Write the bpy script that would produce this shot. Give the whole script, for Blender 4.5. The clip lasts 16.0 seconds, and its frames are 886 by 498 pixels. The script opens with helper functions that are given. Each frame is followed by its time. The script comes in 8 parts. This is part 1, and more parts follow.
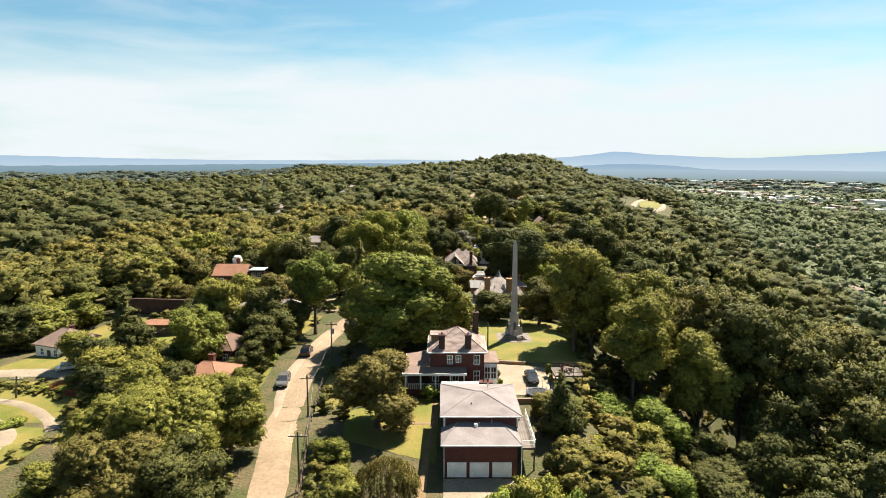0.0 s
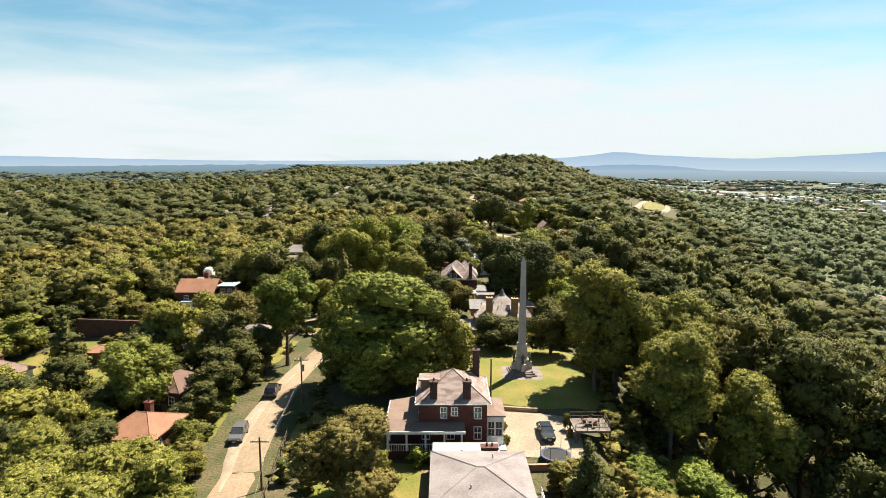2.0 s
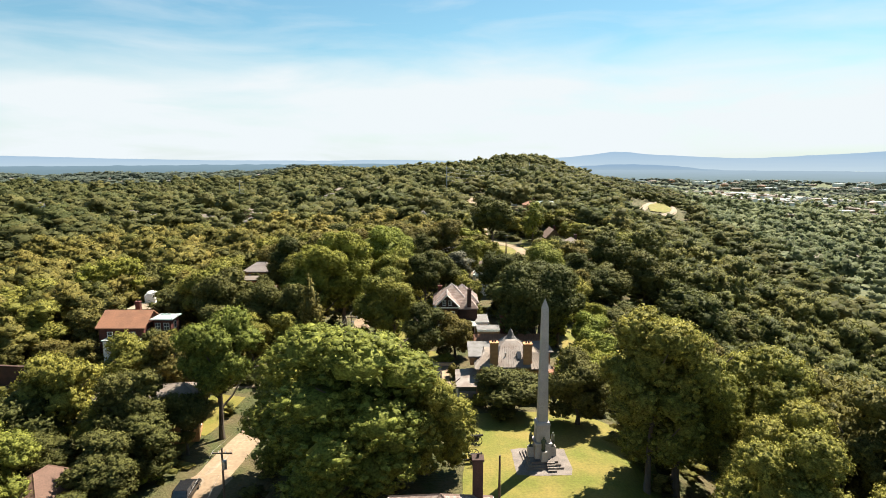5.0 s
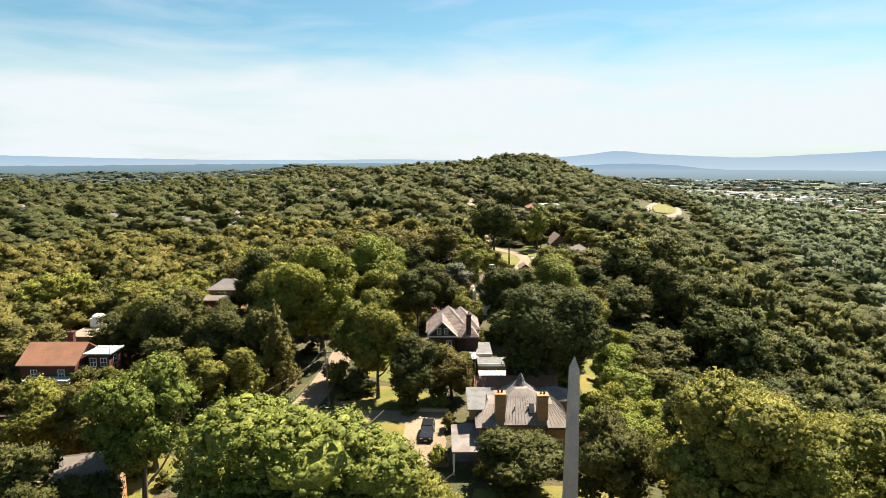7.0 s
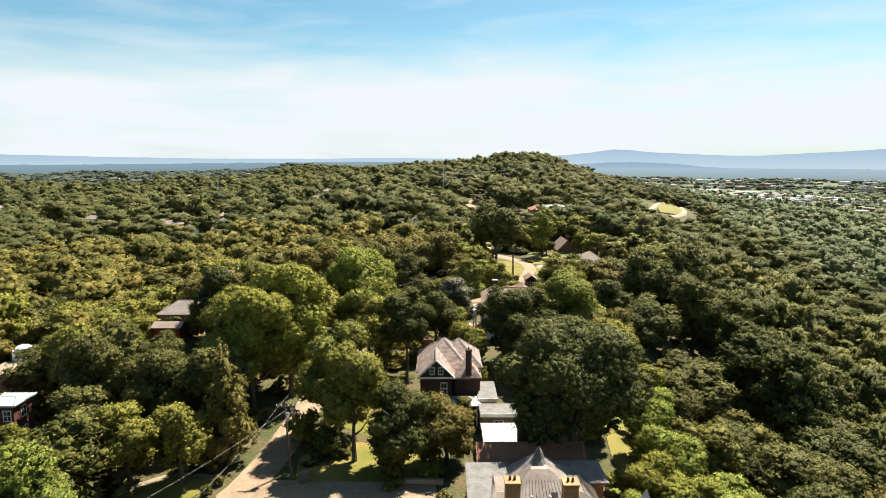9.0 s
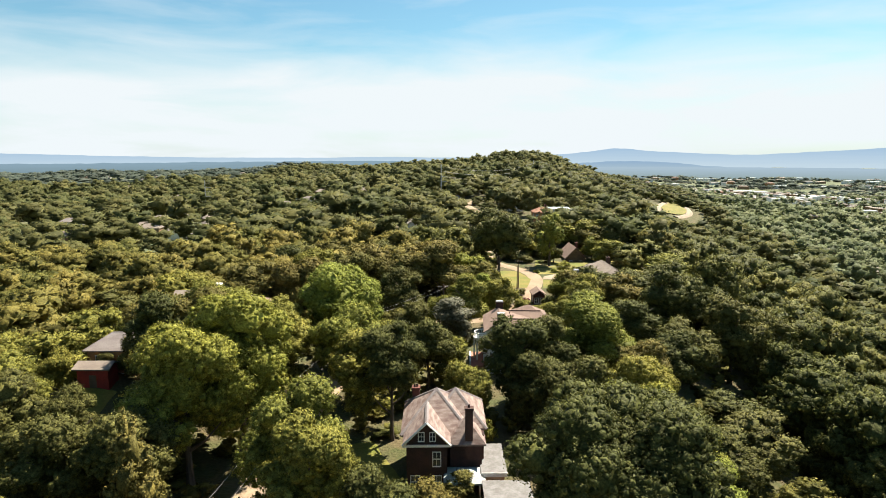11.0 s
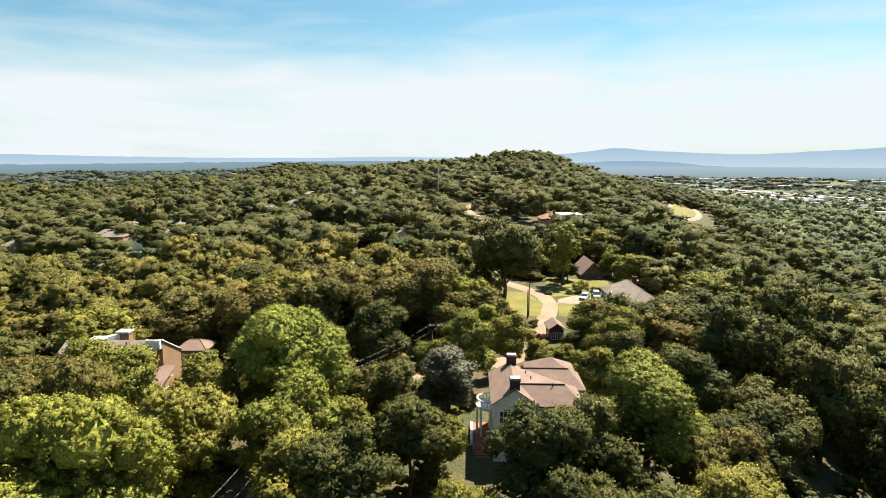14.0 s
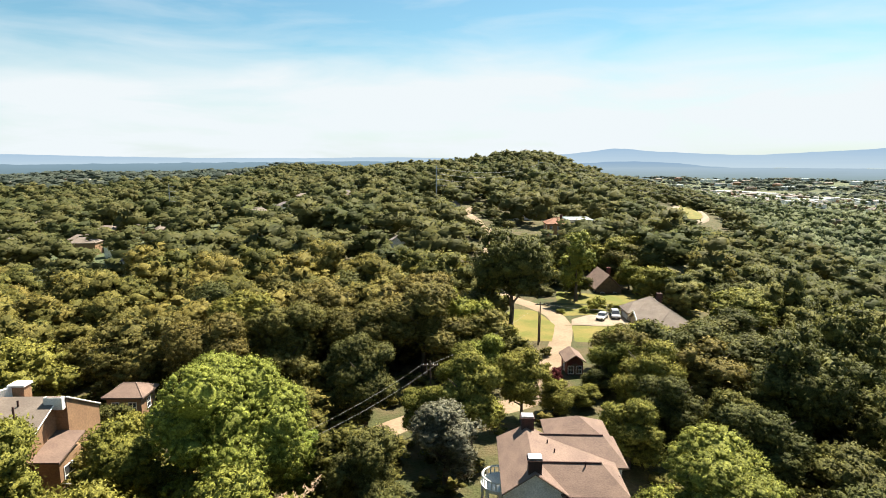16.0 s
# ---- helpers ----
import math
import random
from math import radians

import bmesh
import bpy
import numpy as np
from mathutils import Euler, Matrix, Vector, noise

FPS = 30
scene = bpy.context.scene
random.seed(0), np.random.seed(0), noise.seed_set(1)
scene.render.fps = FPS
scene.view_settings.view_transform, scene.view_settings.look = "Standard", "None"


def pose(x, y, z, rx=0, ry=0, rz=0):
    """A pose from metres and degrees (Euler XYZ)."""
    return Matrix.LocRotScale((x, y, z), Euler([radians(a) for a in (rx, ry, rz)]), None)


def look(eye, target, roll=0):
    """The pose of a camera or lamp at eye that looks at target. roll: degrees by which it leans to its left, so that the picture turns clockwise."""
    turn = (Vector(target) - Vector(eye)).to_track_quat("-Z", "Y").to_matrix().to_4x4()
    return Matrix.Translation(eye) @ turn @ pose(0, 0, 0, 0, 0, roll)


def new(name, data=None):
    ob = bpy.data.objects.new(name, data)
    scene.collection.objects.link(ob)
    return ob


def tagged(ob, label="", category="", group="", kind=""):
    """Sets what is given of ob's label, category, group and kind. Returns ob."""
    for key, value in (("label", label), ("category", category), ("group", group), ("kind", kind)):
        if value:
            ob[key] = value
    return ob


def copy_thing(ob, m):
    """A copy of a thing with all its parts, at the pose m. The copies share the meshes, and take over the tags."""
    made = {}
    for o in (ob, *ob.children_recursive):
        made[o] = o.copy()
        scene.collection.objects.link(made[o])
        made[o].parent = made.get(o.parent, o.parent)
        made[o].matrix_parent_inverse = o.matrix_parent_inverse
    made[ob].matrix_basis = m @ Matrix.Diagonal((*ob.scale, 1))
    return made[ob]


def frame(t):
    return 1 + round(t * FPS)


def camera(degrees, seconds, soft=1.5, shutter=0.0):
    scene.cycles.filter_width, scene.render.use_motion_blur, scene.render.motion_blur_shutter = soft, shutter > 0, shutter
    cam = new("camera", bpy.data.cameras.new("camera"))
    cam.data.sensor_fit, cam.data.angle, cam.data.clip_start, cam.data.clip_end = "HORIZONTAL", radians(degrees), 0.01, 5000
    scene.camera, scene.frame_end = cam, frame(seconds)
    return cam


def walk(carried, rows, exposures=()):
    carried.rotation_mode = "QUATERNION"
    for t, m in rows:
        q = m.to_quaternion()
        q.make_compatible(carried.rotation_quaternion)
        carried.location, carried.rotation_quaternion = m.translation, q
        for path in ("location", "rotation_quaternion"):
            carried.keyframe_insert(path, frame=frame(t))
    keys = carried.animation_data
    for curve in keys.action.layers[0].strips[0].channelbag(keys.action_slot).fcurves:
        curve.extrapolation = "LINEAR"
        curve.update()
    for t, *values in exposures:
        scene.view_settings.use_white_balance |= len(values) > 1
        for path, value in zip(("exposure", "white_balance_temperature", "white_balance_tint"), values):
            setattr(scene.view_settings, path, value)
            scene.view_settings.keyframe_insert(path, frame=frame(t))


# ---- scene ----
cam = camera(72.0, 16.0, soft=0.9)
METRES, EYE, TILT, LEAN, TURN = 168.0, 36.6, -8.6, 0.0, 0.0
ROWS = [
    (0.0, 0.00000, 0.0000, 0.00000, 0.000, 0.000, -0.00),
    (0.5, 0.00142, 0.0308, 0.00442, -0.007, 0.015, 0.00),
    (1.0, 0.00292, 0.0616, 0.00885, -0.022, 0.022, -0.01),
    (1.5, 0.00427, 0.0921, 0.01342, -0.037, 0.030, -0.00),
    (2.0, 0.00570, 0.1226, 0.01799, -0.045, 0.045, -0.00),
    (2.5, 0.00712, 0.1530, 0.02264, -0.067, 0.052, 0.01),
    (3.0, 0.00862, 0.1835, 0.02714, -0.075, 0.060, 0.00),
    (3.5, 0.00997, 0.2141, 0.03156, -0.090, 0.067, -0.00),
    (4.0, 0.01140, 0.2448, 0.03614, -0.112, 0.060, 0.02),
    (6.5, 0.01837, 0.3951, 0.06058, -0.195, -0.030, 0.07),
    (7.0, 0.01972, 0.4256, 0.06538, -0.210, -0.037, 0.08),
    (7.5, 0.02099, 0.4562, 0.07025, -0.225, -0.052, 0.08),
    (8.0, 0.02234, 0.4872, 0.07490, -0.247, -0.090, 0.10),
    (8.5, 0.02354, 0.5180, 0.07955, -0.270, -0.127, 0.12),
    (9.0, 0.02489, 0.5486, 0.08420, -0.277, -0.165, 0.13),
    (11.5, 0.03126, 0.7035, 0.10736, -0.382, -0.277, 0.16),
    (12.0, 0.03269, 0.7342, 0.11201, -0.390, -0.285, 0.18),
    (12.5, 0.03404, 0.7649, 0.11673, -0.420, -0.292, 0.18),
    (13.0, 0.03546, 0.7957, 0.12116, -0.435, -0.300, 0.20),
    (13.5, 0.03681, 0.8285, 0.12588, -0.450, -0.300, 0.22),
    (14.0, 0.03786, 0.8584, 0.13008, -0.457, -0.270, 0.22),
    (14.5, 0.03891, 0.8887, 0.13420, -0.472, -0.240, 0.22),
    (15.0, 0.03989, 0.9187, 0.13833, -0.487, -0.225, 0.21),
    (15.5, 0.04094, 0.9489, 0.14237, -0.502, -0.232, 0.20),
    (16.0, 0.04199, 0.9790, 0.14657, -0.510, -0.232, 0.19),
]
walk(cam, [(t, pose(0, 0, EYE, TILT, LEAN, TURN) @ pose(METRES * x, METRES * y, METRES * z, 90 + pitch, roll, yaw)) for t, x, y, z, yaw, pitch, roll in ROWS])

# ---- light ----
SUN_DIR = Vector((0.65, 0.76, 1.50)).normalized()
SUN_ELEV = math.asin(SUN_DIR.z)
SUN_AZ = math.atan2(SUN_DIR.x, SUN_DIR.y)


def build_light():
    world = bpy.data.worlds.new("world")
    scene.world = world
    world.use_nodes = True
    nt = world.node_tree
    nt.nodes.clear()
    out = nt.nodes.new("ShaderNodeOutputWorld")
    bg = nt.nodes.new("ShaderNodeBackground")
    bg.inputs[1].default_value = 1.0
    sky = nt.nodes.new("ShaderNodeTexSky")
    sky.sky_type = "NISHITA"
    sky.sun_disc = False
    sky.sun_elevation = SUN_ELEV
    sky.sun_rotation = SUN_AZ
    sky.air_density = 1.0
    sky.dust_density = 0.6
    sky.ozone_density = 2.0
    gain = nt.nodes.new("ShaderNodeVectorMath")
    gain.operation = "MULTIPLY"
    gain.inputs[1].default_value = (0.0312, 0.0436, 0.0414)
    nt.links.new(sky.outputs[0], gain.inputs[0])
    co = nt.nodes.new("ShaderNodeTexCoord")
    sep = nt.nodes.new("ShaderNodeSeparateXYZ")
    nt.links.new(co.outputs["Generated"], sep.inputs[0])
    # thin streaky cloud, flattened towards the horizon
    mp = nt.nodes.new("ShaderNodeMapping")
    mp.inputs["Scale"].default_value = (3.0, 3.0, 16.0)
    mp.inputs["Rotation"].default_value = (0.0, 0.10, 0.0)
    mp.inputs["Location"].default_value = (0.35, 0.2, 0.15)
    nt.links.new(co.outputs["Generated"], mp.inputs[0])
    nz = nt.nodes.new("ShaderNodeTexNoise")
    nz.inputs["Scale"].default_value = 1.3
    nz.inputs["Detail"].default_value = 7.0
    nz.inputs["Roughness"].default_value = 0.52
    nz.inputs["Distortion"].default_value = 0.35
    nt.links.new(mp.outputs[0], nz.inputs["Vector"])
    # cover: full haze at the horizon, thinning upwards, broken by the noise
    el = nt.nodes.new("ShaderNodeMapRange")
    el.inputs["From Min"].default_value = 0.07
    el.inputs["From Max"].default_value = 0.215
    el.inputs["To Min"].default_value = 0.97
    el.inputs["To Max"].default_value = 0.0
    el.interpolation_type = "SMOOTHSTEP"
    nt.links.new(sep.outputs[2], el.inputs[0])
    nr = nt.nodes.new("ShaderNodeMapRange")
    nr.inputs["From Min"].default_value = 0.30
    nr.inputs["From Max"].default_value = 0.70
    nr.inputs["To Min"].default_value = -0.30
    nr.inputs["To Max"].default_value = 0.30
    nt.links.new(nz.outputs[0], nr.inputs[0])
    add = nt.nodes.new("ShaderNodeMath")
    add.operation = "ADD"
    add.use_clamp = True
    nt.links.new(el.outputs[0], add.inputs[0])
    nt.links.new(nr.outputs[0], add.inputs[1])
    mix = nt.nodes.new("ShaderNodeMix")
    mix.data_type = "RGBA"
    mix.inputs["B"].default_value = (0.280, 0.300, 0.310, 1)
    nt.links.new(add.outputs[0], mix.inputs["Factor"])
    nt.links.new(gain.outputs[0], mix.inputs["A"])
    nt.links.new(mix.outputs["Result"], bg.inputs[0])
    nt.links.new(bg.outputs[0], out.inputs[0])
    sun = new("sun", bpy.data.lights.new("sun", "SUN"))
    sun.data.energy = 5.0
    sun.data.angle = radians(0.53)
    sun.data.color = (1.0, 0.93, 0.80)
    sun.matrix_world = look((0, 0, 200), Vector((0, 0, 200)) - SUN_DIR)


build_light()
scene.view_settings.exposure = 1.65


# ---- materials ----
def material(name, base, rough=0.8, metal=0.0, second=None, scale=1.0, fine=12.0, bump=0.3, translucent=0.0, spec=0.3,
             island=False, per_object=False, hue=0.0, value=0.0, contrast=0.5, stretch=(1, 1, 1), bump_scale=1.0):
    """A surface with broad patches, fine grain and relief. second: the colour of its patches."""
    m = bpy.data.materials.new(name)
    m.use_nodes = True
    nt = m.node_tree
    b = nt.nodes["Principled BSDF"]
    second = second or tuple(c * 0.75 for c in base)
    co = nt.nodes.new("ShaderNodeTexCoord")
    mp = nt.nodes.new("ShaderNodeMapping")
    mp.inputs["Scale"].default_value = stretch
    nt.links.new(co.outputs["Object"], mp.inputs[0])
    n1 = nt.nodes.new("ShaderNodeTexNoise")
    n1.inputs["Scale"].default_value = scale
    n1.inputs["Detail"].default_value = 5
    n2 = nt.nodes.new("ShaderNodeTexNoise")
    n2.inputs["Scale"].default_value = fine
    n2.inputs["Detail"].default_value = 4
    for n in (n1, n2):
        nt.links.new(mp.outputs[0], n.inputs["Vector"])
    r1 = nt.nodes.new("ShaderNodeMapRange")
    r1.inputs["From Min"].default_value = 0.5 - 0.25 * contrast
    r1.inputs["From Max"].default_value = 0.5 + 0.25 * contrast
    nt.links.new(n1.outputs[0], r1.inputs[0])
    mix = nt.nodes.new("ShaderNodeMix")
    mix.data_type = "RGBA"
    mix.inputs["A"].default_value = (*base, 1)
    mix.inputs["B"].default_value = (*second, 1)
    nt.links.new(r1.outputs[0], mix.inputs["Factor"])
    hsv = nt.nodes.new("ShaderNodeHueSaturation")
    nt.links.new(mix.outputs["Result"], hsv.inputs["Color"])
    vr = nt.nodes.new("ShaderNodeMapRange")
    vr.inputs["From Min"].default_value = 0.25
    vr.inputs["From Max"].default_value = 0.75
    vr.inputs["To Min"].default_value = 0.78
    vr.inputs["To Max"].default_value = 1.22
    nt.links.new(n2.outputs[0], vr.inputs[0])
    val = vr.outputs[0]
    rnd = None
    if island:
        rnd = nt.nodes.new("ShaderNodeNewGeometry").outputs["Random Per Island"]
    elif per_object:
        rnd = nt.nodes.new("ShaderNodeObjectInfo").outputs["Random"]
    if rnd is not None:
        k = nt.nodes.new("ShaderNodeMapRange")
        k.inputs["To Min"].default_value = 1 - value
        k.inputs["To Max"].default_value = 1 + value
        nt.links.new(rnd, k.inputs[0])
        mu = nt.nodes.new("ShaderNodeMath")
        mu.operation = "MULTIPLY"
        nt.links.new(val, mu.inputs[0])
        nt.links.new(k.outputs[0], mu.inputs[1])
        val = mu.outputs[0]
    nt.links.new(val, hsv.inputs["Value"])
    colour = hsv.outputs[0]
    if hue:
        oi = nt.nodes.new("ShaderNodeObjectInfo")
        h = nt.nodes.new("ShaderNodeMapRange")
        h.inputs["To Min"].default_value = 0.5 - hue
        h.inputs["To Max"].default_value = 0.5 + hue
        nt.links.new(oi.outputs["Random"], h.inputs[0])
        nt.links.new(h.outputs[0], hsv.inputs["Hue"])
    nt.links.new(colour, b.inputs["Base Color"])
    b.inputs["Roughness"].default_value = rough
    b.inputs["Metallic"].default_value = metal
    b.inputs["Specular IOR Level"].default_value = spec
    if bump:
        bp = nt.nodes.new("ShaderNodeBump")
        bp.inputs["Strength"].default_value = bump
        bp.inputs["Distance"].default_value = 0.05 * bump_scale
        nt.links.new(n2.outputs[0], bp.inputs["Height"])
        nt.links.new(bp.outputs[0], b.inputs["Normal"])
    if translucent:
        tr = nt.nodes.new("ShaderNodeBsdfTranslucent")
        nt.links.new(colour, tr.inputs[0])
        mx = nt.nodes.new("ShaderNodeMixShader")
        mx.inputs[0].default_value = translucent
        nt.links.new(b.outputs[0], mx.inputs[1])
        nt.links.new(tr.outputs[0], mx.inputs[2])
        nt.links.new(mx.outputs[0], nt.nodes["Material Output"].inputs[0])
    return m


def leaf_material(name, base, second, spec=0.08, translucent=0.24, tint=None, rough=0.6, mottle=0.5, flicker=0.34, grain=7.0):
    """Foliage: hue and value vary from leaf to leaf and from crown to crown. tint: reads a per-crown attribute."""
    m = bpy.data.materials.new(name)
    m.use_nodes = True
    nt = m.node_tree
    b = nt.nodes["Principled BSDF"]
    geo = nt.nodes.new("ShaderNodeNewGeometry")
    if tint:
        at = nt.nodes.new("ShaderNodeAttribute")
        at.attribute_name = tint
        crown = at.outputs["Fac"]
    else:
        crown = nt.nodes.new("ShaderNodeObjectInfo").outputs["Random"]
    mix = nt.nodes.new("ShaderNodeMix")
    mix.data_type = "RGBA"
    mix.inputs["A"].default_value = (*base, 1)
    mix.inputs["B"].default_value = (*second, 1)
    a = nt.nodes.new("ShaderNodeMath")
    a.operation = "MULTIPLY_ADD"
    a.inputs[1].default_value = 0.4
    nt.links.new(geo.outputs["Random Per Island"], a.inputs[0])
    c = nt.nodes.new("ShaderNodeMath")
    c.operation = "MULTIPLY"
    c.inputs[1].default_value = 0.75
    nt.links.new(crown, c.inputs[0])
    nt.links.new(c.outputs[0], a.inputs[2])
    nt.links.new(a.outputs[0], mix.inputs["Factor"])
    hsv = nt.nodes.new("ShaderNodeHueSaturation")
    v = nt.nodes.new("ShaderNodeMapRange")
    v.inputs["To Min"].default_value = 1 - flicker
    v.inputs["To Max"].default_value = 1 + flicker
    nt.links.new(geo.outputs["Random Per Island"], v.inputs[0])
    tc = nt.nodes.new("ShaderNodeTexCoord")
    nz = nt.nodes.new("ShaderNodeTexNoise")
    nz.inputs["Scale"].default_value = grain
    nz.inputs["Detail"].default_value = 3.0
    nt.links.new(tc.outputs["Object"], nz.inputs["Vector"])
    mo = nt.nodes.new("ShaderNodeMapRange")
    mo.inputs["From Min"].default_value = 0.32
    mo.inputs["From Max"].default_value = 0.68
    mo.inputs["To Min"].default_value = 1 - mottle
    mo.inputs["To Max"].default_value = 1 + 0.9 * mottle
    nt.links.new(nz.outputs[0], mo.inputs[0])
    mm = nt.nodes.new("ShaderNodeMath")
    mm.operation = "MULTIPLY"
    nt.links.new(v.outputs[0], mm.inputs[0])
    nt.links.new(mo.outputs[0], mm.inputs[1])
    nt.links.new(mm.outputs[0], hsv.inputs["Value"])
    nt.links.new(mix.outputs["Result"], hsv.inputs["Color"])
    nt.links.new(hsv.outputs[0], b.inputs["Base Color"])
    b.inputs["Roughness"].default_value = rough
    b.inputs["Specular IOR Level"].default_value = spec
    bp = nt.nodes.new("ShaderNodeBump")
    bp.inputs["Strength"].default_value = 0.8 if grain > 3 else 0.3
    bp.inputs["Distance"].default_value = 0.9 / grain
    nt.links.new(nz.outputs[0], bp.inputs["Height"])
    nt.links.new(bp.outputs[0], b.inputs["Normal"])
    tr = nt.nodes.new("ShaderNodeBsdfTranslucent")
    nt.links.new(hsv.outputs[0], tr.inputs[0])
    mx = nt.nodes.new("ShaderNodeMixShader")
    mx.inputs[0].default_value = translucent
    nt.links.new(b.outputs[0], mx.inputs[1])
    nt.links.new(tr.outputs[0], mx.inputs[2])
    nt.links.new(mx.outputs[0], nt.nodes["Material Output"].inputs[0])
    return m


M_FLOOR = material("woodland_floor", (0.052, 0.056, 0.016), 0.95, second=(0.092, 0.070, 0.032), scale=0.25, fine=2.4, bump=0.9, bump_scale=6)
M_MEADOW = material("valley_grass", (0.070, 0.086, 0.036), 0.95, second=(0.098, 0.100, 0.048), scale=0.02, fine=0.3, bump=0.3, bump_scale=4)
M_LAWN = material("lawn_grass", (0.104, 0.110, 0.014), 0.9, second=(0.178, 0.136, 0.032), scale=0.16, fine=3.5, bump=0.5, bump_scale=2)
M_ROAD = material("worn_asphalt", (0.262, 0.188, 0.120), 0.9, second=(0.206, 0.144, 0.090), scale=0.15, fine=2.0, bump=0.15)
M_CONCRETE = material("pale_concrete", (0.262, 0.204, 0.142), 0.85, second=(0.206, 0.158, 0.108), scale=0.3, fine=3, bump=0.15)
M_DIRT = material("bare_soil", (0.206, 0.130, 0.069), 0.95, second=(0.151, 0.103, 0.048), scale=0.5, fine=4, bump=0.4)
M_BRICK = material("dark_red_brick", (0.116, 0.038, 0.028), 0.85, second=(0.082, 0.031, 0.023), scale=0.8, fine=9, bump=0.4, stretch=(1, 1, 2.5))
M_BRICK_TAN = material("tan_brick", (0.415, 0.222, 0.100), 0.85, second=(0.330, 0.169, 0.077), scale=0.8, fine=9, bump=0.4, stretch=(1, 1, 2.5))
M_BRICK_DARK = material("sooty_brick", (0.073, 0.037, 0.029), 0.9, second=(0.049, 0.029, 0.024), scale=1, fine=9, bump=0.4)
M_ROOF_GREY = material("pale_grey_shingle", (0.147, 0.120, 0.110), 0.85, second=(0.193, 0.165, 0.151), scale=0.35, fine=5, bump=0.35, stretch=(1, 1, 3))
M_ROOF_PALE = material("sun_bleached_shingle", (0.215, 0.184, 0.174), 0.85, second=(0.160, 0.132, 0.124), scale=0.4, fine=5, bump=0.3, stretch=(1, 1, 3))
# stone darkened for the monument's steps: their shade is put into this colour
M_STEP = material("darkened_step_stone", (0.186, 0.153, 0.130), 0.85, second=(0.130, 0.107, 0.093), scale=0.8, fine=6, bump=0.3)
M_IRON = material("black_iron", (0.022, 0.021, 0.020), 0.55, 0.4, second=(0.035, 0.03, 0.026), scale=3, fine=12, bump=0.1)
M_ROOF_SLATE = material("mottled_slate_shingle", (0.153, 0.100, 0.083), 0.8, second=(0.272, 0.210, 0.180), scale=0.7, fine=6, bump=0.45, stretch=(1, 1, 4))
M_ROOF_BROWN = material("brown_shingle", (0.195, 0.130, 0.098), 0.85, second=(0.155, 0.103, 0.080), scale=0.5, fine=6, bump=0.3, stretch=(1, 1, 3))
M_ROOF_TAUPE = material("taupe_shingle", (0.205, 0.165, 0.132), 0.85, second=(0.165, 0.130, 0.104), scale=0.5, fine=6, bump=0.3, stretch=(1, 1, 3))
M_ROOF_RUST = material("dark_rust_shingle", (0.150, 0.086, 0.060), 0.85, second=(0.112, 0.064, 0.046), scale=0.5, fine=6, bump=0.4)
M_ROOF_RED = material("terracotta_shingle", (0.250, 0.116, 0.066), 0.85, second=(0.200, 0.096, 0.056), scale=0.5, fine=6, bump=0.4)
M_ROOF_METAL = material("weathered_roof_metal", (0.206, 0.178, 0.157), 0.6, 0.2, second=(0.151, 0.116, 0.096), scale=0.6, fine=5, bump=0.1)
M_ROOF_WHITE = material("white_roof_membrane", (0.318, 0.307, 0.289), 0.6, second=(0.271, 0.347, 0.324), scale=0.4, fine=4, bump=0.1)
M_LEAD = material("grey_lead_sheet", (0.165, 0.155, 0.148), 0.8, 0.0, second=(0.12, 0.11, 0.10), scale=1.2, fine=6, bump=0.15)
M_WHITE = material("white_paint", (0.80, 0.78, 0.74), 0.6, second=(0.70, 0.67, 0.62), scale=0.8, fine=8, bump=0.08)
M_CREAM = material("cream_render", (0.476, 0.384, 0.292), 0.8, second=(0.415, 0.323, 0.237), scale=0.5, fine=5, bump=0.15)
M_TAN = material("tan_siding", (0.287, 0.172, 0.096), 0.75, second=(0.246, 0.144, 0.082), scale=0.5, fine=6, bump=0.1)
M_TIMBER = material("dark_timber", (0.088, 0.062, 0.044), 0.8, second=(0.132, 0.088, 0.062), scale=1, fine=8, bump=0.3)
M_DECK = material("weathered_deck", (0.176, 0.149, 0.124), 0.85, second=(0.130, 0.103, 0.083), scale=0.8, fine=7, bump=0.3)
M_BARK = material("bark", (0.074, 0.055, 0.041), 0.95, second=(0.118, 0.096, 0.074), scale=1.0, fine=7, bump=0.7, stretch=(1, 1, 0.3))
M_GRANITE = material("grey_granite", (0.437, 0.381, 0.353), 0.7, second=(0.363, 0.321, 0.298), scale=0.4, fine=10, bump=0.15)
M_BRONZE = material("patinated_bronze", (0.088, 0.088, 0.066), 0.5, 0.6, second=(0.118, 0.147, 0.111), scale=2, fine=9, bump=0.2)
M_GLASS = material("window_glass", (0.030, 0.035, 0.040), 0.08, second=(0.050, 0.050, 0.055), scale=0.5, fine=2, bump=0, spec=0.7)
M_RUBBER = material("tyre_rubber", (0.022, 0.022, 0.022), 0.8, bump=0.1)
M_CHROME = material("bright_metal", (0.600, 0.600, 0.600), 0.25, 1.0, bump=0)
M_WIRE = material("weathered_cable", (0.297, 0.277, 0.257), 0.5, 0.3, bump=0)
M_GALV = material("galvanised_steel", (0.446, 0.446, 0.446), 0.45, 0.8, bump=0.05)
M_STONE = material("field_stone", (0.147, 0.118, 0.096), 0.9, second=(0.207, 0.169, 0.133), scale=1.5, fine=6, bump=0.8, bump_scale=2)
M_TERRACOTTA = material("red_paving_brick", (0.330, 0.120, 0.080), 0.8, second=(0.240, 0.090, 0.062), scale=0.9, fine=9, bump=0.3)
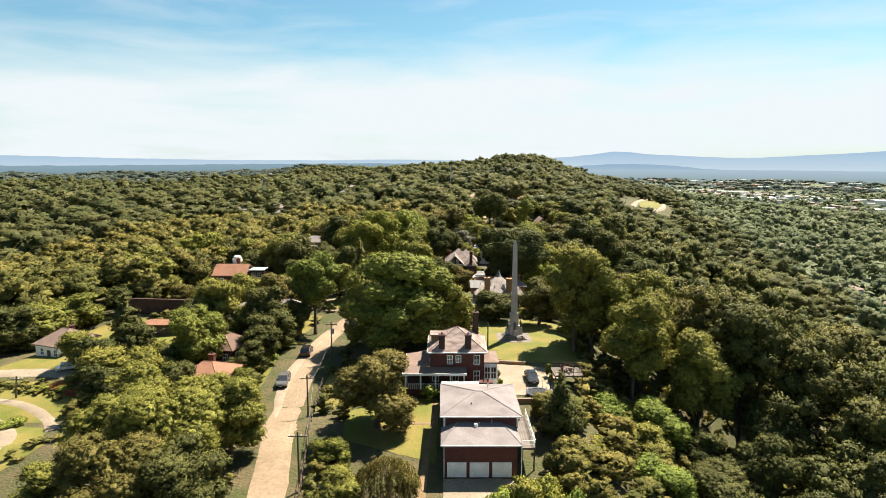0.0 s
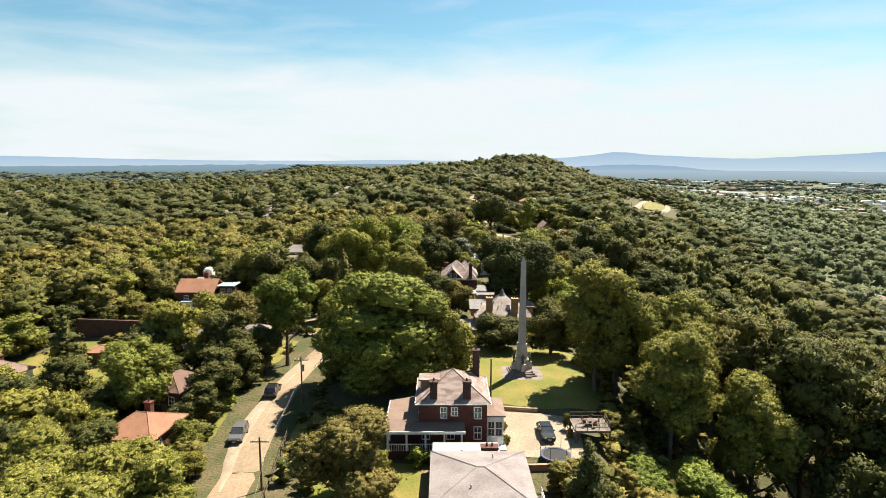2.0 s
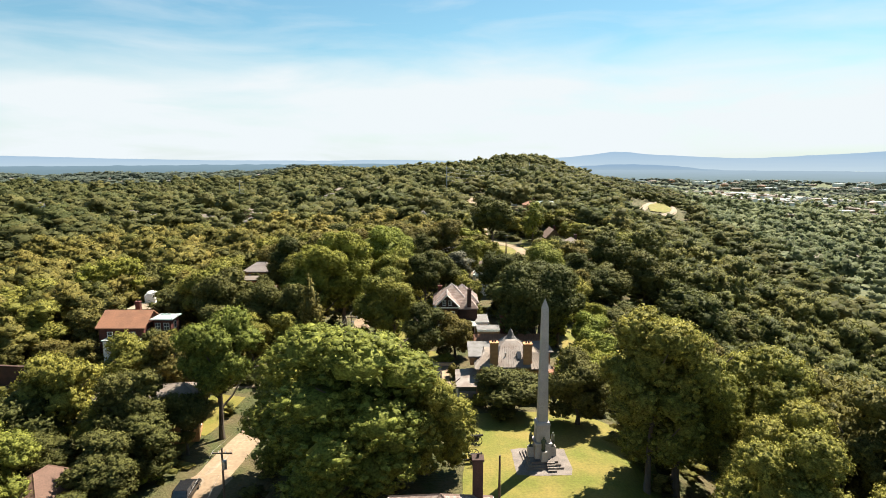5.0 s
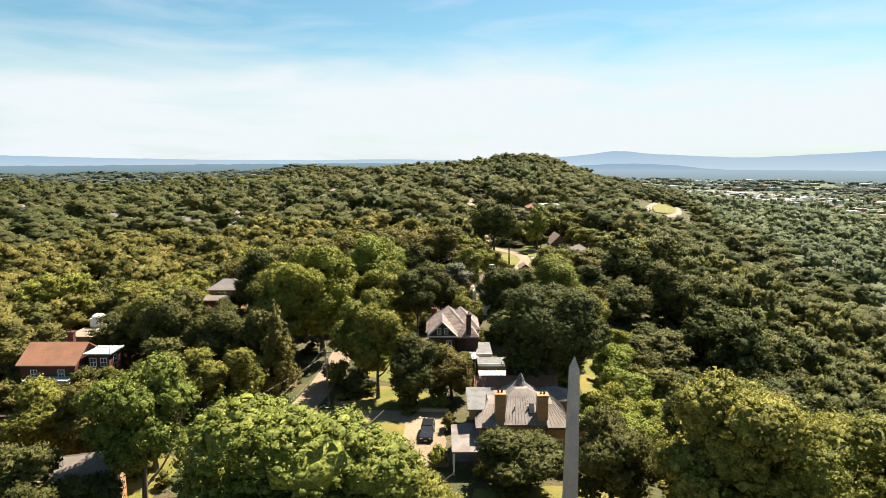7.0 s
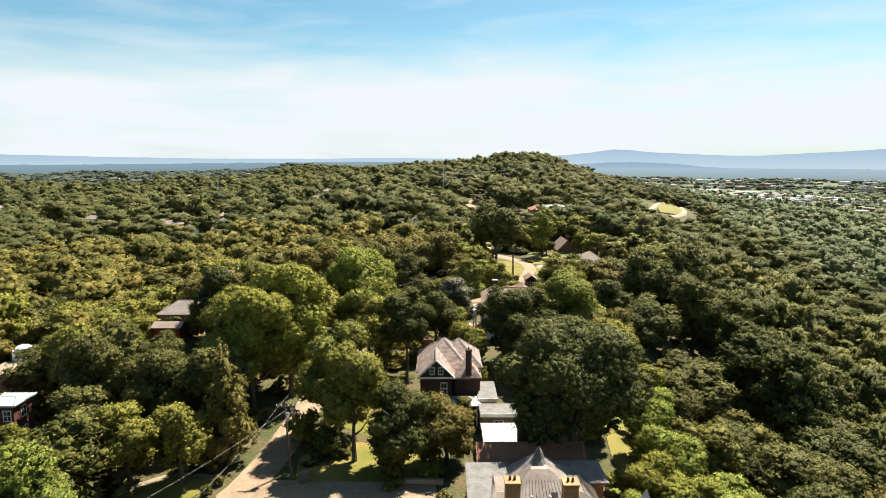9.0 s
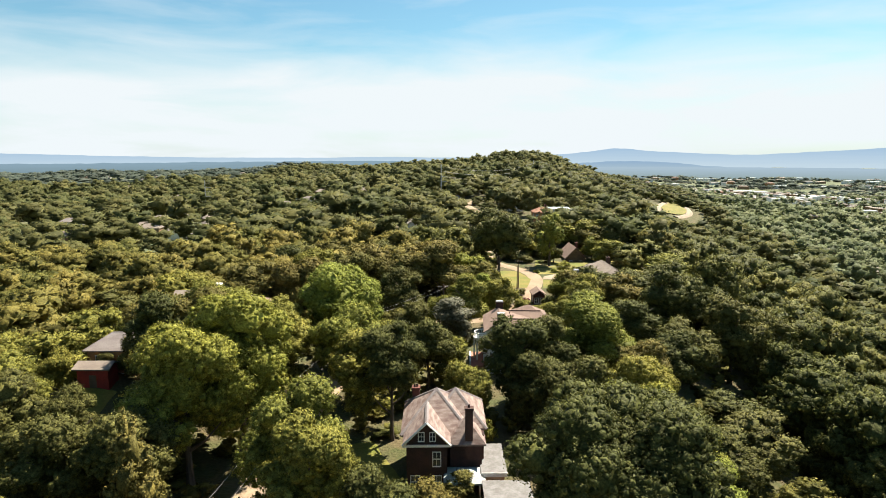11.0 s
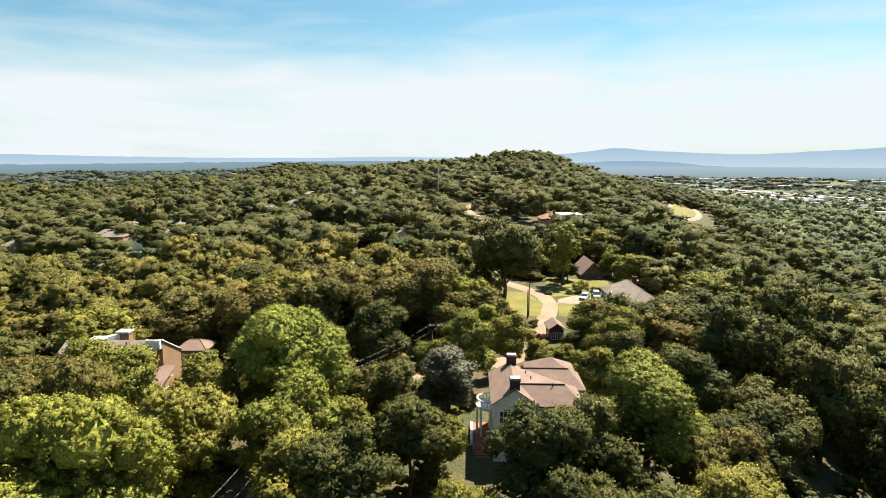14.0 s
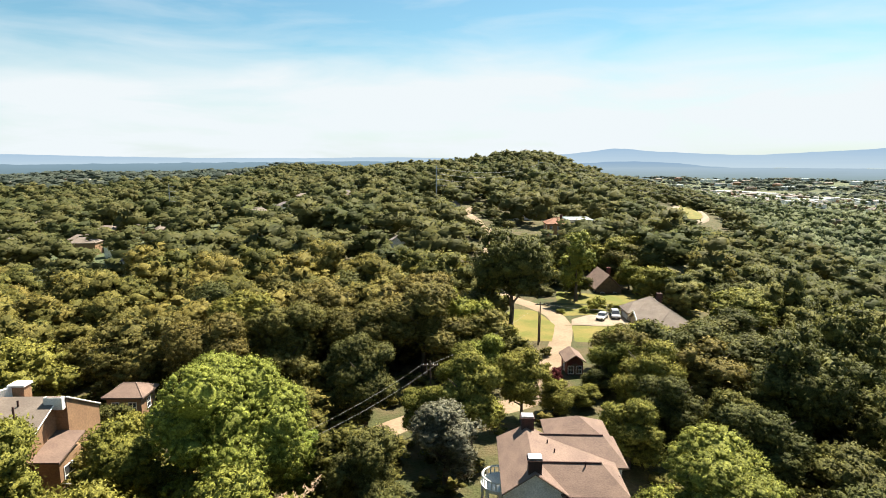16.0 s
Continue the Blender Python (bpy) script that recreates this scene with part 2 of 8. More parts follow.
M_BARN = material("red_barn_paint", (0.300, 0.035, 0.030), 0.7, second=(0.230, 0.030, 0.026), scale=0.8, fine=8, bump=0.2)
M_RED_CLOTH = material("red_canvas", (0.594, 0.030, 0.040), 0.8, second=(0.495, 0.030, 0.040), bump=0.1)
M_LEAF = {
    "mid": leaf_material("leaf_green", (0.134, 0.143, 0.028), (0.213, 0.191, 0.039)),
    "dark": leaf_material("leaf_dark_green", (0.062, 0.071, 0.020), (0.112, 0.104, 0.029)),
    "bright": leaf_material("leaf_bright_green", (0.142, 0.182, 0.032), (0.214, 0.228, 0.042)),
    "yellow": leaf_material("leaf_yellow_green", (0.162, 0.176, 0.028), (0.226, 0.214, 0.038)),
    "fresh": leaf_material("leaf_fresh_green", (0.130, 0.155, 0.029), (0.197, 0.196, 0.038)),
    "olive": leaf_material("leaf_olive", (0.099, 0.098, 0.025), (0.155, 0.124, 0.033)),
    "red": leaf_material("leaf_red_blossom", (0.324, 0.070, 0.031), (0.389, 0.162, 0.075)),
    "maroon": leaf_material("leaf_maroon", (0.092, 0.020, 0.023), (0.130, 0.034, 0.031)),
    "needle": leaf_material("needle_grey_green", (0.095, 0.098, 0.055), (0.145, 0.138, 0.085), spec=0.2),
    # next three: distance haze is mixed into the leaf colours, greyer and flatter
    "vale": leaf_material("leaf_valley_hazy", (0.128, 0.156, 0.078), (0.226, 0.238, 0.122), tint="tint", mottle=0.1, flicker=0.14, translucent=0.6, grain=0.9),
    "haze": leaf_material("leaf_distant_hazy", (0.092, 0.118, 0.096), (0.132, 0.148, 0.112), tint="tint", mottle=0.1, flicker=0.1, translucent=0.6, grain=0.6),
    "far": leaf_material("leaf_far_hazy", (0.086, 0.101, 0.038), (0.164, 0.153, 0.056), tint="tint", mottle=0.14, flicker=0.2, translucent=0.55, grain=1.1),
    # darker leaves for the right slope: its shade is put into the colour
    "slope": leaf_material("leaf_slope_shaded", (0.064, 0.074, 0.021), (0.158, 0.146, 0.040), tint="tint", translucent=0.3, mottle=0.36, grain=4.0),
    "wood": leaf_material("leaf_woodland", (0.091, 0.099, 0.025), (0.207, 0.168, 0.043), tint="tint", translucent=0.36, mottle=0.36, grain=4.0),
}


# ---- shaping helpers ----
def part(name, bm, mat, parent, label=""):
    me = bpy.data.meshes.new(name)
    bm.to_mesh(me)
    bm.free()
    if mat:
        me.materials.append(mat)
    ob = new(name, me)
    ob.parent = parent
    if label:
        tagged(ob, label)
    return ob


def thing(name, m, label, category, group="", kind=""):
    ob = new(name)
    ob.empty_display_size = 0.3
    ob.matrix_world = m
    return tagged(ob, label, category, group, kind)


def box(bm, x0, x1, y0, y1, z0, z1, bevel=0.0):
    r = bmesh.ops.create_cube(bm, size=1.0, matrix=Matrix.LocRotScale(((x0 + x1) / 2, (y0 + y1) / 2, (z0 + z1) / 2), None, (x1 - x0, y1 - y0, z1 - z0)))
    if bevel:
        es = list({e for v in r["verts"] for e in v.link_edges})
        bmesh.ops.bevel(bm, geom=es, offset=bevel, segments=1, affect="EDGES")
    return bm


def slab(bm, pts, thick):
    """A solid from a planar outline, thickened downwards."""
    top = [bm.verts.new(p) for p in pts]
    bot = [bm.verts.new((p[0], p[1], p[2] - thick)) for p in pts]
    bm.faces.new(top)
    bm.faces.new(bot[::-1])
    n = len(pts)
    for i in range(n):
        bm.faces.new((top[i], bot[i], bot[(i + 1) % n], top[(i + 1) % n]))
    return bm


def tube(bm, a, b, ra, rb, n=8, caps=True):
    a, b = Vector(a), Vector(b)
    q = (b - a).to_track_quat("Z", "Y").to_matrix()
    r0 = [bm.verts.new(a + q @ Vector((ra * math.cos(2 * math.pi * i / n), ra * math.sin(2 * math.pi * i / n), 0))) for i in range(n)]
    r1 = [bm.verts.new(b + q @ Vector((rb * math.cos(2 * math.pi * i / n), rb * math.sin(2 * math.pi * i / n), 0))) for i in range(n)]
    for i in range(n):
        bm.faces.new((r0[i], r0[(i + 1) % n], r1[(i + 1) % n], r1[i]))
    if caps:
        bm.faces.new(r0[::-1])
        bm.faces.new(r1)
    return bm


# ---- ground ----
CREST = ([-400, -100, 40, 70, 100, 122, 150, 330, 420, 700, 950, 1150, 1350, 1700, 2400, 9000],
         [-20, -9, -4, -3, -1.2, -0.2, -1.8, -1.5, 3, 9, 14, 20, 13, -10, -45, -70])
EDGE_R = ([-400, 60, 150, 195, 230, 260, 300, 420, 700, 1150, 2000], [16, 17, 24, 27, 42, 56, 68, 85, 110, 185, 230])
AXIS = ([0, 350, 450, 1150, 2000], [0, 0, 35, 150, 200])


def ground(x, y):
    """Height of the ground: a wooded ridge that falls away on both sides and climbs to a hill far ahead."""
    c = np.interp(y, *CREST)
    u = np.maximum(x - np.interp(y, *EDGE_R), 0)
    deep = np.maximum(c + 58, 5)
    s = 0.52 + 0.45 * np.clip((125 - y) / 20, 0, 1) - 0.10 * np.clip((y - 300) / 200, 0, 1)
    right = deep * (1 - np.exp(-s * u * u / (u + 8) / deep))
    w = np.maximum(np.interp(y, *AXIS) - 30 - x, 0)
    left_deep = np.maximum(c + 16 + 12 * np.clip((95 - y) / 60, 0, 1), 4)
    sl = 0.08 + 0.16 * np.clip((100 - y) / 40, 0, 1) - 0.01 * np.clip((y - 420) / 400, 0, 1)
    left = left_deep * (1 - np.exp(-sl * w * w / (w + 10) / left_deep))
    shelf = 2.3 * np.clip((-6 - x) / 14, 0, 1) * np.clip((y - 84) / 10, 0, 1) * np.clip((158 - y) / 20, 0, 1)
    far = np.clip((np.hypot(x, y - 150) - 250) / 300, 0, 1)
    roll = far * (3.5 * np.sin(x * 0.011 + 1.3) * np.cos(y * 0.009) + 2.5 * np.sin(x * 0.023 + y * 0.017))
    summit = 11 * np.exp(-((x - 150) / 75) ** 2 - ((y - 1150) / 170) ** 2)
    rise = 19 * np.exp(-((x + 350) / 190) ** 2 - ((y - 1750) / 300) ** 2)
    knoll = 7.8 * np.exp(-((x + 44.5) / 12.5) ** 2 - ((y - 199) / 13) ** 2)
    return c - right - left - shelf + roll + summit + rise + knoll


def gz(x, y):
    return float(ground(np.float64(x), np.float64(y)))


def build_ground():
    xs = np.concatenate([[-9000, -6000, -4000], np.arange(-2800, -400, 120), np.arange(-400, -100, 20), np.arange(-100, 110, 2.5), np.arange(110, 420, 20), np.arange(420, 2800, 120), [2800, 4000, 6000, 9000]])
    ys = np.concatenate([[-3000, -1500, -700, -300], np.arange(-150, 20, 10), np.arange(20, 340, 2.5), np.arange(340, 620, 20), np.arange(620, 1700, 50), np.arange(1700, 4200, 200), [4200, 6000, 9000]])
    gx, gy = np.meshgrid(xs, ys)
    gzz = ground(gx, gy)
    nx, ny = len(xs), len(ys)
    me = bpy.data.meshes.new("ground")
    verts = np.stack([gx, gy, gzz], -1).reshape(-1, 3)
    i = (np.arange(ny - 1)[:, None] * nx + np.arange(nx - 1)[None]).reshape(-1)
    faces = np.stack([i, i + 1, i + nx + 1, i + nx], -1)
    me.from_pydata(verts.tolist(), [], faces.tolist())
    me.materials.append(M_FLOOR)
    me.materials.append(M_MEADOW)
    for p in me.polygons:
        p.use_smooth = True
        x, y = p.center.x, p.center.y
        p.material_index = 1 if x > np.interp(y, [0, 300, 600, 1150, 2600], [130, 190, 260, 420, 420]) or y > 340 and x < -60 or y > 1300 else 0
    return tagged(new("ground", me), "dark woodland floor of leaf litter and grass over a ridge", "ground", kind="structure")


build_ground()


def in_poly(x, y, poly):
    c, n = False, len(poly)
    for i in range(n):
        (x0, y0), (x1, y1) = poly[i], poly[(i + 1) % n]
        if (y0 > y) != (y1 > y) and x < (x1 - x0) * (y - y0) / (y1 - y0) + x0:
            c = not c
    return c


def smooth_line(pts, step=2.0):
    """Points evenly spaced on a smooth curve through pts."""
    v = [Vector((*p, 0)) for p in pts]
    v = [2 * v[0] - v[1]] + v + [2 * v[-1] - v[-2]]
    res = []
    for i in range(1, len(v) - 2):
        n = max(2, int((v[i + 1] - v[i]).length / step))
        for k in range(n):
            t = k / n
            a, b, c, d = v[i - 1], v[i], v[i + 1], v[i + 2]
            res.append(0.5 * (2 * b + (c - a) * t + (2 * a - 5 * b + 4 * c - d) * t * t + (3 * b - a - 3 * c + d) * t ** 3))
    return res + [v[-2]]


def ribbon(name, pts, width, mat, label, category="road", lift=0.06, widths=None):
    line = smooth_line(pts)
    n = len(line)
    bm = bmesh.new()
    rows = []
    for i, p in enumerate(line):
        d = (line[min(i + 1, n - 1)] - line[max(i - 1, 0)]).normalized()
        side = Vector((d.y, -d.x, 0))
        w = width if widths is None else float(np.interp(i / (n - 1), np.linspace(0, 1, len(widths)), widths))
        w += 0.35 * noise.noise((p.x * 0.3, p.y * 0.3, 3))
        row = []
        for k in range(5):
            q = p + side * w * (k / 4 - 0.5)
            row.append(bm.verts.new((q.x, q.y, gz(q.x, q.y) + (lift if 0 < k < 4 else -0.12) + (0.03 if k == 2 else 0))))
        rows.append(row)
    for a, b in zip(rows, rows[1:]):
        for k in range(4):
            bm.faces.new((a[k], a[k + 1], b[k + 1], b[k])).smooth = True
    ob = part(name, bm, mat, None)
    return tagged(ob, label, category, kind="structure")


def patch(name, outline, mat, label, category, lift=0.05, step=1.3):
    """A sheet that lies on the ground inside an outline."""
    xs, ys = [p[0] for p in outline], [p[1] for p in outline]
    bm = bmesh.new()
    cells = {}

    def vert(i, j):
        if (i, j) not in cells:
            x, y = min(xs) + i * step, min(ys) + j * step
            x += 0.4 * noise.noise((x * 0.5, y * 0.5, 1))
            y += 0.4 * noise.noise((x * 0.5, y * 0.5, 7))
            cells[i, j] = bm.verts.new((x, y, gz(x, y) + lift))
        return cells[i, j]

    for i in range(int((max(xs) - min(xs)) / step) + 1):
        for j in range(int((max(ys) - min(ys)) / step) + 1):
            if in_poly(min(xs) + (i + 0.5) * step, min(ys) + (j + 0.5) * step, outline):
                bm.faces.new((vert(i, j), vert(i + 1, j), vert(i + 1, j + 1), vert(i, j + 1)))
    n = len(outline)
    for v in bm.verts:
        if v.is_boundary:
            best = None
            for k in range(n):
                a, b = Vector(outline[k]), Vector(outline[(k + 1) % n])
                t = max(0, min(1, (v.co.xy - a).dot(b - a) / (b - a).length_squared))
                q = a.lerp(b, t)
                if best is None or (q - v.co.xy).length < (best - v.co.xy).length:
                    best = q
            w = 0.25 * noise.noise((best.x * 0.7, best.y * 0.7, 2))
            v.co = (best.x + w, best.y + w, gz(best.x, best.y) + lift)
    for f in bm.faces:
        f.smooth = True
    ob = part(name, bm, mat, None)
    return tagged(ob, label, category, kind="structure")


ROAD = [(-18.2, 40), (-20.8, 66), (-24.4, 88), (-25.6, 104), (-25.9, 122), (-24.6, 138), (-20.6, 152), (-17.6, 166), (-16.4, 180), (-15.6, 196), (-12.5, 214), (-8, 232), (-3, 243), (5, 250.5), (15, 253), (23, 259), (27.5, 272), (32, 286), (35, 298)]
ROAD_FAR = [(35, 298), (34.5, 308), (30.6, 317), (24, 330), (23, 350), (25, 380), (29, 408), (30.5, 428), (27, 445), (26.5, 467), (23, 501), (28, 527)]
ribbon("road", ROAD, 6.6, M_ROAD, "sun-bleached worn asphalt lane along the ridge")
ribbon("road_far", ROAD_FAR, 6.5, M_ROAD, "sun-bleached lane climbing between the trees")

# ---- trees ----
from itertools import combinations

PHI = (1 + 5 ** 0.5) / 2
ICO = np.array([(-1, PHI, 0), (1, PHI, 0), (-1, -PHI, 0), (1, -PHI, 0), (0, -1, PHI), (0, 1, PHI), (0, -1, -PHI), (0, 1, -PHI), (PHI, 0, -1), (PHI, 0, 1), (-PHI, 0, -1), (-PHI, 0, 1)]) / math.hypot(1, PHI)
ICO_F = np.array([f for f in combinations(range(12), 3) if all(np.linalg.norm(ICO[f[i]] - ICO[f[i - 1]]) < 1.1 for i in range(3))])
ICO_F = np.array([f if np.dot(np.cross(ICO[f[1]] - ICO[f[0]], ICO[f[2]] - ICO[f[0]]), ICO[f[0]]) > 0 else f[::-1] for f in ICO_F])


OCTA = np.array([(1, 0, 0), (-1, 0, 0), (0, 1, 0), (0, -1, 0), (0, 0, 1), (0, 0, -1)], float)
OCTA_F = np.array([(0, 2, 4), (2, 1, 4), (1, 3, 4), (3, 0, 4), (2, 0, 5), (1, 2, 5), (3, 1, 5), (0, 3, 5)])


def clumps(rng, hub, wide, d, base, base_f, rough=0.22, flat=0.9):
    """Dense twig clumps: rough lumps round each hub, open on their hidden side. d: the way out of the crown."""
    n, k = len(hub), len(base)
    turn = np.linalg.qr(rng.normal(size=(n, 3, 3)))[0]
    turn[np.linalg.det(turn) < 0, 0] *= -1
    e = np.einsum("vj,njk->nvk", base, turn)
    v = hub[:, None] + e * (wide[:, None] * rng.uniform(1 - 1.7 * rough, 1 + rough, (n, k, 1))) * (1, 1, flat)
    soft = e + 0.55 * d[:, None] + rng.normal(scale=rough, size=(n, k, 3))
    soft /= np.linalg.norm(soft, axis=2, keepdims=True)
    f = base_f[None] + k * np.arange(n)[:, None, None]
    f = f[(e[:, base_f].mean(2) * d[:, None]).sum(2) > -0.40]
    return v.reshape(-1, 3), f.reshape(-1, 3), soft.reshape(-1, 3)


def crown_of(rng, c, q, puffs, wide, leaves, size, coarse):
    """A crown: dark hearts of its lobes, clumps over their outer sides, and leaves that fray each clump."""
    mid = c.mean(0)
    share = q[:, 0] * q[:, 2]
    k = rng.choice(len(c), puffs * 4, p=share / share.sum())
    d = rng.normal(size=(len(k), 3)) + 0.35 * (c[k] - mid) / np.linalg.norm(q[k], axis=1, keepdims=True)
    d[:, 2] += 0.35
    d /= np.linalg.norm(d, axis=1, keepdims=True)
    hub = c[k] + d * q[k] * rng.uniform(0.80, 1.0, (len(k), 1))
    deep = (np.linalg.norm((hub[:, None] - c[None]) / q[None], axis=2) < 0.74).any(1)
    hub, d = hub[~deep], d[~deep]
    keep = []
    for i in range(len(hub)):
        if not keep or np.min(((hub[keep] - hub[i]) ** 2).sum(1)) > (0.78 * wide) ** 2:
            keep.append(i)
            if len(keep) == puffs:
                break
    hub, d = hub[keep], d[keep]
    n = len(hub)
    w = wide * rng.uniform(0.65, 1.3, (n, 1))
    base, base_f = (OCTA, OCTA_F) if coarse else (ICO, ICO_F)
    dome = hub - (c[0] - (0, 0, 0.25 * q[0, 2]))
    dome /= np.linalg.norm(dome, axis=1, keepdims=True)
    way = d + 1.5 * dome if coarse else d + 0.4 * dome
    v0, f0, s0 = clumps(rng, hub, w * (0.95 if coarse else 0.60), way / np.linalg.norm(way, axis=1, keepdims=True) * (2.0 if coarse else 1.0), base, base_f, 0.13 if coarse else 0.22)
    hearts = (c - mid) / (np.linalg.norm(c - mid, axis=1, keepdims=True) + 1e-6)
    e = np.repeat(base[None], len(c), 0)
    v1 = (c[:, None] + e * q[:, None] * 0.78).reshape(-1, 3)
    f1 = (base_f[None] + len(base) * np.arange(len(c))[:, None, None]).reshape(-1, 3)
    s1 = (e + 0.3 * hearts[:, None]).reshape(-1, 3)
    s1 /= np.linalg.norm(s1, axis=1, keepdims=True)
    m = n * leaves
    j = np.repeat(np.arange(n), leaves)
    e = rng.normal(size=(m, 3)) + 0.75 * d[j] + (0, 0, 0.30)
    e /= np.linalg.norm(e, axis=1, keepdims=True)
    pos = hub[j] + e * w[j] * rng.uniform(*((0.75, 1.12) if coarse else (0.5, 1.25)), (m, 1)) * (1, 1, 0.9)
    nrm = 0.7 * e + rng.normal(scale=0.5, size=(m, 3))
    nrm /= np.linalg.norm(nrm, axis=1, keepdims=True)
    t = np.cross(nrm, rng.normal(size=(m, 3)))
    t /= np.linalg.norm(t, axis=1, keepdims=True)
    u = np.cross(nrm, t)
    ln = size * rng.uniform(0.6, 1.4, (m, 1))
    v2 = np.stack([pos - t * ln * 0.5 - u * ln * 0.42, pos + t * ln * 0.7, pos - t * ln * 0.35 + u * ln * 0.45], 1).reshape(-1, 3)
    s2 = 0.4 * nrm + 0.5 * e + (0.8 if coarse else 0.4) * way[j]
    s2 *= np.where((s2 * nrm).sum(1, keepdims=True) < 0, -1, 1)
    s2 = np.repeat(s2 / np.linalg.norm(s2, axis=1, keepdims=True), 3, 0)
    f2 = np.arange(3 * m).reshape(-1, 3)
    return (np.concatenate([v0, v1, v2]), np.concatenate([f0, f1 + len(v0), f2 + len(v0) + len(v1)]), np.concatenate([s0, s1, s2]))


def lobes_broad(rng, n, r=5.0, h=13.0, low=0.06):
    """Lobes of a broad crown: an uneven dome of puffs."""
    c, q = [], []
    zc, zr = h * (low + 1) / 2, h * (1 - low) / 2
    c.append((0, 0, zc)); q.append((r * 0.54, r * 0.54, zr * 0.62))
    for k in range(n):
        a = 2.4 * k + rng.uniform(-0.4, 0.4)
        e = rng.uniform(-0.95, 0.98)
        k2 = max(math.sqrt(max(0.05, 1 - e * e)), 0.78 if e < 0 else 0)
        rr = r * rng.uniform(0.24, 0.44)
        out = rng.uniform(0.82, 1.12)
        c.append(((r - rr) * k2 * math.cos(a) * out, (r - rr) * k2 * math.sin(a) * out, zc + (zr - rr * 0.8) * e * out))
        q.append((rr, rr, rr * rng.uniform(0.7, 0.95)))
    return np.array(c), np.array(q)


def lobes_cone(rng, n, r=3.2, h=13.0):
    c, q = [], []
    for k in range(n):
        f = (k + 0.5) / n
        a = 2.4 * k
        z = h * (0.10 + 0.86 * f)
        w = r * (1 - f) ** 0.75 + 0.25
        c.append((w * 0.5 * math.cos(a), w * 0.5 * math.sin(a), z))
        q.append((w * 0.62, w * 0.62, h / n * 1.9 + 0.3))
    return np.array(c), np.array(q)


def crown_arrays(seed, kind, n_lobes, puffs, wide, leaves, size, coarse=False):
    rng = np.random.default_rng(seed)
    if kind == "cone":
        c, q = lobes_cone(rng, n_lobes)
    elif kind == "shrub":
        c, q = lobes_broad(rng, n_lobes, 1.6, 2.2, 0.02)
    elif kind == "tall":
        c, q = lobes_broad(rng, n_lobes, 3.6, 13.0, 0.16)
    elif kind == "high":
        c, q = lobes_broad(rng, n_lobes, 5.0, 13.0, 0.34)
    else:
        c, q = lobes_broad(rng, n_lobes)
    return crown_of(rng, c, q, puffs, wide, leaves, size, coarse)


def mesh_of(name, v, f, soft, mat):
    me = bpy.data.meshes.new(name)
    v, f = np.asarray(v, np.float32), np.asarray(f, np.int32)
    me.vertices.add(len(v))
    me.vertices.foreach_set("co", v.ravel())
    me.loops.add(f.size)
    me.loops.foreach_set("vertex_index", f.ravel())
    me.polygons.add(len(f))
    me.polygons.foreach_set("loop_start", np.arange(0, f.size, 3, dtype=np.int32))
    me.polygons.foreach_set("loop_total", np.full(len(f), 3, np.int32))
    me.update(calc_edges=True)
    at = me.attributes.new("custom_normal", "FLOAT_VECTOR", "POINT")
    at.data.foreach_set("vector", np.asarray(soft, np.float32).ravel())
    me.materials.append(mat)
    return me


def trunk_mesh(seed, kind):
    rng = random.Random(seed)
    bm = bmesh.new()
    h = 13.0
    pts, rad = [], []
    for i in range(6):
        f = i / 5
        pts.append(Vector((rng.uniform(-0.25, 0.25) * f * 2, rng.uniform(-0.25, 0.25) * f * 2, -0.6 + (h * (0.92 if kind == "cone" else 0.72) + 0.6) * f)))
        rad.append(0.36 * (1 - 0.80 * f) + (0.14 if i == 0 else 0))
    for i in range(5):
        tube(bm, pts[i], pts[i + 1], rad[i], rad[i + 1], 7, i in (0, 4))
    if kind != "cone":
        for k in range(6):
            f = 0.35 + 0.1 * k
            a = 2.4 * k + rng.uniform(-0.3, 0.3)
            p = pts[int(f * 5)].lerp(pts[min(5, int(f * 5) + 1)], f * 5 % 1)
            reach = 3.4 if kind == "broad" else 2.2
            mid = p + Vector((math.cos(a) * reach * 0.5, math.sin(a) * reach * 0.5, 1.0))
            end = p + Vector((math.cos(a) * reach, math.sin(a) * reach, 2.6))
            tube(bm, p, mid, 0.15, 0.10, 5, False)
            tube(bm, mid, end, 0.10, 0.04, 5, False)
    me = bpy.data.meshes.new("trunk")
    bm.to_mesh(me)
    bm.free()
    me.materials.append(M_BARK)
    return me


CROWNS, TRUNKS = {}, {}


def crown_proto(shape, variant, near, size=1.0):
    """size: how much larger than the model tree the crown will be, so that its leaves stay leaf-sized."""
    key = (shape, variant, near, size)
    if key not in CROWNS:
        seed = 100 * variant + len(shape) * 7 + (3 if near else 0)
        if shape == "cone":
            a = crown_arrays(seed, "cone", 15, 230 if near else 90, 0.44 if near else 0.7, 20, 0.22)
        elif shape == "shrub":
            a = crown_arrays(seed, "shrub", 9, 66, 0.28, 18, 0.13)
        elif shape == "tall":
            a = crown_arrays(seed, "tall", 15, 290 if near else 110, 0.60 if near else 0.9, 20, 0.24)
        else:
            n = int((430 if near else 150) * min(size, 2.3) ** 1.6)
            a = crown_arrays(seed, shape, int(17 * size ** 0.55), n, (0.68 if near else 1.05) / size ** 0.86, 26, (0.23 if near else 0.40) / size ** 1.25)
        CROWNS[key] = mesh_of("crown", *a, M_LEAF["mid"])
    return CROWNS[key]


def dress(ob, tone):
    """The leaf tone belongs to the tree, its crown's mesh to all of the same build."""
    ob.material_slots[0].link = "OBJECT"
    ob.material_slots[0].material = M_LEAF[tone]
    return ob


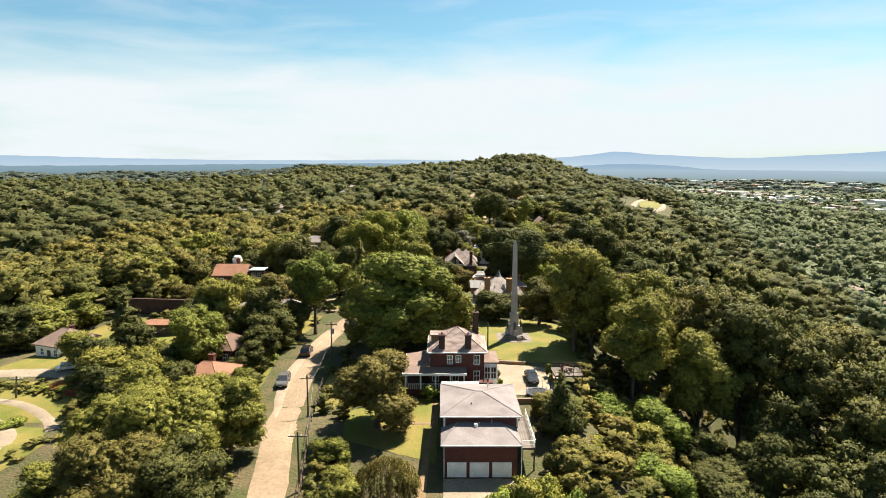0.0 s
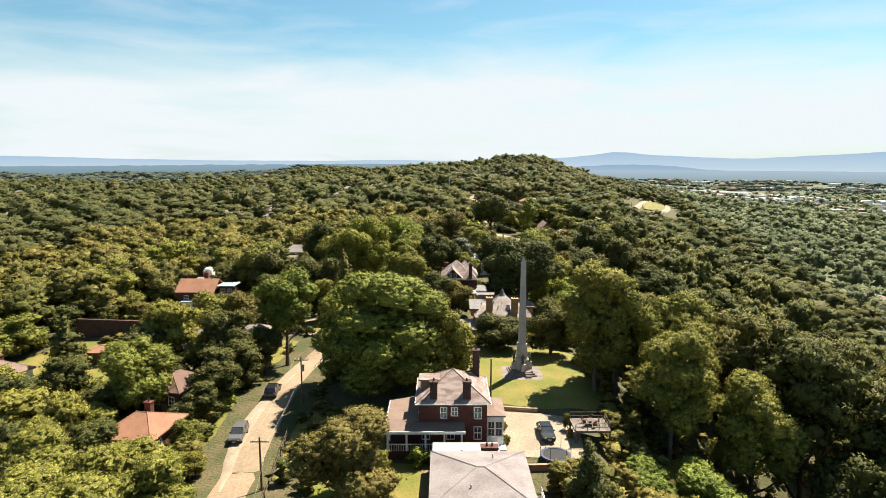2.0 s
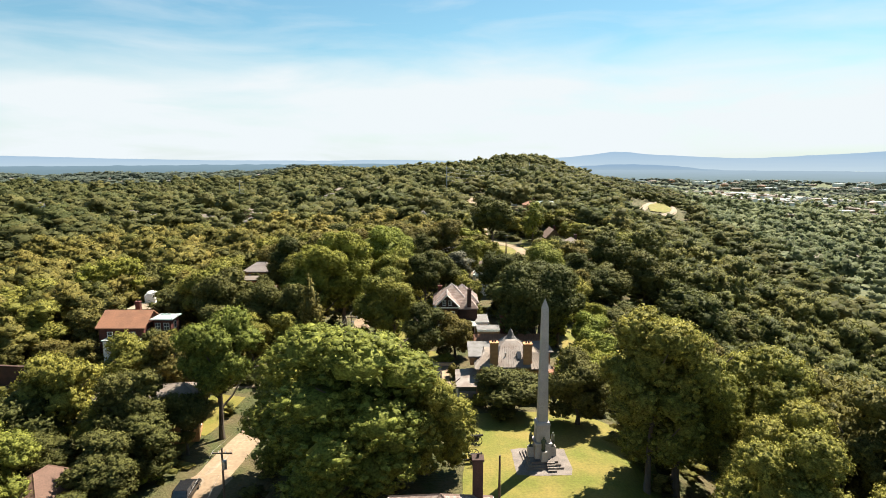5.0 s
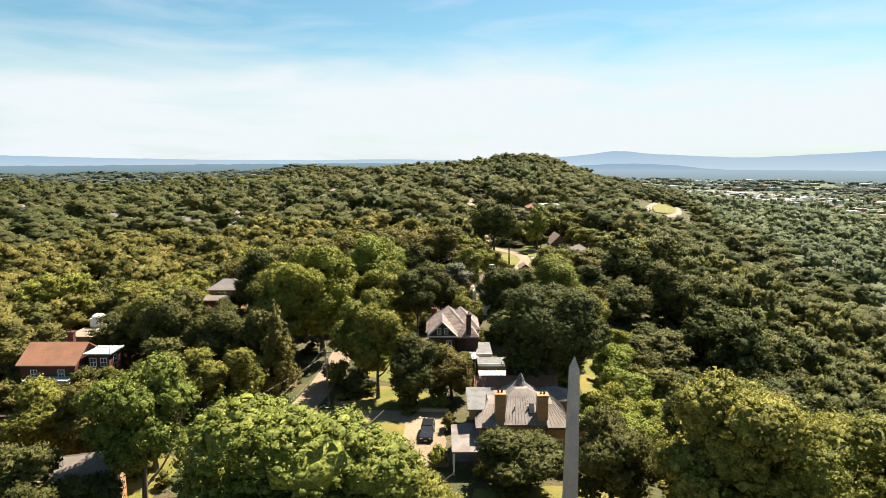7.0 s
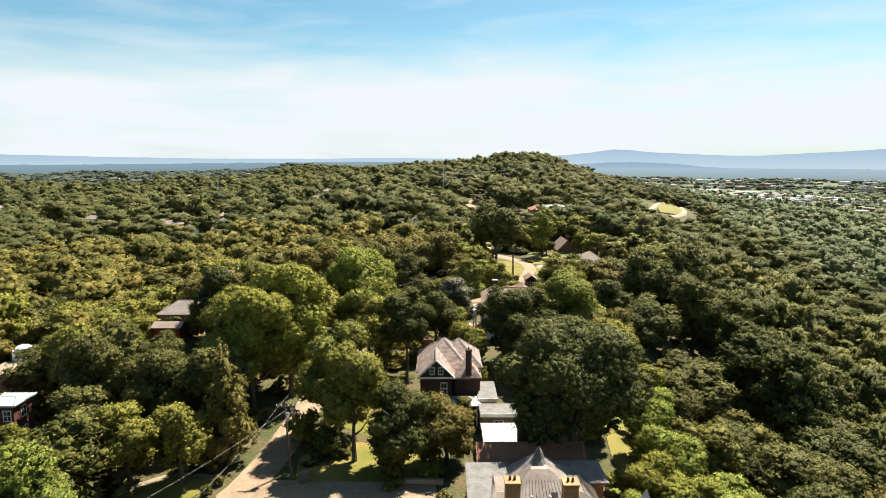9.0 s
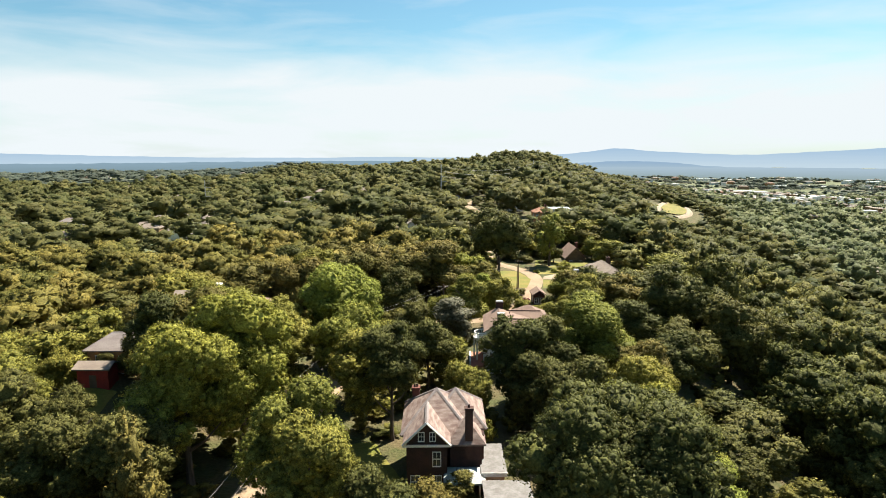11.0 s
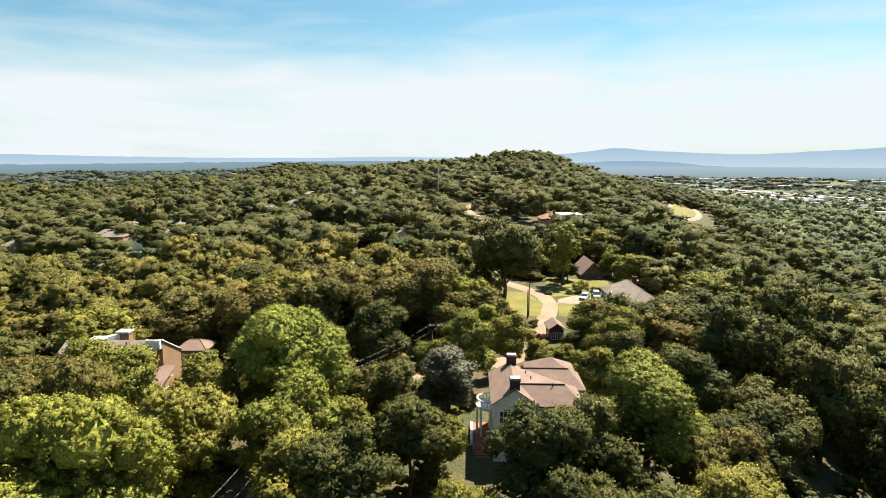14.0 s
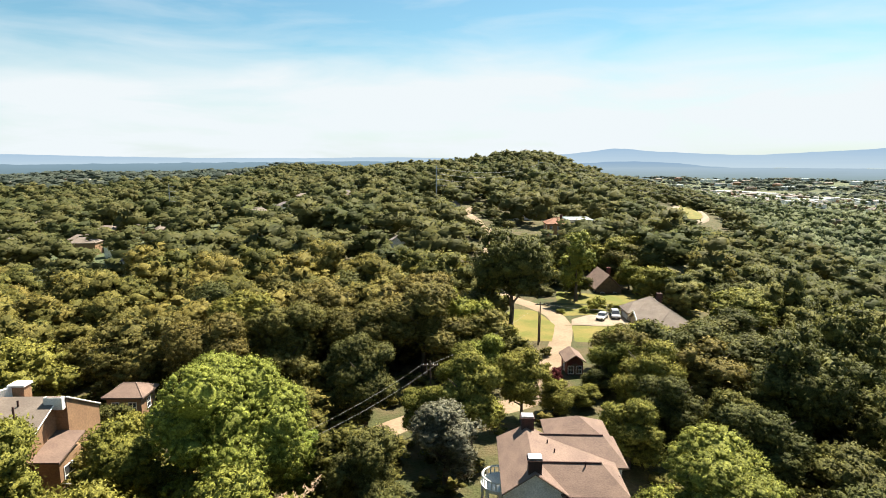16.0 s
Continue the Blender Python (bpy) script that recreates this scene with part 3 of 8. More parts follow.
LABELS = {"mid": "green", "dark": "dark green", "bright": "bright green", "yellow": "yellow-green", "fresh": "fresh green", "olive": "olive and brownish", "needle": "grey-green", "red": "orange-red flowering", "maroon": "dark maroon"}
RNG = random.Random(5)
PLACED = []


def tree(x, y, top, r, tone="mid", shape="broad", near=True, base=None):
    """A tree whose crown is r metres wide from the middle and whose tip is at the height top."""
    z = gz(x, y) if base is None else base
    z = min(z, top - 1.5 * r)
    h = top - z
    variant = RNG.randrange(3)
    full_r, full_h = {"cone": (3.2, 13.0), "tall": (3.6, 13.0), "broad": (5.0, 13.0), "high": (5.0, 13.0)}[shape]
    name = {"cone": "conifer_tree", "tall": "tall_tree", "broad": "broadleaf_tree", "high": "broadleaf_tree"}[shape]
    word = {"cone": "pointed conifer", "tall": "slender leafy tree", "broad": "broad leafy tree", "high": "leafy tree with a bare trunk"}[shape]
    ob = thing(name, pose(x, y, z, 0, 0, RNG.uniform(0, 360)), f"{LABELS[tone]} {word} in summer leaf", "tree", "trees on the ridge")
    ob.scale = (r / full_r, r / full_r, h / full_h)
    size = 1.0 if shape not in ("broad", "high") or r < 5.7 else (1.35 if r < 7.1 or not near else 2.0)
    if (shape, variant) not in TRUNKS:
        TRUNKS[shape, variant] = trunk_mesh(variant, shape)
    trunk = new("trunk", TRUNKS[shape, variant])
    trunk.parent = ob
    crown = dress(new("crown", crown_proto(shape, variant, near, size)), tone)
    crown.parent = ob
    tall = min(1.0, {"cone": 5.0, "tall": 4.4, "broad": 2.5, "high": 2.9}[shape] * r / h)
    crown.scale.z, crown.location.z = tall, full_h * (1 - tall)
    PLACED.append((x, y, r))
    return ob


def shrub(x, y, r, h, tone="mid", label="rounded garden shrub"):
    ob = dress(new("shrub", crown_proto("shrub", RNG.randrange(2), True)), tone)
    ob.matrix_world = pose(x, y, gz(x, y) - 0.05, 0, 0, RNG.uniform(0, 360)) @ Matrix.Diagonal((r / 1.6, r / 1.6, h / 2.2, 1))
    return tagged(ob, f"{LABELS[tone]} {label}", "shrub", "garden shrubs")


def weeping_tree(x, y, top, r):
    """A tree of hanging strands, each a string of narrow leaves."""
    rng = np.random.default_rng(9)
    z = gz(x, y)
    h = thing("weeping_tree", pose(x, y, z), "olive weeping tree with hanging strands of narrow leaves", "tree", "trees on the ridge")
    t = top - z
    bm = bmesh.new()
    tube(bm, (0, 0, -0.4), (0.1, 0, t * 0.6), 0.28, 0.16, 8)
    for k in range(7):
        a = 2.4 * k
        tube(bm, (0.1, 0, t * 0.5), (r * 0.6 * math.cos(a), r * 0.6 * math.sin(a), t * 0.86), 0.1, 0.03, 5, False)
    part("trunk", bm, M_BARK, h)
    n, m = 330, 22
    a, f = rng.uniform(0, 2 * math.pi, n), np.sqrt(rng.uniform(0.02, 1, n))
    head = np.stack([r * f * np.cos(a), r * f * np.sin(a), t * (1.0 - 0.38 * f ** 2.2)], 1)
    drop = rng.uniform(0.35, 0.75, n) * t * (0.35 + 0.65 * f)
    s = np.linspace(0, 1, m)[None, :, None]
    pos = head[:, None] + np.stack([np.cos(a) * 0.5, np.sin(a) * 0.5, -drop], 1)[:, None] * s * np.array([1, 1, 1]) + rng.normal(scale=0.07, size=(n, m, 3))
    pos = pos.reshape(-1, 3)
    pos = pos[pos[:, 2] > 0.3]
    q = len(pos)
    side = rng.normal(size=(q, 3)) * (1, 1, 0.3)
    side /= np.linalg.norm(side, axis=1, keepdims=True)
    ln = rng.uniform(0.22, 0.42, (q, 1))
    v = np.stack([pos - side * 0.06, pos + side * 0.06, pos + side * 0.05 - ln * (0, 0, 1)], 1).reshape(-1, 3)
    out = pos * (1, 1, 0) / r + rng.normal(scale=0.3, size=(q, 3)) + (0, 0, 0.5)
    out /= np.linalg.norm(out, axis=1, keepdims=True)
    dress(part_of("crown", mesh_of("crown", v, np.arange(3 * q).reshape(-1, 3), np.repeat(out, 3, 0), M_LEAF["olive"]), h), "olive")


def part_of(name, mesh, parent):
    ob = new(name, mesh)
    ob.parent = parent
    return ob


weeping_tree(-6.6, 67.0, 1.4, 3.6)

# x, y, height of the tip, radius, tone, shape
TREES = """
36.4 262 8.6 4.6 mid broad|41 256 7 5 dark broad|32.6 258.5 3.4 2.8 dark broad|29 254 2.2 2.6 mid broad|38.5 270 6.5 4.2 olive broad|44 266 7 5 mid broad|61 350 12 7 mid broad|70 346 10 6 dark broad|47 350 11 6 olive broad|60.5 333 7 4 mid broad|45.5 327 5 3 dark broad|66 322 5.5 4 mid broad
-9.6 83.5 9.4 6.4 olive broad|-8.0 117.2 19.2 11.4 fresh broad|-14.5 122 14.6 7.0 fresh broad|0.4 119 14.6 6.0 mid broad|33.5 103 13.3 6 mid broad|30 119 19 7.5 mid broad|45 102 7.5 6.5 mid broad|54 105 11 7 dark broad|64 101 6.5 7 dark broad|56 95 -1 6 dark broad
34 92.5 -1.5 5.5 bright broad|25.5 91.5 -0.5 4.0 bright broad|41 91.5 -6 5 dark broad|29 86 -2.5 5 mid broad|38 112 12 6 mid broad|42 122 14 7 mid broad|52 117 12 7 olive broad|62 114 9 7 dark broad
20 80 -2 4.2 mid broad|29 77 -3.5 5 bright broad|38 78 -5 6 dark broad|48 84 -4 6 dark broad|16.4 81 6.4 3.0 dark cone|17.5 68 -1.8 3 olive broad|22 66 -4 4.5 mid broad|30 66 -5 5.5 bright broad|39 66 -7 6 dark broad
49 71 -6 6.5 dark broad|58 80 -3 7 dark broad|12.5 57 -4 4.6 mid broad|19 55 -5 5 mid broad|28 54 -7 6 mid broad|38 54 -9 6 dark broad|66 88 0 7 dark broad|74 96 2 7 dark broad|72 108 6 7 olive broad
-12.5 66 0.5 4 mid broad|-3 60 -1 3.6 mid broad|-11 57 -2.5 4.2 mid broad|-14.5 74 1 3 mid broad
-33 68.5 10.6 6.6 mid broad|-28 75.5 8.6 5 mid broad|-35.5 61 8.4 6.2 olive broad|-28 61 7.2 5 dark broad|-40.5 73 8 6.5 mid broad|-43 82 7.6 6 mid broad|-34 82.5 7.2 5 mid broad|-40.5 88 6.4 3.6 dark broad|-47 90.5 6 4.2 mid broad|-56 96 3 4 dark broad|-52 101 4 3.6 mid broad|-66 112 3 4 dark broad|-73 118 2 4 mid broad|-61 117 4 4 dark broad
-36 51 4 6 dark broad|-50 92 -1 4.4 olive broad|-44 64 3 4.6 mid broad|-33.8 89 2.5 3.6 mid broad|-35 108 3.4 2.8 dark tall|-34 113.8 4.6 3 dark tall|-36 118.5 5 3.4 dark broad|-33.8 99 1.4 2.4 mid broad|-50 104 1 4 mid broad|-47 121.5 4 4 dark broad|-55 118 0 4.4 mid broad|-57 100 -2 3.6 olive broad|-48 98.5 0 3.2 dark broad|-52 112 1 3.6 dark broad|-31.4 84 0.5 2.4 dark broad|-31 92.6 0.4 2.2 mid broad|-37 105.6 1.6 2.4 dark broad|-80 163 1.5 3 olive broad|-72 164 2 3.2 olive broad|-65 163 2.6 3.4 olive broad|-87 160 2 4 dark broad
-47 112 9 6 fresh broad|-69 119 -1 5 mid broad|-62 107 2 5 mid broad|-98 134 4 7 dark broad|-96 140 2 8 mid broad|-102 132 4 7 dark broad|-74 138 5 4 dark cone|-92 150 3 6 mid broad
-50 131 10.5 6 mid broad|-52 126 6 5 dark broad|-37.4 127 10 4.8 dark broad|-31.6 128.6 6.6 3.0 dark broad|-42.6 127.4 5.4 3.0 mid broad|-36 116 6 4 dark tall|-33.5 121.5 6 3.6 dark tall
-41 147 8.6 5 olive broad|-48.5 149 8.6 5.4 mid broad|-33.5 146 8 3.6 dark tall
-28.9 134 16.6 5.6 fresh broad|-19.8 187 21 7.4 yellow broad|-24 180.5 18.6 6.6 yellow broad|-51.4 162.8 4.4 2.8 dark broad|-48.2 163.6 4.4 2.4 mid broad|-55.4 161.4 3.2 2.2 dark broad|-26.4 160.6 8.8 3.4 mid tall|-32.6 160.4 8.6 3.6 mid tall
-22.6 165.5 13.6 3.4 olive cone|-27 173 12.5 5 dark broad|-35 176.5 12.6 2.8 dark broad|-34 172 12 6 dark broad|-40 164 9 4.4 dark tall|-42.6 175 15 5.8 dark broad|-48 182 14.8 6.5 mid broad|-68.6 176 8 6 olive broad|-56 184 8.4 6 dark broad
-80.4 206.6 12 6.6 yellow broad|-87 210 10 7 yellow broad|-59 223.6 9 6 mid broad|-74 214 9 6 dark broad|-66 208 9 6 mid broad|-84 176 8 7 mid broad|-76 186 7 6 dark broad|-96 196 8 8 mid broad
-10 173 15 5.8 mid broad|-6.8 166 14 4.4 mid broad|-0.8 163.4 9.6 4.5 dark broad|4.9 165.2 7.6 4.0 olive broad|7.4 175.8 2.8 2.0 olive tall|19.4 160.2 18.4 8.4 dark high|12.3 137.4 6.6 5.0 dark broad|21.6 133.4 10.6 4.6 dark broad
26 117 20.4 5.6 mid broad|32 131 14 6 dark broad|27 146 5 3.6 bright broad|30.5 151.5 4 3.8 yellow broad|25.4 140 5 3.2 bright broad|31 160 6 4 bright broad|23.6 148 4.4 2.8 bright broad|26.5 154 5.6 3.4 yellow broad|39 139 11 6 olive broad|45 136 9 7 mid broad|55 130 9 7 olive broad|35 153 3 4.4 bright broad|31.4 168 7 3.4 bright broad|34 176 4.6 3.4 bright broad|36.4 184 4.8 3.6 yellow broad|33 146 2.6 3.6 yellow broad
46 150 5 6 dark broad|56 146 4 7 dark broad|66 140 4 7 dark broad|62 175 -3 7 dark broad|50 165 0 6.5 dark broad|44 172 0 5 dark broad|26 172 8 3.2 yellow tall|29 181 11 4 yellow tall|23.4 179 12 4.6 mid broad
41 186 3 5 dark broad|50 196 0.4 6 dark broad|58.6 194 -11 5 dark broad|81 212 -5.5 7 dark broad|68 204 -6 7 dark broad|51 203 0 6 dark broad|72 190 -8 7 dark broad|36 206 8.8 5 olive broad|33.5 197 9.8 5 mid broad
-29 190 16.5 6.6 mid broad|-34 199 18 5.6 dark broad|-30.5 202 18 6 olive broad|-50.6 199 12 4.6 mid broad|-47.9 195.6 10.6 2.6 mid broad|-37.4 198.6 12.6 3.2 olive broad|-43.2 199.2 8.6 1.6 dark broad|-40.4 199.4 8.8 1.4 mid broad|-27 205 13 6.5 yellow broad|-36.5 211.5 15.2 5.0 olive broad|-42 213 15.4 5.6 olive broad|-31 212.6 17.4 5.6 mid broad|-47 222 10 5 mid broad|-46 217.6 10.4 4.6 mid broad|-20 205.5 14.6 5.4 mid broad|-12.6 220.5 19.2 7.2 bright broad|-33.5 238.5 6 3.2 dark broad|-29.5 236 6.5 3.6 mid broad|-37.5 236 7 3.4 olive broad|-22.6 220 12.2 5 mid broad|-10.6 226 13 5.4 bright broad|-6 196 13 4.6 mid tall|-1.4 192.4 15.2 4.4 dark broad
3.2 208 12 4.4 dark broad|0.4 219.6 11.4 3.8 dark broad|8.2 200.4 4.6 2.6 mid broad|15.8 199.5 14.2 5.0 dark broad|-9.5 206 14.6 5.6 fresh broad|6.4 211.5 8.2 3.2 mid broad|-3 209 11 3.8 mid broad|20.4 204.5 12.8 5 dark broad|18.6 194 10 4.4 dark broad|22.6 190 12 5.2 dark broad|30.4 211.5 14.4 7.4 fresh broad|24.5 203 9 4.4 dark broad|9 195 9 3.6 mid broad
7.9 231 9.2 4.0 needle tall|11.2 239.4 11.8 4.8 mid broad|-2.8 245.4 12.4 4.8 dark broad|-5.8 251 10.2 4.4 dark broad|5 240 8 3 mid broad|30.2 235.6 7.8 4.4 mid broad|37.6 250 10 5.2 mid broad|36.5 240 9 4.6 dark broad
43 230 9 5.6 dark broad|50 222 7 6 dark broad|44 216 7 5.6 dark broad|55.8 245 13.8 6.6 dark broad|63.4 231 9.4 6.6 dark broad|47 252 9 5.4 olive broad|56 258 8 6 dark broad|66 252 7 7 dark broad|74 240 4 7 dark broad
44 263 9 5 dark broad|53 270 7.4 5.6 dark broad|46.5 277 5 4.4 mid broad|60 280 5 5.5 dark broad|64 266 5 6 dark broad|38 262 8.4 4.4 olive broad|14.5 259.5 8.5 4 bright broad|10.5 246.8 11 3.8 mid broad|19 248.8 9.5 3.8 mid broad|24.5 252 3.6 2.8 mid broad|18.6 270 7 3.8 mid broad|4.5 268.5 15 8.4 olive broad|-7 266 13 6.5 olive broad|-17 260 14 7 olive broad|-28 255 14 7 olive broad
-40 258 12 7 olive broad|-52 248 11 7 mid broad|-26 270 13 7 mid broad|-14 276 13 7 olive broad|0 278 13 7 olive broad|11 276 12 6 yellow broad|12 290 9 5 olive broad|4 292 12 7 olive broad|-10 292 12 7 dark broad
-80 256.6 5 7 mid broad|-64 244 8 7 dark broad|-68 262 7 7 olive broad|-24 290 12 7 olive broad|-38 284 12 7 dark broad|22.6 291 21.4 8.6 dark high|43 321 16.5 4.8 fresh tall|36 336 9 5 mid broad|15 318 9 6 olive broad|5 310 10 6 mid broad
63 318 8 5.4 mid broad|62 345 10 6 olive broad|72 356 12 8 mid broad|52 356 12 6 mid broad|62 327 5 3.2 mid broad|68 288 5 6 dark broad|76 300 6 7 mid broad|84 318 4 8 dark broad
"""
for row in TREES.replace("\n", "|").split("|"):
    w = row.split()
    if w:
        tree(*(float(a) for a in w[:4]), w[4], w[5], near=float(w[1]) < 236 and abs(float(w[0])) < 50 or float(w[1]) < 275 and abs(float(w[0])) < 38)


# ---- woodland: crowns past counting ----
CLEAR = [
    [(-9, 92), (21, 90), (24, 104), (26, 118), (25, 134), (7, 137), (4, 112), (-8, 108)],
    [(-14, 40), (15, 40), (15, 92), (-14, 92)],
    [(-14, 103), (6, 103), (6, 140), (-14, 140)],
    [(-110, 50), (-48, 60), (-47, 100), (-54, 112), (-60, 124), (-110, 130)],
    [(-34, 146), (-22, 140), (4, 142), (24, 138), (24, 162), (-12, 164), (-26, 164)],
    [(-8, 158), (13, 158), (13, 193), (-8, 193)],
    [(9, 203), (32, 203), (34, 242), (12, 244)],
    [(24, 268), (52, 290), (66, 296), (62, 318), (40, 322), (22, 330), (14, 316)],
    [(13, 157), (25, 157), (25, 186), (13, 194)],
    [(24, 241), (36, 246), (36, 262), (22, 262)],
    [(26, 164), (34, 162), (42, 178), (41, 192), (33, 193), (27, 178)],
    [(7, 200), (14, 203), (14, 230), (7, 228)],
    [(205, 690), (270, 715), (355, 960), (338, 985), (300, 960), (222, 780)],
    [(44, 318), (64, 316), (80, 345), (64, 350), (44, 350)],
    [(22, 255), (36, 258), (37, 277), (24, 277)],
    [(-6, 135), (25, 132), (27, 160), (20, 160), (20, 146), (-6, 146)],
    [(-100, 60), (-58, 70), (-56, 98), (-100, 104)],
    [(-100, 112), (-40, 118), (-38, 150), (-100, 152)],
    [(-50, 104), (-34, 92), (-28, 110), (-34, 122), (-50, 118)],
    [(-60, 164), (-84, 170), (-80, 200), (-60, 196)],
    [(-54, 190), (-38, 190), (-38, 208), (-54, 208)],
    [(-66, 156), (-47, 156), (-47, 177), (-66, 177)],
    [(-49, 127), (-29, 127), (-29, 141), (-49, 141)],
    [(-44, 232), (-28, 232), (-28, 252), (-44, 252)],
    [(28, 400), (90, 400), (90, 440), (28, 440)],
]
# slopes kept low below the gardens, so that only brush stands there
LOW = [
    [(13, 44), (50, 44), (50, 110), (27, 112), (20, 99), (13, 92)],
    [(38, 262), (76, 262), (76, 300), (38, 300)],
    [(-92, 126), (-54, 124), (-54, 166), (-90, 166)],
    [(-32, 146), (-12, 140), (-8, 164), (-26, 166)],
    [(16, 318), (42, 318), (46, 420), (40, 470), (36, 530), (16, 530), (14, 440)],
    [(20, 134), (34, 138), (36, 164), (20, 164)],
    [(138, 490), (182, 490), (292, 740), (300, 810), (225, 800), (186, 690)],
]
LANES = [(smooth_line(ROAD, 4), 5.4), (smooth_line(ROAD_FAR, 4), 4.6)]


HR = random.Random(77)
HOMES = []
for _ in range(85):
    y = HR.uniform(330, 1250)
    HOMES.append((-y * HR.uniform(0.04, 0.68), y))
HOMES = [h for h in HOMES if h[1] > 420] + [(-96, 372), (-102, 391), (-124, 413), (-112, 430), (-154, 490), (-84, 536), (-75, 547), (-98, 524), (-23, 545), (-88, 602), (-206, 505), (-157, 470), (-171, 402), (-180, 436), (-140, 420), (-45, 618), (-54, 594), (-544, 1105)]


def open_ground(x, y):
    if y > 300 and any(((x - a) / 9) ** 2 + ((y - b + 10) / 17) ** 2 < 1 for a, b in HOMES):
        return True
    if any(in_poly(x, y, p) for p in CLEAR):
        return True
    for line, w in LANES:
        for p in line:
            if (p.x - x) ** 2 + (p.y - y) ** 2 < w * w:
                return True
    return False


def woods(name, spots, protos, label, tone="wood"):
    """Many crowns joined in one mesh, each with a tint of its own."""
    rng = np.random.default_rng(11)
    vs, fs, ns, ts, off = [], [], [], [], 0
    for x, y, z, r, h in spots:
        v, f, m = protos[rng.integers(len(protos))]
        a = rng.uniform(0, 2 * math.pi)
        c, s = math.cos(a), math.sin(a)
        k = r / 5.0
        w = np.empty_like(v)
        w[:, 0] = (v[:, 0] * c - v[:, 1] * s) * k + x
        w[:, 1] = (v[:, 0] * s + v[:, 1] * c) * k + y
        w[:, 2] = v[:, 2] * (h / 13.0) + z
        vs.append(w); fs.append(f + off); off += len(w)
        ns.append(np.stack([m[:, 0] * c - m[:, 1] * s, m[:, 0] * s + m[:, 1] * c, m[:, 2]], 1))
        # tint drops over the right slope, painting its shade into the crowns
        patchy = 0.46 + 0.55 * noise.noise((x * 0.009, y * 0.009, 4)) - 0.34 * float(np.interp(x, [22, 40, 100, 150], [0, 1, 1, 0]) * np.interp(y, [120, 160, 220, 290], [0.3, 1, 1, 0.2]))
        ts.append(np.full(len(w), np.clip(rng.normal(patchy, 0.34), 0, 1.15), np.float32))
    me = mesh_of(name, np.concatenate(vs), np.concatenate(fs), np.concatenate(ns), M_LEAF[tone])
    at = me.attributes.new("tint", "FLOAT", "POINT")
    at.data.foreach_set("value", np.concatenate(ts))
    return tagged(new(name, me), label, "trees", kind="stuff")


PROTO_MID = [crown_arrays(40 + i, "broad", 16, 104, 1.0, 16, 0.36, True) for i in range(5)] + [crown_arrays(50, "tall", 10, 74, 0.9, 16, 0.36, True)]
PROTO_NEAR = [crown_arrays(45 + i, "broad", 22, 240, 0.80, 17, 0.29) for i in range(4)]
PROTO_FAR = [crown_arrays(60 + i, "broad", 5, 15, 2.0, 8, 0.80, True) for i in range(6)]
PROTO_SLOPE = [crown_arrays(160 + i, "broad", 9, 32, 1.55, 12, 0.62, True) for i in range(6)]
PROTO_VALE = [crown_arrays(80 + i, "broad", 3, 8, 2.4, 5, 1.1, True) for i in range(4)]
PROTO_BRUSH = [crown_arrays(90 + i, "broad", 3, 7, 1.9, 8, 0.9, True) for i in range(4)]
PROTO_DOT = [crown_arrays(70 + i, "broad", 1, 2, 3.0, 5, 2.0, True) for i in range(4)]


def scatter(x0, x1, y0, y1, step, keep, r_range, h_range, seed, round_=None):
    """round_: height of a crown over its radius; without it the height is drawn from h_range."""
    rng = random.Random(seed)
    res = []
    y = y0
    while y < y1:
        x = x0
        while x < x1:
            px, py = x + rng.uniform(-0.45, 0.45) * step, y + rng.uniform(-0.45, 0.45) * step
            if keep(px, py):
                r, h = rng.uniform(*r_range), rng.uniform(*h_range)
                res.append((px, py, gz(px, py) - 0.5, r, r * rng.uniform(*round_) if round_ else h))
            x += step
        y += step
    return res


def free(x, y):
    k, gap = (1.0, 2.2) if abs(x) < 62 and y < 262 else (0.75, 0)
    return not open_ground(x, y) and not any(in_poly(x, y, p) for p in LOW) and all((x - a) ** 2 + (y - b) ** 2 > (k * r + gap) ** 2 for a, b, r in PLACED)


def in_view(x, y, margin=1.0):
    """Whether the place lies in the wedge ahead of the flight."""
    return abs(x - 4) < 30 * margin + 0.80 * (y - 20)


mid = scatter(-150, 150, 40, 340, 9.4, lambda x, y: in_view(x, y) and free(x, y), (4.6, 8.0), (8.5, 18), 1, (1.7, 2.3))
VERGE = [(-21, 88), (-8, 88), (-7, 112), (-21, 112)]
mid = [s for s in mid if not in_poly(s[0], s[1], VERGE)]
close = [s for s in mid if s[1] < 272 and abs(s[0]) < 56]
mid = [s for s in mid if s not in close]
close = [(x, y, z, 0.82 * r, 0.68 * h) for x, y, z, r, h in close]
low = scatter(13, 50, 48, 112, 4.0, lambda x, y: in_poly(x, y, LOW[0]) and not open_ground(x, y) and all((x - a) ** 2 + (y - b) ** 2 > (0.6 * r) ** 2 for a, b, r in PLACED), (1.7, 3.0), (2.6, 5.0), 12)
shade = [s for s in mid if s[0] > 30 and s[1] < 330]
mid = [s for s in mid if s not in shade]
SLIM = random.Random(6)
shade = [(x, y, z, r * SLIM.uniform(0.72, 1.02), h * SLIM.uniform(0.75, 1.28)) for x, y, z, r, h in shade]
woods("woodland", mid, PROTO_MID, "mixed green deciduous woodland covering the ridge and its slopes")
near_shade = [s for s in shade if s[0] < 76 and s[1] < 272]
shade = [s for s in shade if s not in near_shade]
woods("slope_trees", near_shade, PROTO_NEAR, "dark green trees on the slope below the houses, shade painted into their leaves", "slope")
woods("slope_woodland", shade, PROTO_MID, "dark green woodland on the steep side of the ridge, shade painted into its leaves", "slope")
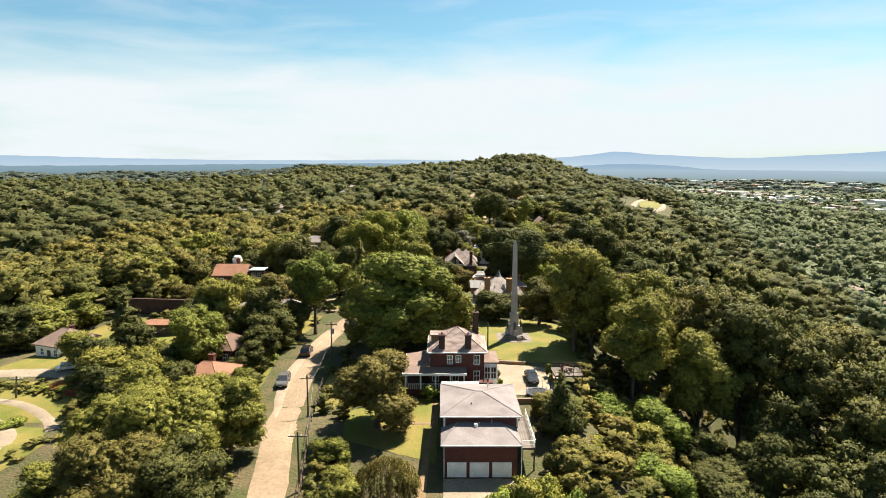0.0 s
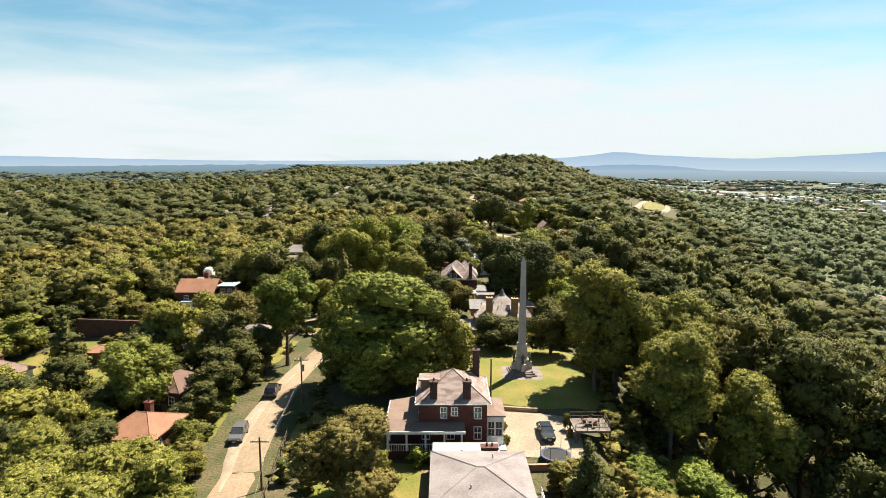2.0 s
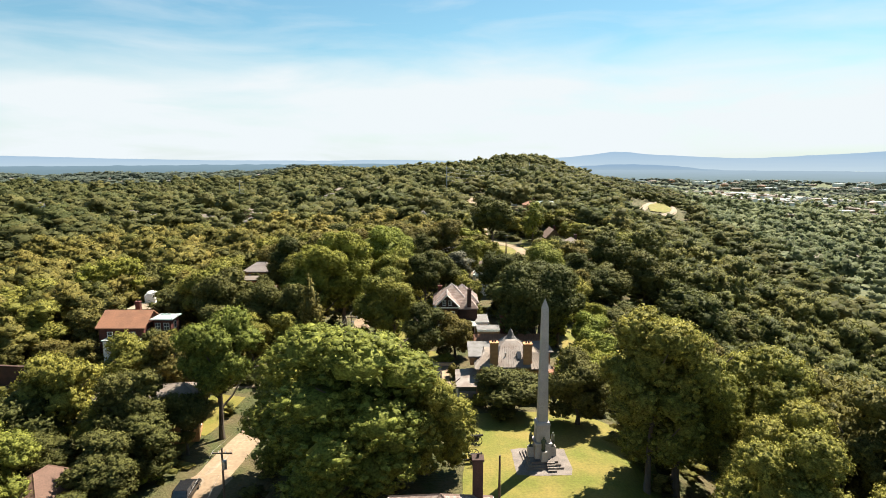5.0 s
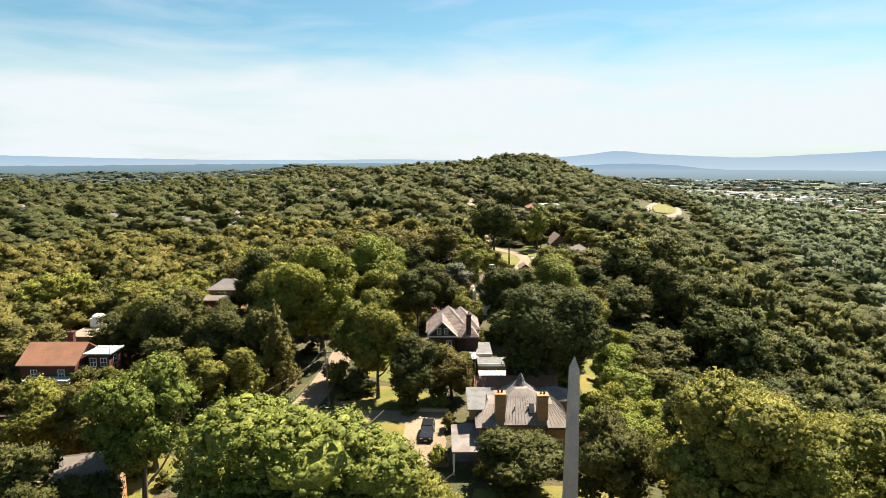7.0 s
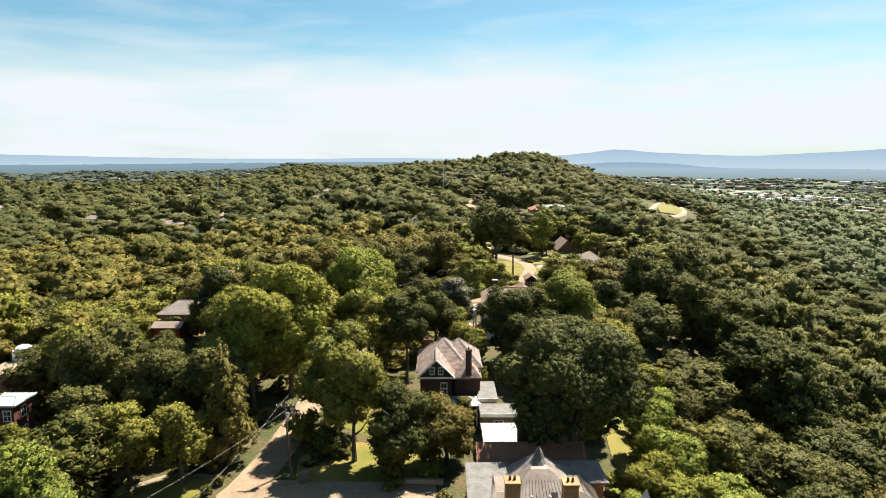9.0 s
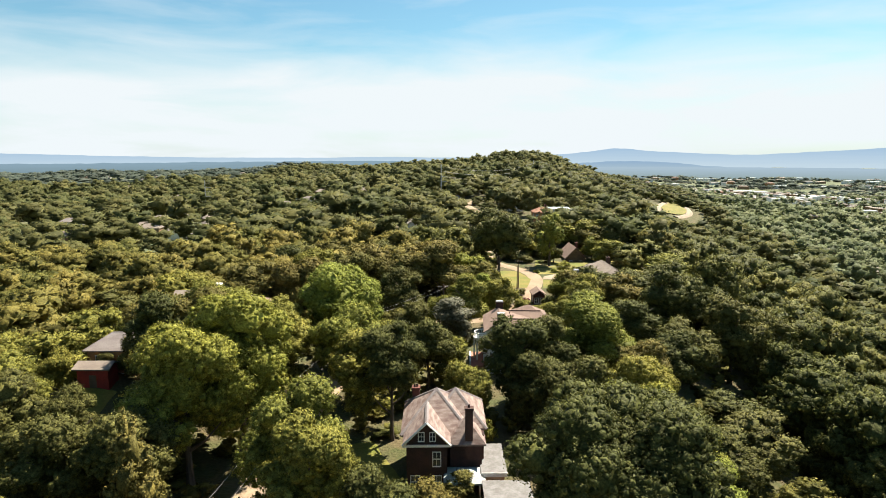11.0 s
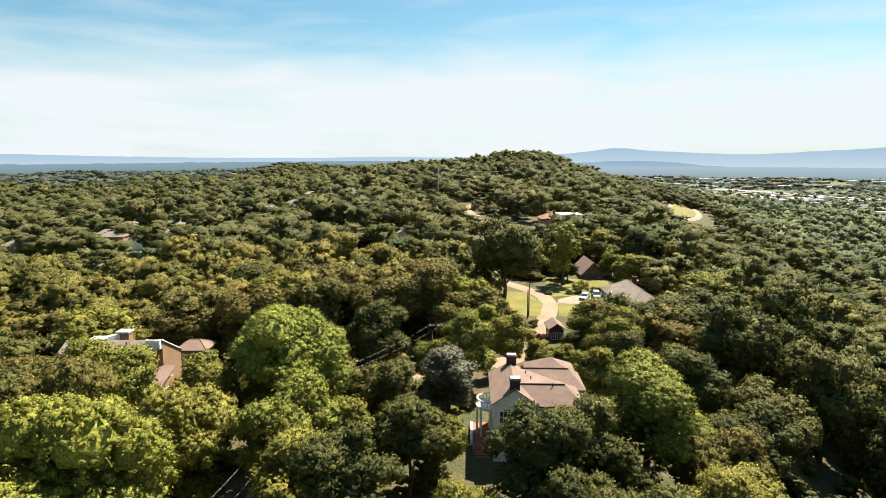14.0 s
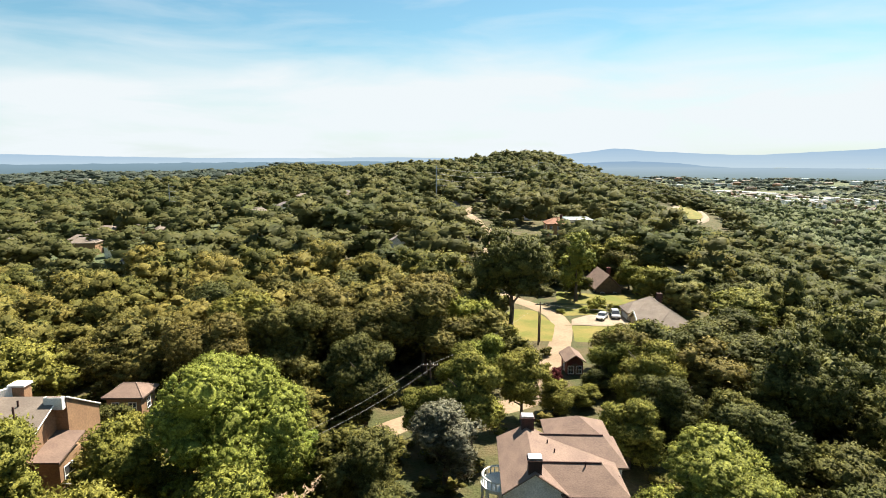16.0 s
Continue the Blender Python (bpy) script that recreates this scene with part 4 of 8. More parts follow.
woods("woodland_edge", close, PROTO_NEAR, "mixed green trees at the edge of the gardens")
woods("thicket", low, PROTO_MID, "low green thicket on the slope below the drive")

BANKS = [[(-92, 100), (-60, 92), (-56, 82), (-52, 96), (-62, 108), (-92, 114)], [(-92, 80), (-62, 74), (-58, 84), (-64, 92), (-92, 99)]]
PATHS = [[(-110, 106), (-90, 104.5), (-79, 103), (-71, 99.5), (-65, 95), (-61, 90)], [(-110, 100), (-84, 98), (-74, 94.5), (-68, 89), (-66, 83), (-70, 74), (-80, 66)], [(-110, 117), (-90, 117), (-77, 115.5), (-68, 111), (-60, 104)]]
PATHS = [p for line in PATHS for p in smooth_line(line, 2)]
weeds = scatter(-92, -54, 74, 114, 1.7, lambda x, y: any(in_poly(x, y, p) for p in BANKS) and all((p.x - x) ** 2 + (p.y - y) ** 2 > 11 for p in PATHS) and noise.noise((x * 0.2, y * 0.2, 8)) > -0.3, (0.7, 1.5), (0.5, 1.3), 31)
woods("bank_weeds", [(x, y, z + 0.4, r, h) for x, y, z, r, h in weeds], PROTO_BRUSH, "tangled yellow-green weeds over the grassy bank")

GARDEN = [(-62, 90), (-46, 88), (-34.5, 88), (-32.6, 104), (-34, 121), (-48, 128), (-64, 122)]
HOUSE_SPOTS = [(-40, 99.5, 6.4), (-41.6, 113.4, 5.4), (-36.5, 95, 3.0)]
garden = scatter(-66, -32, 88, 130, 3.4, lambda x, y: in_poly(x, y, GARDEN) and all((x - a) ** 2 + (y - b) ** 2 > r * r for a, b, r in HOUSE_SPOTS) and noise.noise((x * 0.12, y * 0.12, 5)) > -0.28, (1.3, 2.9), (1.4, 4.2), 21)
woods("garden_shrubs", garden, PROTO_MID, "dense mixed garden shrubs round the hipped houses")


def far_zone(x, y):
    if abs(x) < 150 and y < 340 or not in_view(x, y) or open_ground(x, y):
        return False
    return not valley(x, y) and not any(in_poly(x, y, p) for p in LOW)


def town(x, y):
    """The built-up strip across the valley floor."""
    return x > 0.37 * y and abs(y - 1330 + 0.9 * (x - 0.475 * y)) < 190


def valley(x, y):
    """The flat valley floor beyond the ridge's steep side."""
    return x > np.interp(y, [0, 300, 600, 1150, 2600], [130, 190, 260, 420, 420])


far = scatter(-640, 640, 190, 900, 14.2, far_zone, (4.6, 10.2), (5, 19), 2, (1.35, 1.9))
far += scatter(14, 48, 318, 530, 7.5, lambda x, y: any(in_poly(x, y, p) for p in LOW) and not open_ground(x, y), (2.6, 4.2), (3, 6), 8)
far += scatter(-250, 420, 900, 1330, 15, lambda x, y: not valley(x, y), (5.5, 10.5), (8, 17), 4, (1.3, 1.7))
far += scatter(138, 300, 490, 810, 9, lambda x, y: in_poly(x, y, LOW[-1]) and not open_ground(x, y), (3.2, 5.2), (4, 6.5), 18)
hill = [s for s in far if s[1] < 450 and abs(s[0] - 20) < 260]
far = [s for s in far if s[1] >= 450 or abs(s[0] - 20) >= 260]
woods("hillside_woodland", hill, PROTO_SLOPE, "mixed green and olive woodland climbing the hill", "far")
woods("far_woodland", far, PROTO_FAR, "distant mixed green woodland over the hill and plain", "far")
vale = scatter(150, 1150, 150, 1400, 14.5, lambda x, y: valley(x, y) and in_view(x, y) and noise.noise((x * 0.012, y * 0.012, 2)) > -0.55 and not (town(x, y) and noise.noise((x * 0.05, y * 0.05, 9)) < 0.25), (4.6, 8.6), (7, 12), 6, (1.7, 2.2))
woods("valley_trees", [s for s in vale if s[1] >= 620], PROTO_VALE, "light green trees scattered over the valley floor, paled for haze", "vale")
woods("valley_trees", [s for s in vale if s[1] < 330], PROTO_SLOPE, "light green trees at the foot of the ridge, paled for haze", "vale")
woods("valley_trees", [s for s in vale if 330 <= s[1] < 620], PROTO_FAR, "light green trees on the valley floor near the ridge, paled for haze", "vale")
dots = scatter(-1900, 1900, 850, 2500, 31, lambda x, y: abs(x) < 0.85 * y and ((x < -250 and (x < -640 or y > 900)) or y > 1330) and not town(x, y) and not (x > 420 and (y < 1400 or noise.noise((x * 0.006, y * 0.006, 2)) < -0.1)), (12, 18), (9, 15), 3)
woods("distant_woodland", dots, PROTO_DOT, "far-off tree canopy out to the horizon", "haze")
brush = scatter(-75, 75, 44, 300, 4.3, lambda x, y: in_view(x, y) and not open_ground(x, y), (1.5, 2.9), (1.2, 3.8), 9)
woods("undergrowth", brush, PROTO_BRUSH, "tangled green undergrowth beneath the trees")

# ---- building parts ----
def house(name, cx, cy, label, turn=0.0, category="house", z=None, group=""):
    return thing(name, pose(cx, cy, gz(cx, cy) if z is None else z, 0, 0, turn), label, category, group)


def wpart(name, bm, mat, h, label="", parent=None):
    """A part of the house h, shaped in the world's metres before the house is turned."""
    bm.transform(Matrix.Translation(-h.location))
    return part(name, bm, mat, parent or h, label)


def hip_roof(bm, x0, x1, y0, y1, z, rise, over=0.45, ridge=0.0, axis="x", thick=0.2):
    x0, x1, y0, y1 = x0 - over, x1 + over, y0 - over, y1 + over
    cx, cy = (x0 + x1) / 2, (y0 + y1) / 2
    if axis == "x":
        a, b = (cx - ridge / 2, cy, z + rise), (cx + ridge / 2, cy, z + rise)
    else:
        a, b = (cx, cy - ridge / 2, z + rise), (cx, cy + ridge / 2, z + rise)
    c = [bm.verts.new(p) for p in ((x0, y0, z), (x1, y0, z), (x1, y1, z), (x0, y1, z))]
    d = [bm.verts.new((v.co.x, v.co.y, z - thick)) for v in c]
    if ridge < 0.05:
        t = bm.verts.new(a)
        for i in range(4):
            bm.faces.new((c[i], c[(i + 1) % 4], t))
    else:
        va, vb = bm.verts.new(a), bm.verts.new(b)
        if axis == "x":
            quads = ((c[0], c[1], vb, va), (c[1], c[2], vb), (c[2], c[3], va, vb), (c[3], c[0], va))
        else:
            quads = ((c[0], c[1], va), (c[1], c[2], vb, va), (c[2], c[3], vb), (c[3], c[0], va, vb))
        for f in quads:
            bm.faces.new(f)
    for i in range(4):
        bm.faces.new((c[i], d[i], d[(i + 1) % 4], c[(i + 1) % 4]))
    bm.faces.new(d[::-1])
    return bm


def hip_lines(x0, x1, y0, y1, z, rise, over=0.45, ridge=0.0, axis="x"):
    """The hips and ridge of such a roof, as pairs of points."""
    x0, x1, y0, y1 = x0 - over, x1 + over, y0 - over, y1 + over
    cx, cy = (x0 + x1) / 2, (y0 + y1) / 2
    d = Vector((ridge / 2, 0, 0)) if axis == "x" else Vector((0, ridge / 2, 0))
    a, b = Vector((cx, cy, z + rise)) - d, Vector((cx, cy, z + rise)) + d
    pairs = [((x0, y0, z), a), ((x1, y0, z), b if axis == "x" else a), ((x1, y1, z), b), ((x0, y1, z), a if axis == "x" else b)]
    return pairs + ([(a, b)] if ridge > 0.05 else [])


def gable_roof(bm, x0, x1, y0, y1, z, rise, over=0.45, axis="y", thick=0.2):
    """A ridge roof. axis: the way the ridge runs."""
    if axis == "y":
        o = [(x0 - over, y0 - over), (x1 + over, y0 - over), (x1 + over, y1 + over), (x0 - over, y1 + over)]
        r = [((x0 + x1) / 2, y0 - over), ((x0 + x1) / 2, y1 + over)]
        sides = ((o[0], o[3], r[1], r[0]), (o[1], o[2], r[1], r[0]))
    else:
        o = [(x0 - over, y0 - over), (x1 + over, y0 - over), (x1 + over, y1 + over), (x0 - over, y1 + over)]
        r = [(x0 - over, (y0 + y1) / 2), (x1 + over, (y0 + y1) / 2)]
        sides = ((o[0], o[1], r[1], r[0]), (o[3], o[2], r[1], r[0]))
    for s in sides:
        slab(bm, [(*s[0], z), (*s[1], z), (*s[2], z + rise), (*s[3], z + rise)], thick)
    bmesh.ops.recalc_face_normals(bm, faces=bm.faces)
    return bm


def gable_wall(bm, x0, x1, y0, y1, z0, z1, rise, axis="y"):
    """Walls that run up under a ridge roof."""
    if axis == "y":
        prof = [(x0, z0), (x1, z0), (x1, z1), ((x0 + x1) / 2, z1 + rise), (x0, z1)]
        a = [bm.verts.new((p[0], y0, p[1])) for p in prof]
        b = [bm.verts.new((p[0], y1, p[1])) for p in prof]
    else:
        prof = [(y0, z0), (y1, z0), (y1, z1), ((y0 + y1) / 2, z1 + rise), (y0, z1)]
        a = [bm.verts.new((x0, p[0], p[1])) for p in prof]
        b = [bm.verts.new((x1, p[0], p[1])) for p in prof]
    bm.faces.new(a)
    bm.faces.new(b[::-1])
    for i in range(5):
        bm.faces.new((a[i], b[i], b[(i + 1) % 5], a[(i + 1) % 5]))
    bmesh.ops.recalc_face_normals(bm, faces=bm.faces)
    return bm


def cap_lines(h, pairs, mat, r=0.09):
    """Shallow ridge tiles laid along the hips and the ridge."""
    for a, b in pairs:
        a, b = Vector(a), Vector(b)
        side = (b - a).cross(Vector((0, 0, 1))).normalized() * r * 1.5
        up = Vector((0, 0, 0.045))
        bm = bmesh.new()
        v = [bm.verts.new(p) for p in (a - side - up, a + up * 2, a + side - up, b - side - up, b + up * 2, b + side - up)]
        for f in ((0, 1, 4, 3), (1, 2, 5, 4), (2, 0, 3, 5), (0, 2, 1), (3, 4, 5)):
            bm.faces.new([v[i] for i in f])
        bmesh.ops.recalc_face_normals(bm, faces=bm.faces)
        wpart("ridge_cap", bm, mat, h)


def window(h, face, at, a, z, w, t, mat=None, cross=True):
    """A window on a wall. face: S N E W; at: the wall's plane; a, z: middle of the sill along the wall, and its height."""
    mat = mat or M_WHITE
    s = {"S": -1, "N": 1, "E": 1, "W": -1}[face]

    def bx(bm, a0, a1, z0, z1, d0, d1):
        lo, hi = sorted((at + s * d0, at + s * d1))
        return box(bm, a0, a1, lo, hi, z0, z1) if face in "SN" else box(bm, lo, hi, a0, a1, z0, z1)

    bm = bmesh.new()
    f = 0.09
    bx(bm, a - w / 2 - f, a - w / 2, z - f, z + t + f, -0.02, 0.07)
    bx(bm, a + w / 2, a + w / 2 + f, z - f, z + t + f, -0.02, 0.07)
    bx(bm, a - w / 2, a + w / 2, z + t, z + t + f, -0.02, 0.07)
    if cross:
        bx(bm, a - w / 2, a + w / 2, z + t * 0.48, z + t * 0.54, -0.02, 0.05)
        bx(bm, a - 0.025, a + 0.025, z, z + t, -0.02, 0.045)
    win = wpart("window", bm, mat, h)
    for nm, m, bb in (("pane", M_GLASS, bx(bmesh.new(), a - w / 2, a + w / 2, z, z + t, -0.02, 0.025)), ("sill", mat, bx(bmesh.new(), a - w / 2 - f, a + w / 2 + f, z - f, z, -0.02, 0.12))):
        wpart(nm, bb, m, h, parent=win)


def chimney(h, x0, x1, y0, y1, z0, z1, mat, pots=1):
    bm = box(bmesh.new(), x0, x1, y0, y1, z0, z1 - 0.25)
    c = wpart("chimney", bm, mat, h)
    bm = box(bmesh.new(), x0 - 0.09, x1 + 0.09, y0 - 0.09, y1 + 0.09, z1 - 0.25, z1 - 0.05)
    wpart("chimney_cap", bm, mat, h, parent=c)
    for k in range(pots):
        px = x0 + (x1 - x0) * (k + 1) / (pots + 1)
        wpart("flue", tube(bmesh.new(), (px, (y0 + y1) / 2, z1 - 0.05), (px, (y0 + y1) / 2, z1 + 0.3), 0.13, 0.11, 8), M_BRICK_DARK, h, parent=c)


def gutter(h, x0, x1, y, z):
    wpart("gutter", box(bmesh.new(), x0, x1, y - 0.10, y, z - 0.16, z - 0.02), M_WHITE, h)


def railing(name, pts, height, mat, label, group="", post=0.08, bars=2, step=1.5):
    """Posts and rails along a line of points (x, y, z)."""
    h = thing(name, Matrix.Translation(pts[0]), label, "railing", group)
    for a, b in zip(pts, pts[1:]):
        a, b = Vector(a), Vector(b)
        n = max(1, round((b - a).length / step))
        for k in range(n + 1):
            p = a.lerp(b, k / n)
            wpart("post", box(bmesh.new(), p.x - post / 2, p.x + post / 2, p.y - post / 2, p.y + post / 2, p.z - 0.1, p.z + height), mat, h)
        for k in range(bars):
            up = Vector((0, 0, height * (k + 1) / bars - 0.04))
            wpart("rail", tube(bmesh.new(), a + up, b + up, 0.04, 0.04, 4), mat, h)
    return h


# ---- brick garage house at the start of the lane ----
def garage_house():
    h = house("garage_house", 5, 78, "dark red brick house with pale hipped roofs over three garages", z=-2.7)
    wpart("wall", box(bmesh.new(), 0.1, 9.75, 75, 85.4, -3.6, 3.3), M_BRICK, h)
    wpart("garage_wall", box(bmesh.new(), 0.2, 9.2, 70.6, 75, -3.6, 1.6), M_BRICK, h)
    z, e = 3.5, (0.1, 9.75, 75, 85.4)
    wpart("roof", hip_roof(bmesh.new(), *e, z, 1.15, ridge=0.8, over=0.5), M_ROOF_PALE, h, "pale grey shingle hipped roof")
    cap_lines(h, hip_lines(*e, z, 1.15, over=0.5, ridge=0.8), M_ROOF_PALE)
    # hipped lean-to over the garages
    bm = bmesh.new()
    p = [bm.verts.new(c) for c in ((-0.28, 70.1, 1.72), (9.7, 70.1, 1.72), (9.7, 75, 1.72), (7.5, 75, 2.55), (1.9, 75, 2.55), (-0.28, 75, 1.72))]
    q = [bm.verts.new((v.co.x, v.co.y, 1.54)) for v in p]
    m0, m1 = bm.verts.new((1.9, 74.98, 2.56)), bm.verts.new((7.5, 74.98, 2.56))
    bm.faces.new((p[0], p[1], m1, m0)); bm.faces.new((p[1], p[2], p[3], m1)); bm.faces.new((p[5], p[0], m0, p[4]))
    bm.faces.new((p[0], q[0], q[1], p[1])); bm.faces.new((p[1], q[1], q[2], p[2])); bm.faces.new((p[5], q[5], q[0], p[0]))
    bm.faces.new((q[0], q[5], q[2], q[1]))
    wpart("lean_to_roof", bm, M_ROOF_PALE, h, "pale grey shingle lean-to roof")
    cap_lines(h, [((-0.28, 70.1, 1.72), (1.9, 75, 2.56)), ((9.7, 70.1, 1.72), (7.5, 75, 2.56))], M_ROOF_PALE)
    gutter(h, -0.3, 9.72, 70.1, 1.72)
    gutter(h, -0.4, 10.25, 74.5, 3.5)
    for k, x in enumerate((0.5, 3.3, 6.1)):
        bm = box(bmesh.new(), x, x + 2.4, 70.53, 70.6, -2.7, -0.75)
        for j in range(1, 4):
            box(bm, x + 0.05, x + 2.35, 70.505, 70.53, -2.7 + 0.49 * j - 0.03, -2.7 + 0.49 * j + 0.02)
        wpart("garage_door", bm, M_WHITE, h, "white panelled garage door")
    for x in (0.2, 9.66):
        wpart("corner_board", box(bmesh.new(), x - 0.1, x + 0.1, 74.94, 75.0, 1.9, 3.34), M_WHITE, h)
    for y in (77.5, 81, 84):
        window(h, "E", 9.75, y, 0.4, 1.0, 1.4)
        window(h, "W", 0.1, y, 0.4, 1.0, 1.4)
    for x, y, zz in ((4.6, 74.2, 2.4), (6.3, 74.6, 2.5), (6.4, 83, 4.2), (3.8, 77.2, 3.9)):
        wpart("vent_pipe", tube(bmesh.new(), (x, y, zz), (x, y, zz + 0.5), 0.08, 0.08, 8), M_GALV, h)
    wpart("roof_vent", tube(bmesh.new(), (4.2, 74.0, 2.35), (4.2, 74.0, 2.75), 0.28, 0.22, 10), M_WHITE, h)
    for x in (0.12, 9.7):
        wpart("downpipe", tube(bmesh.new(), (x, 70.5, 1.6), (x, 70.5, -2.7), 0.05, 0.05, 6), M_WHITE, h)
    wpart("rear_wing", box(bmesh.new(), 0.0, 7.6, 85.4, 91.8, -3.2, 1.35), M_BRICK, h)
    wpart("rear_roof", box(bmesh.new(), -0.25, 7.85, 85.4, 92.0, 1.35, 1.55), M_ROOF_WHITE, h, "white flat membrane roof")
    chimney(h, 5.5, 7.4, 87.4, 88.4, 1.4, 3.2, M_BRICK, 2)
    wpart("vent_pipe", tube(bmesh.new(), (3.2, 88, 1.5), (3.2, 88, 2.6), 0.12, 0.12, 8), M_GALV, h)
    return h


garage_house()


def timber_deck(name, x0, x1, y0, y1, z, label, boards=True):
    h = thing(name, pose((x0 + x1) / 2, (y0 + y1) / 2, z), label, "deck")
    if boards:
        n = int((x1 - x0) / 0.28)
        for k in range(n):
            a = x0 + (x1 - x0) * k / n
            wpart("board", box(bmesh.new(), a, a + (x1 - x0) / n - 0.03, y0, y1, z - 0.08, z), M_DECK, h)
    wpart("joist_frame", box(bmesh.new(), x0, x1, y0 + 0.05, y1 - 0.05, z - 0.3, z - 0.085), M_TIMBER, h)
    for x in (x0 + 0.15, x1 - 0.15):
        for y in (y0 + 0.2, y1 - 0.2):
            wpart("post", box(bmesh.new(), x - 0.08, x + 0.08, y - 0.08, y + 0.08, min(gz(x, y), z - 1) - 0.3, z - 0.3), M_TIMBER, h)
    return h


timber_deck("side_deck", 9.85, 11.7, 72.2, 82, 0.35, "weathered timber deck along the brick house")
railing("deck_railing", [(9.9, 72.25, 0.35), (11.65, 72.25, 0.35), (11.65, 82, 0.35)], 1.0, M_WHITE, "white painted timber railing round the side deck", "deck railings")
timber_deck("garden_deck", 18.6, 23.4, 97.2, 101.2, 0.6, "weathered timber garden deck above the wooded slope")
railing("deck_railing", [(18.65, 101.1, 0.6), (23.3, 101.1, 0.6), (23.3, 97.3, 0.6), (18.65, 97.3, 0.6)], 1.0, M_TIMBER, "thin dark railing round the garden deck", "deck railings")


def patio_table(x, y, z, mat, label):
    h = thing("patio_table", pose(x, y, z), label, "table", "patio furniture")
    wpart("tabletop", tube(bmesh.new(), (x, y, z + 0.7), (x, y, z + 0.74), 0.55, 0.55, 14), mat, h)
    wpart("leg", tube(bmesh.new(), (x, y, z), (x, y, z + 0.7), 0.05, 0.05, 6), mat, h)
    wpart("foot", tube(bmesh.new(), (x, y, z), (x, y, z + 0.04), 0.3, 0.25, 10), mat, h)


def patio_chair(x, y, z, turn, mat, label):
    h = thing("patio_chair", pose(x, y, z, 0, 0, turn), label, "chair", "patio furniture")
    part("seat", box(bmesh.new(), -0.25, 0.25, -0.25, 0.25, 0.42, 0.46), mat, h)
    part("backrest", box(bmesh.new(), -0.25, 0.25, 0.22, 0.26, 0.46, 0.95), mat, h)
    for a in (-0.22, 0.22):
        for b in (-0.22, 0.22):
            part("leg", box(bmesh.new(), a - 0.02, a + 0.02, b - 0.02, b + 0.02, 0, 0.42), mat, h)


patio_table(21, 99.2, 0.6, M_TIMBER, "dark round patio table on the garden deck")
for a in range(5):
    patio_chair(21 + 0.95 * math.cos(a * 1.257), 99.2 + 0.95 * math.sin(a * 1.257), 0.6, math.degrees(a * 1.257) - 90, M_BRICK, "reddish-brown patio chair on the garden deck")
patio_chair(10.7, 80.6, 0.35, 40, M_RED_CLOTH, "red folding patio chair on the side deck")


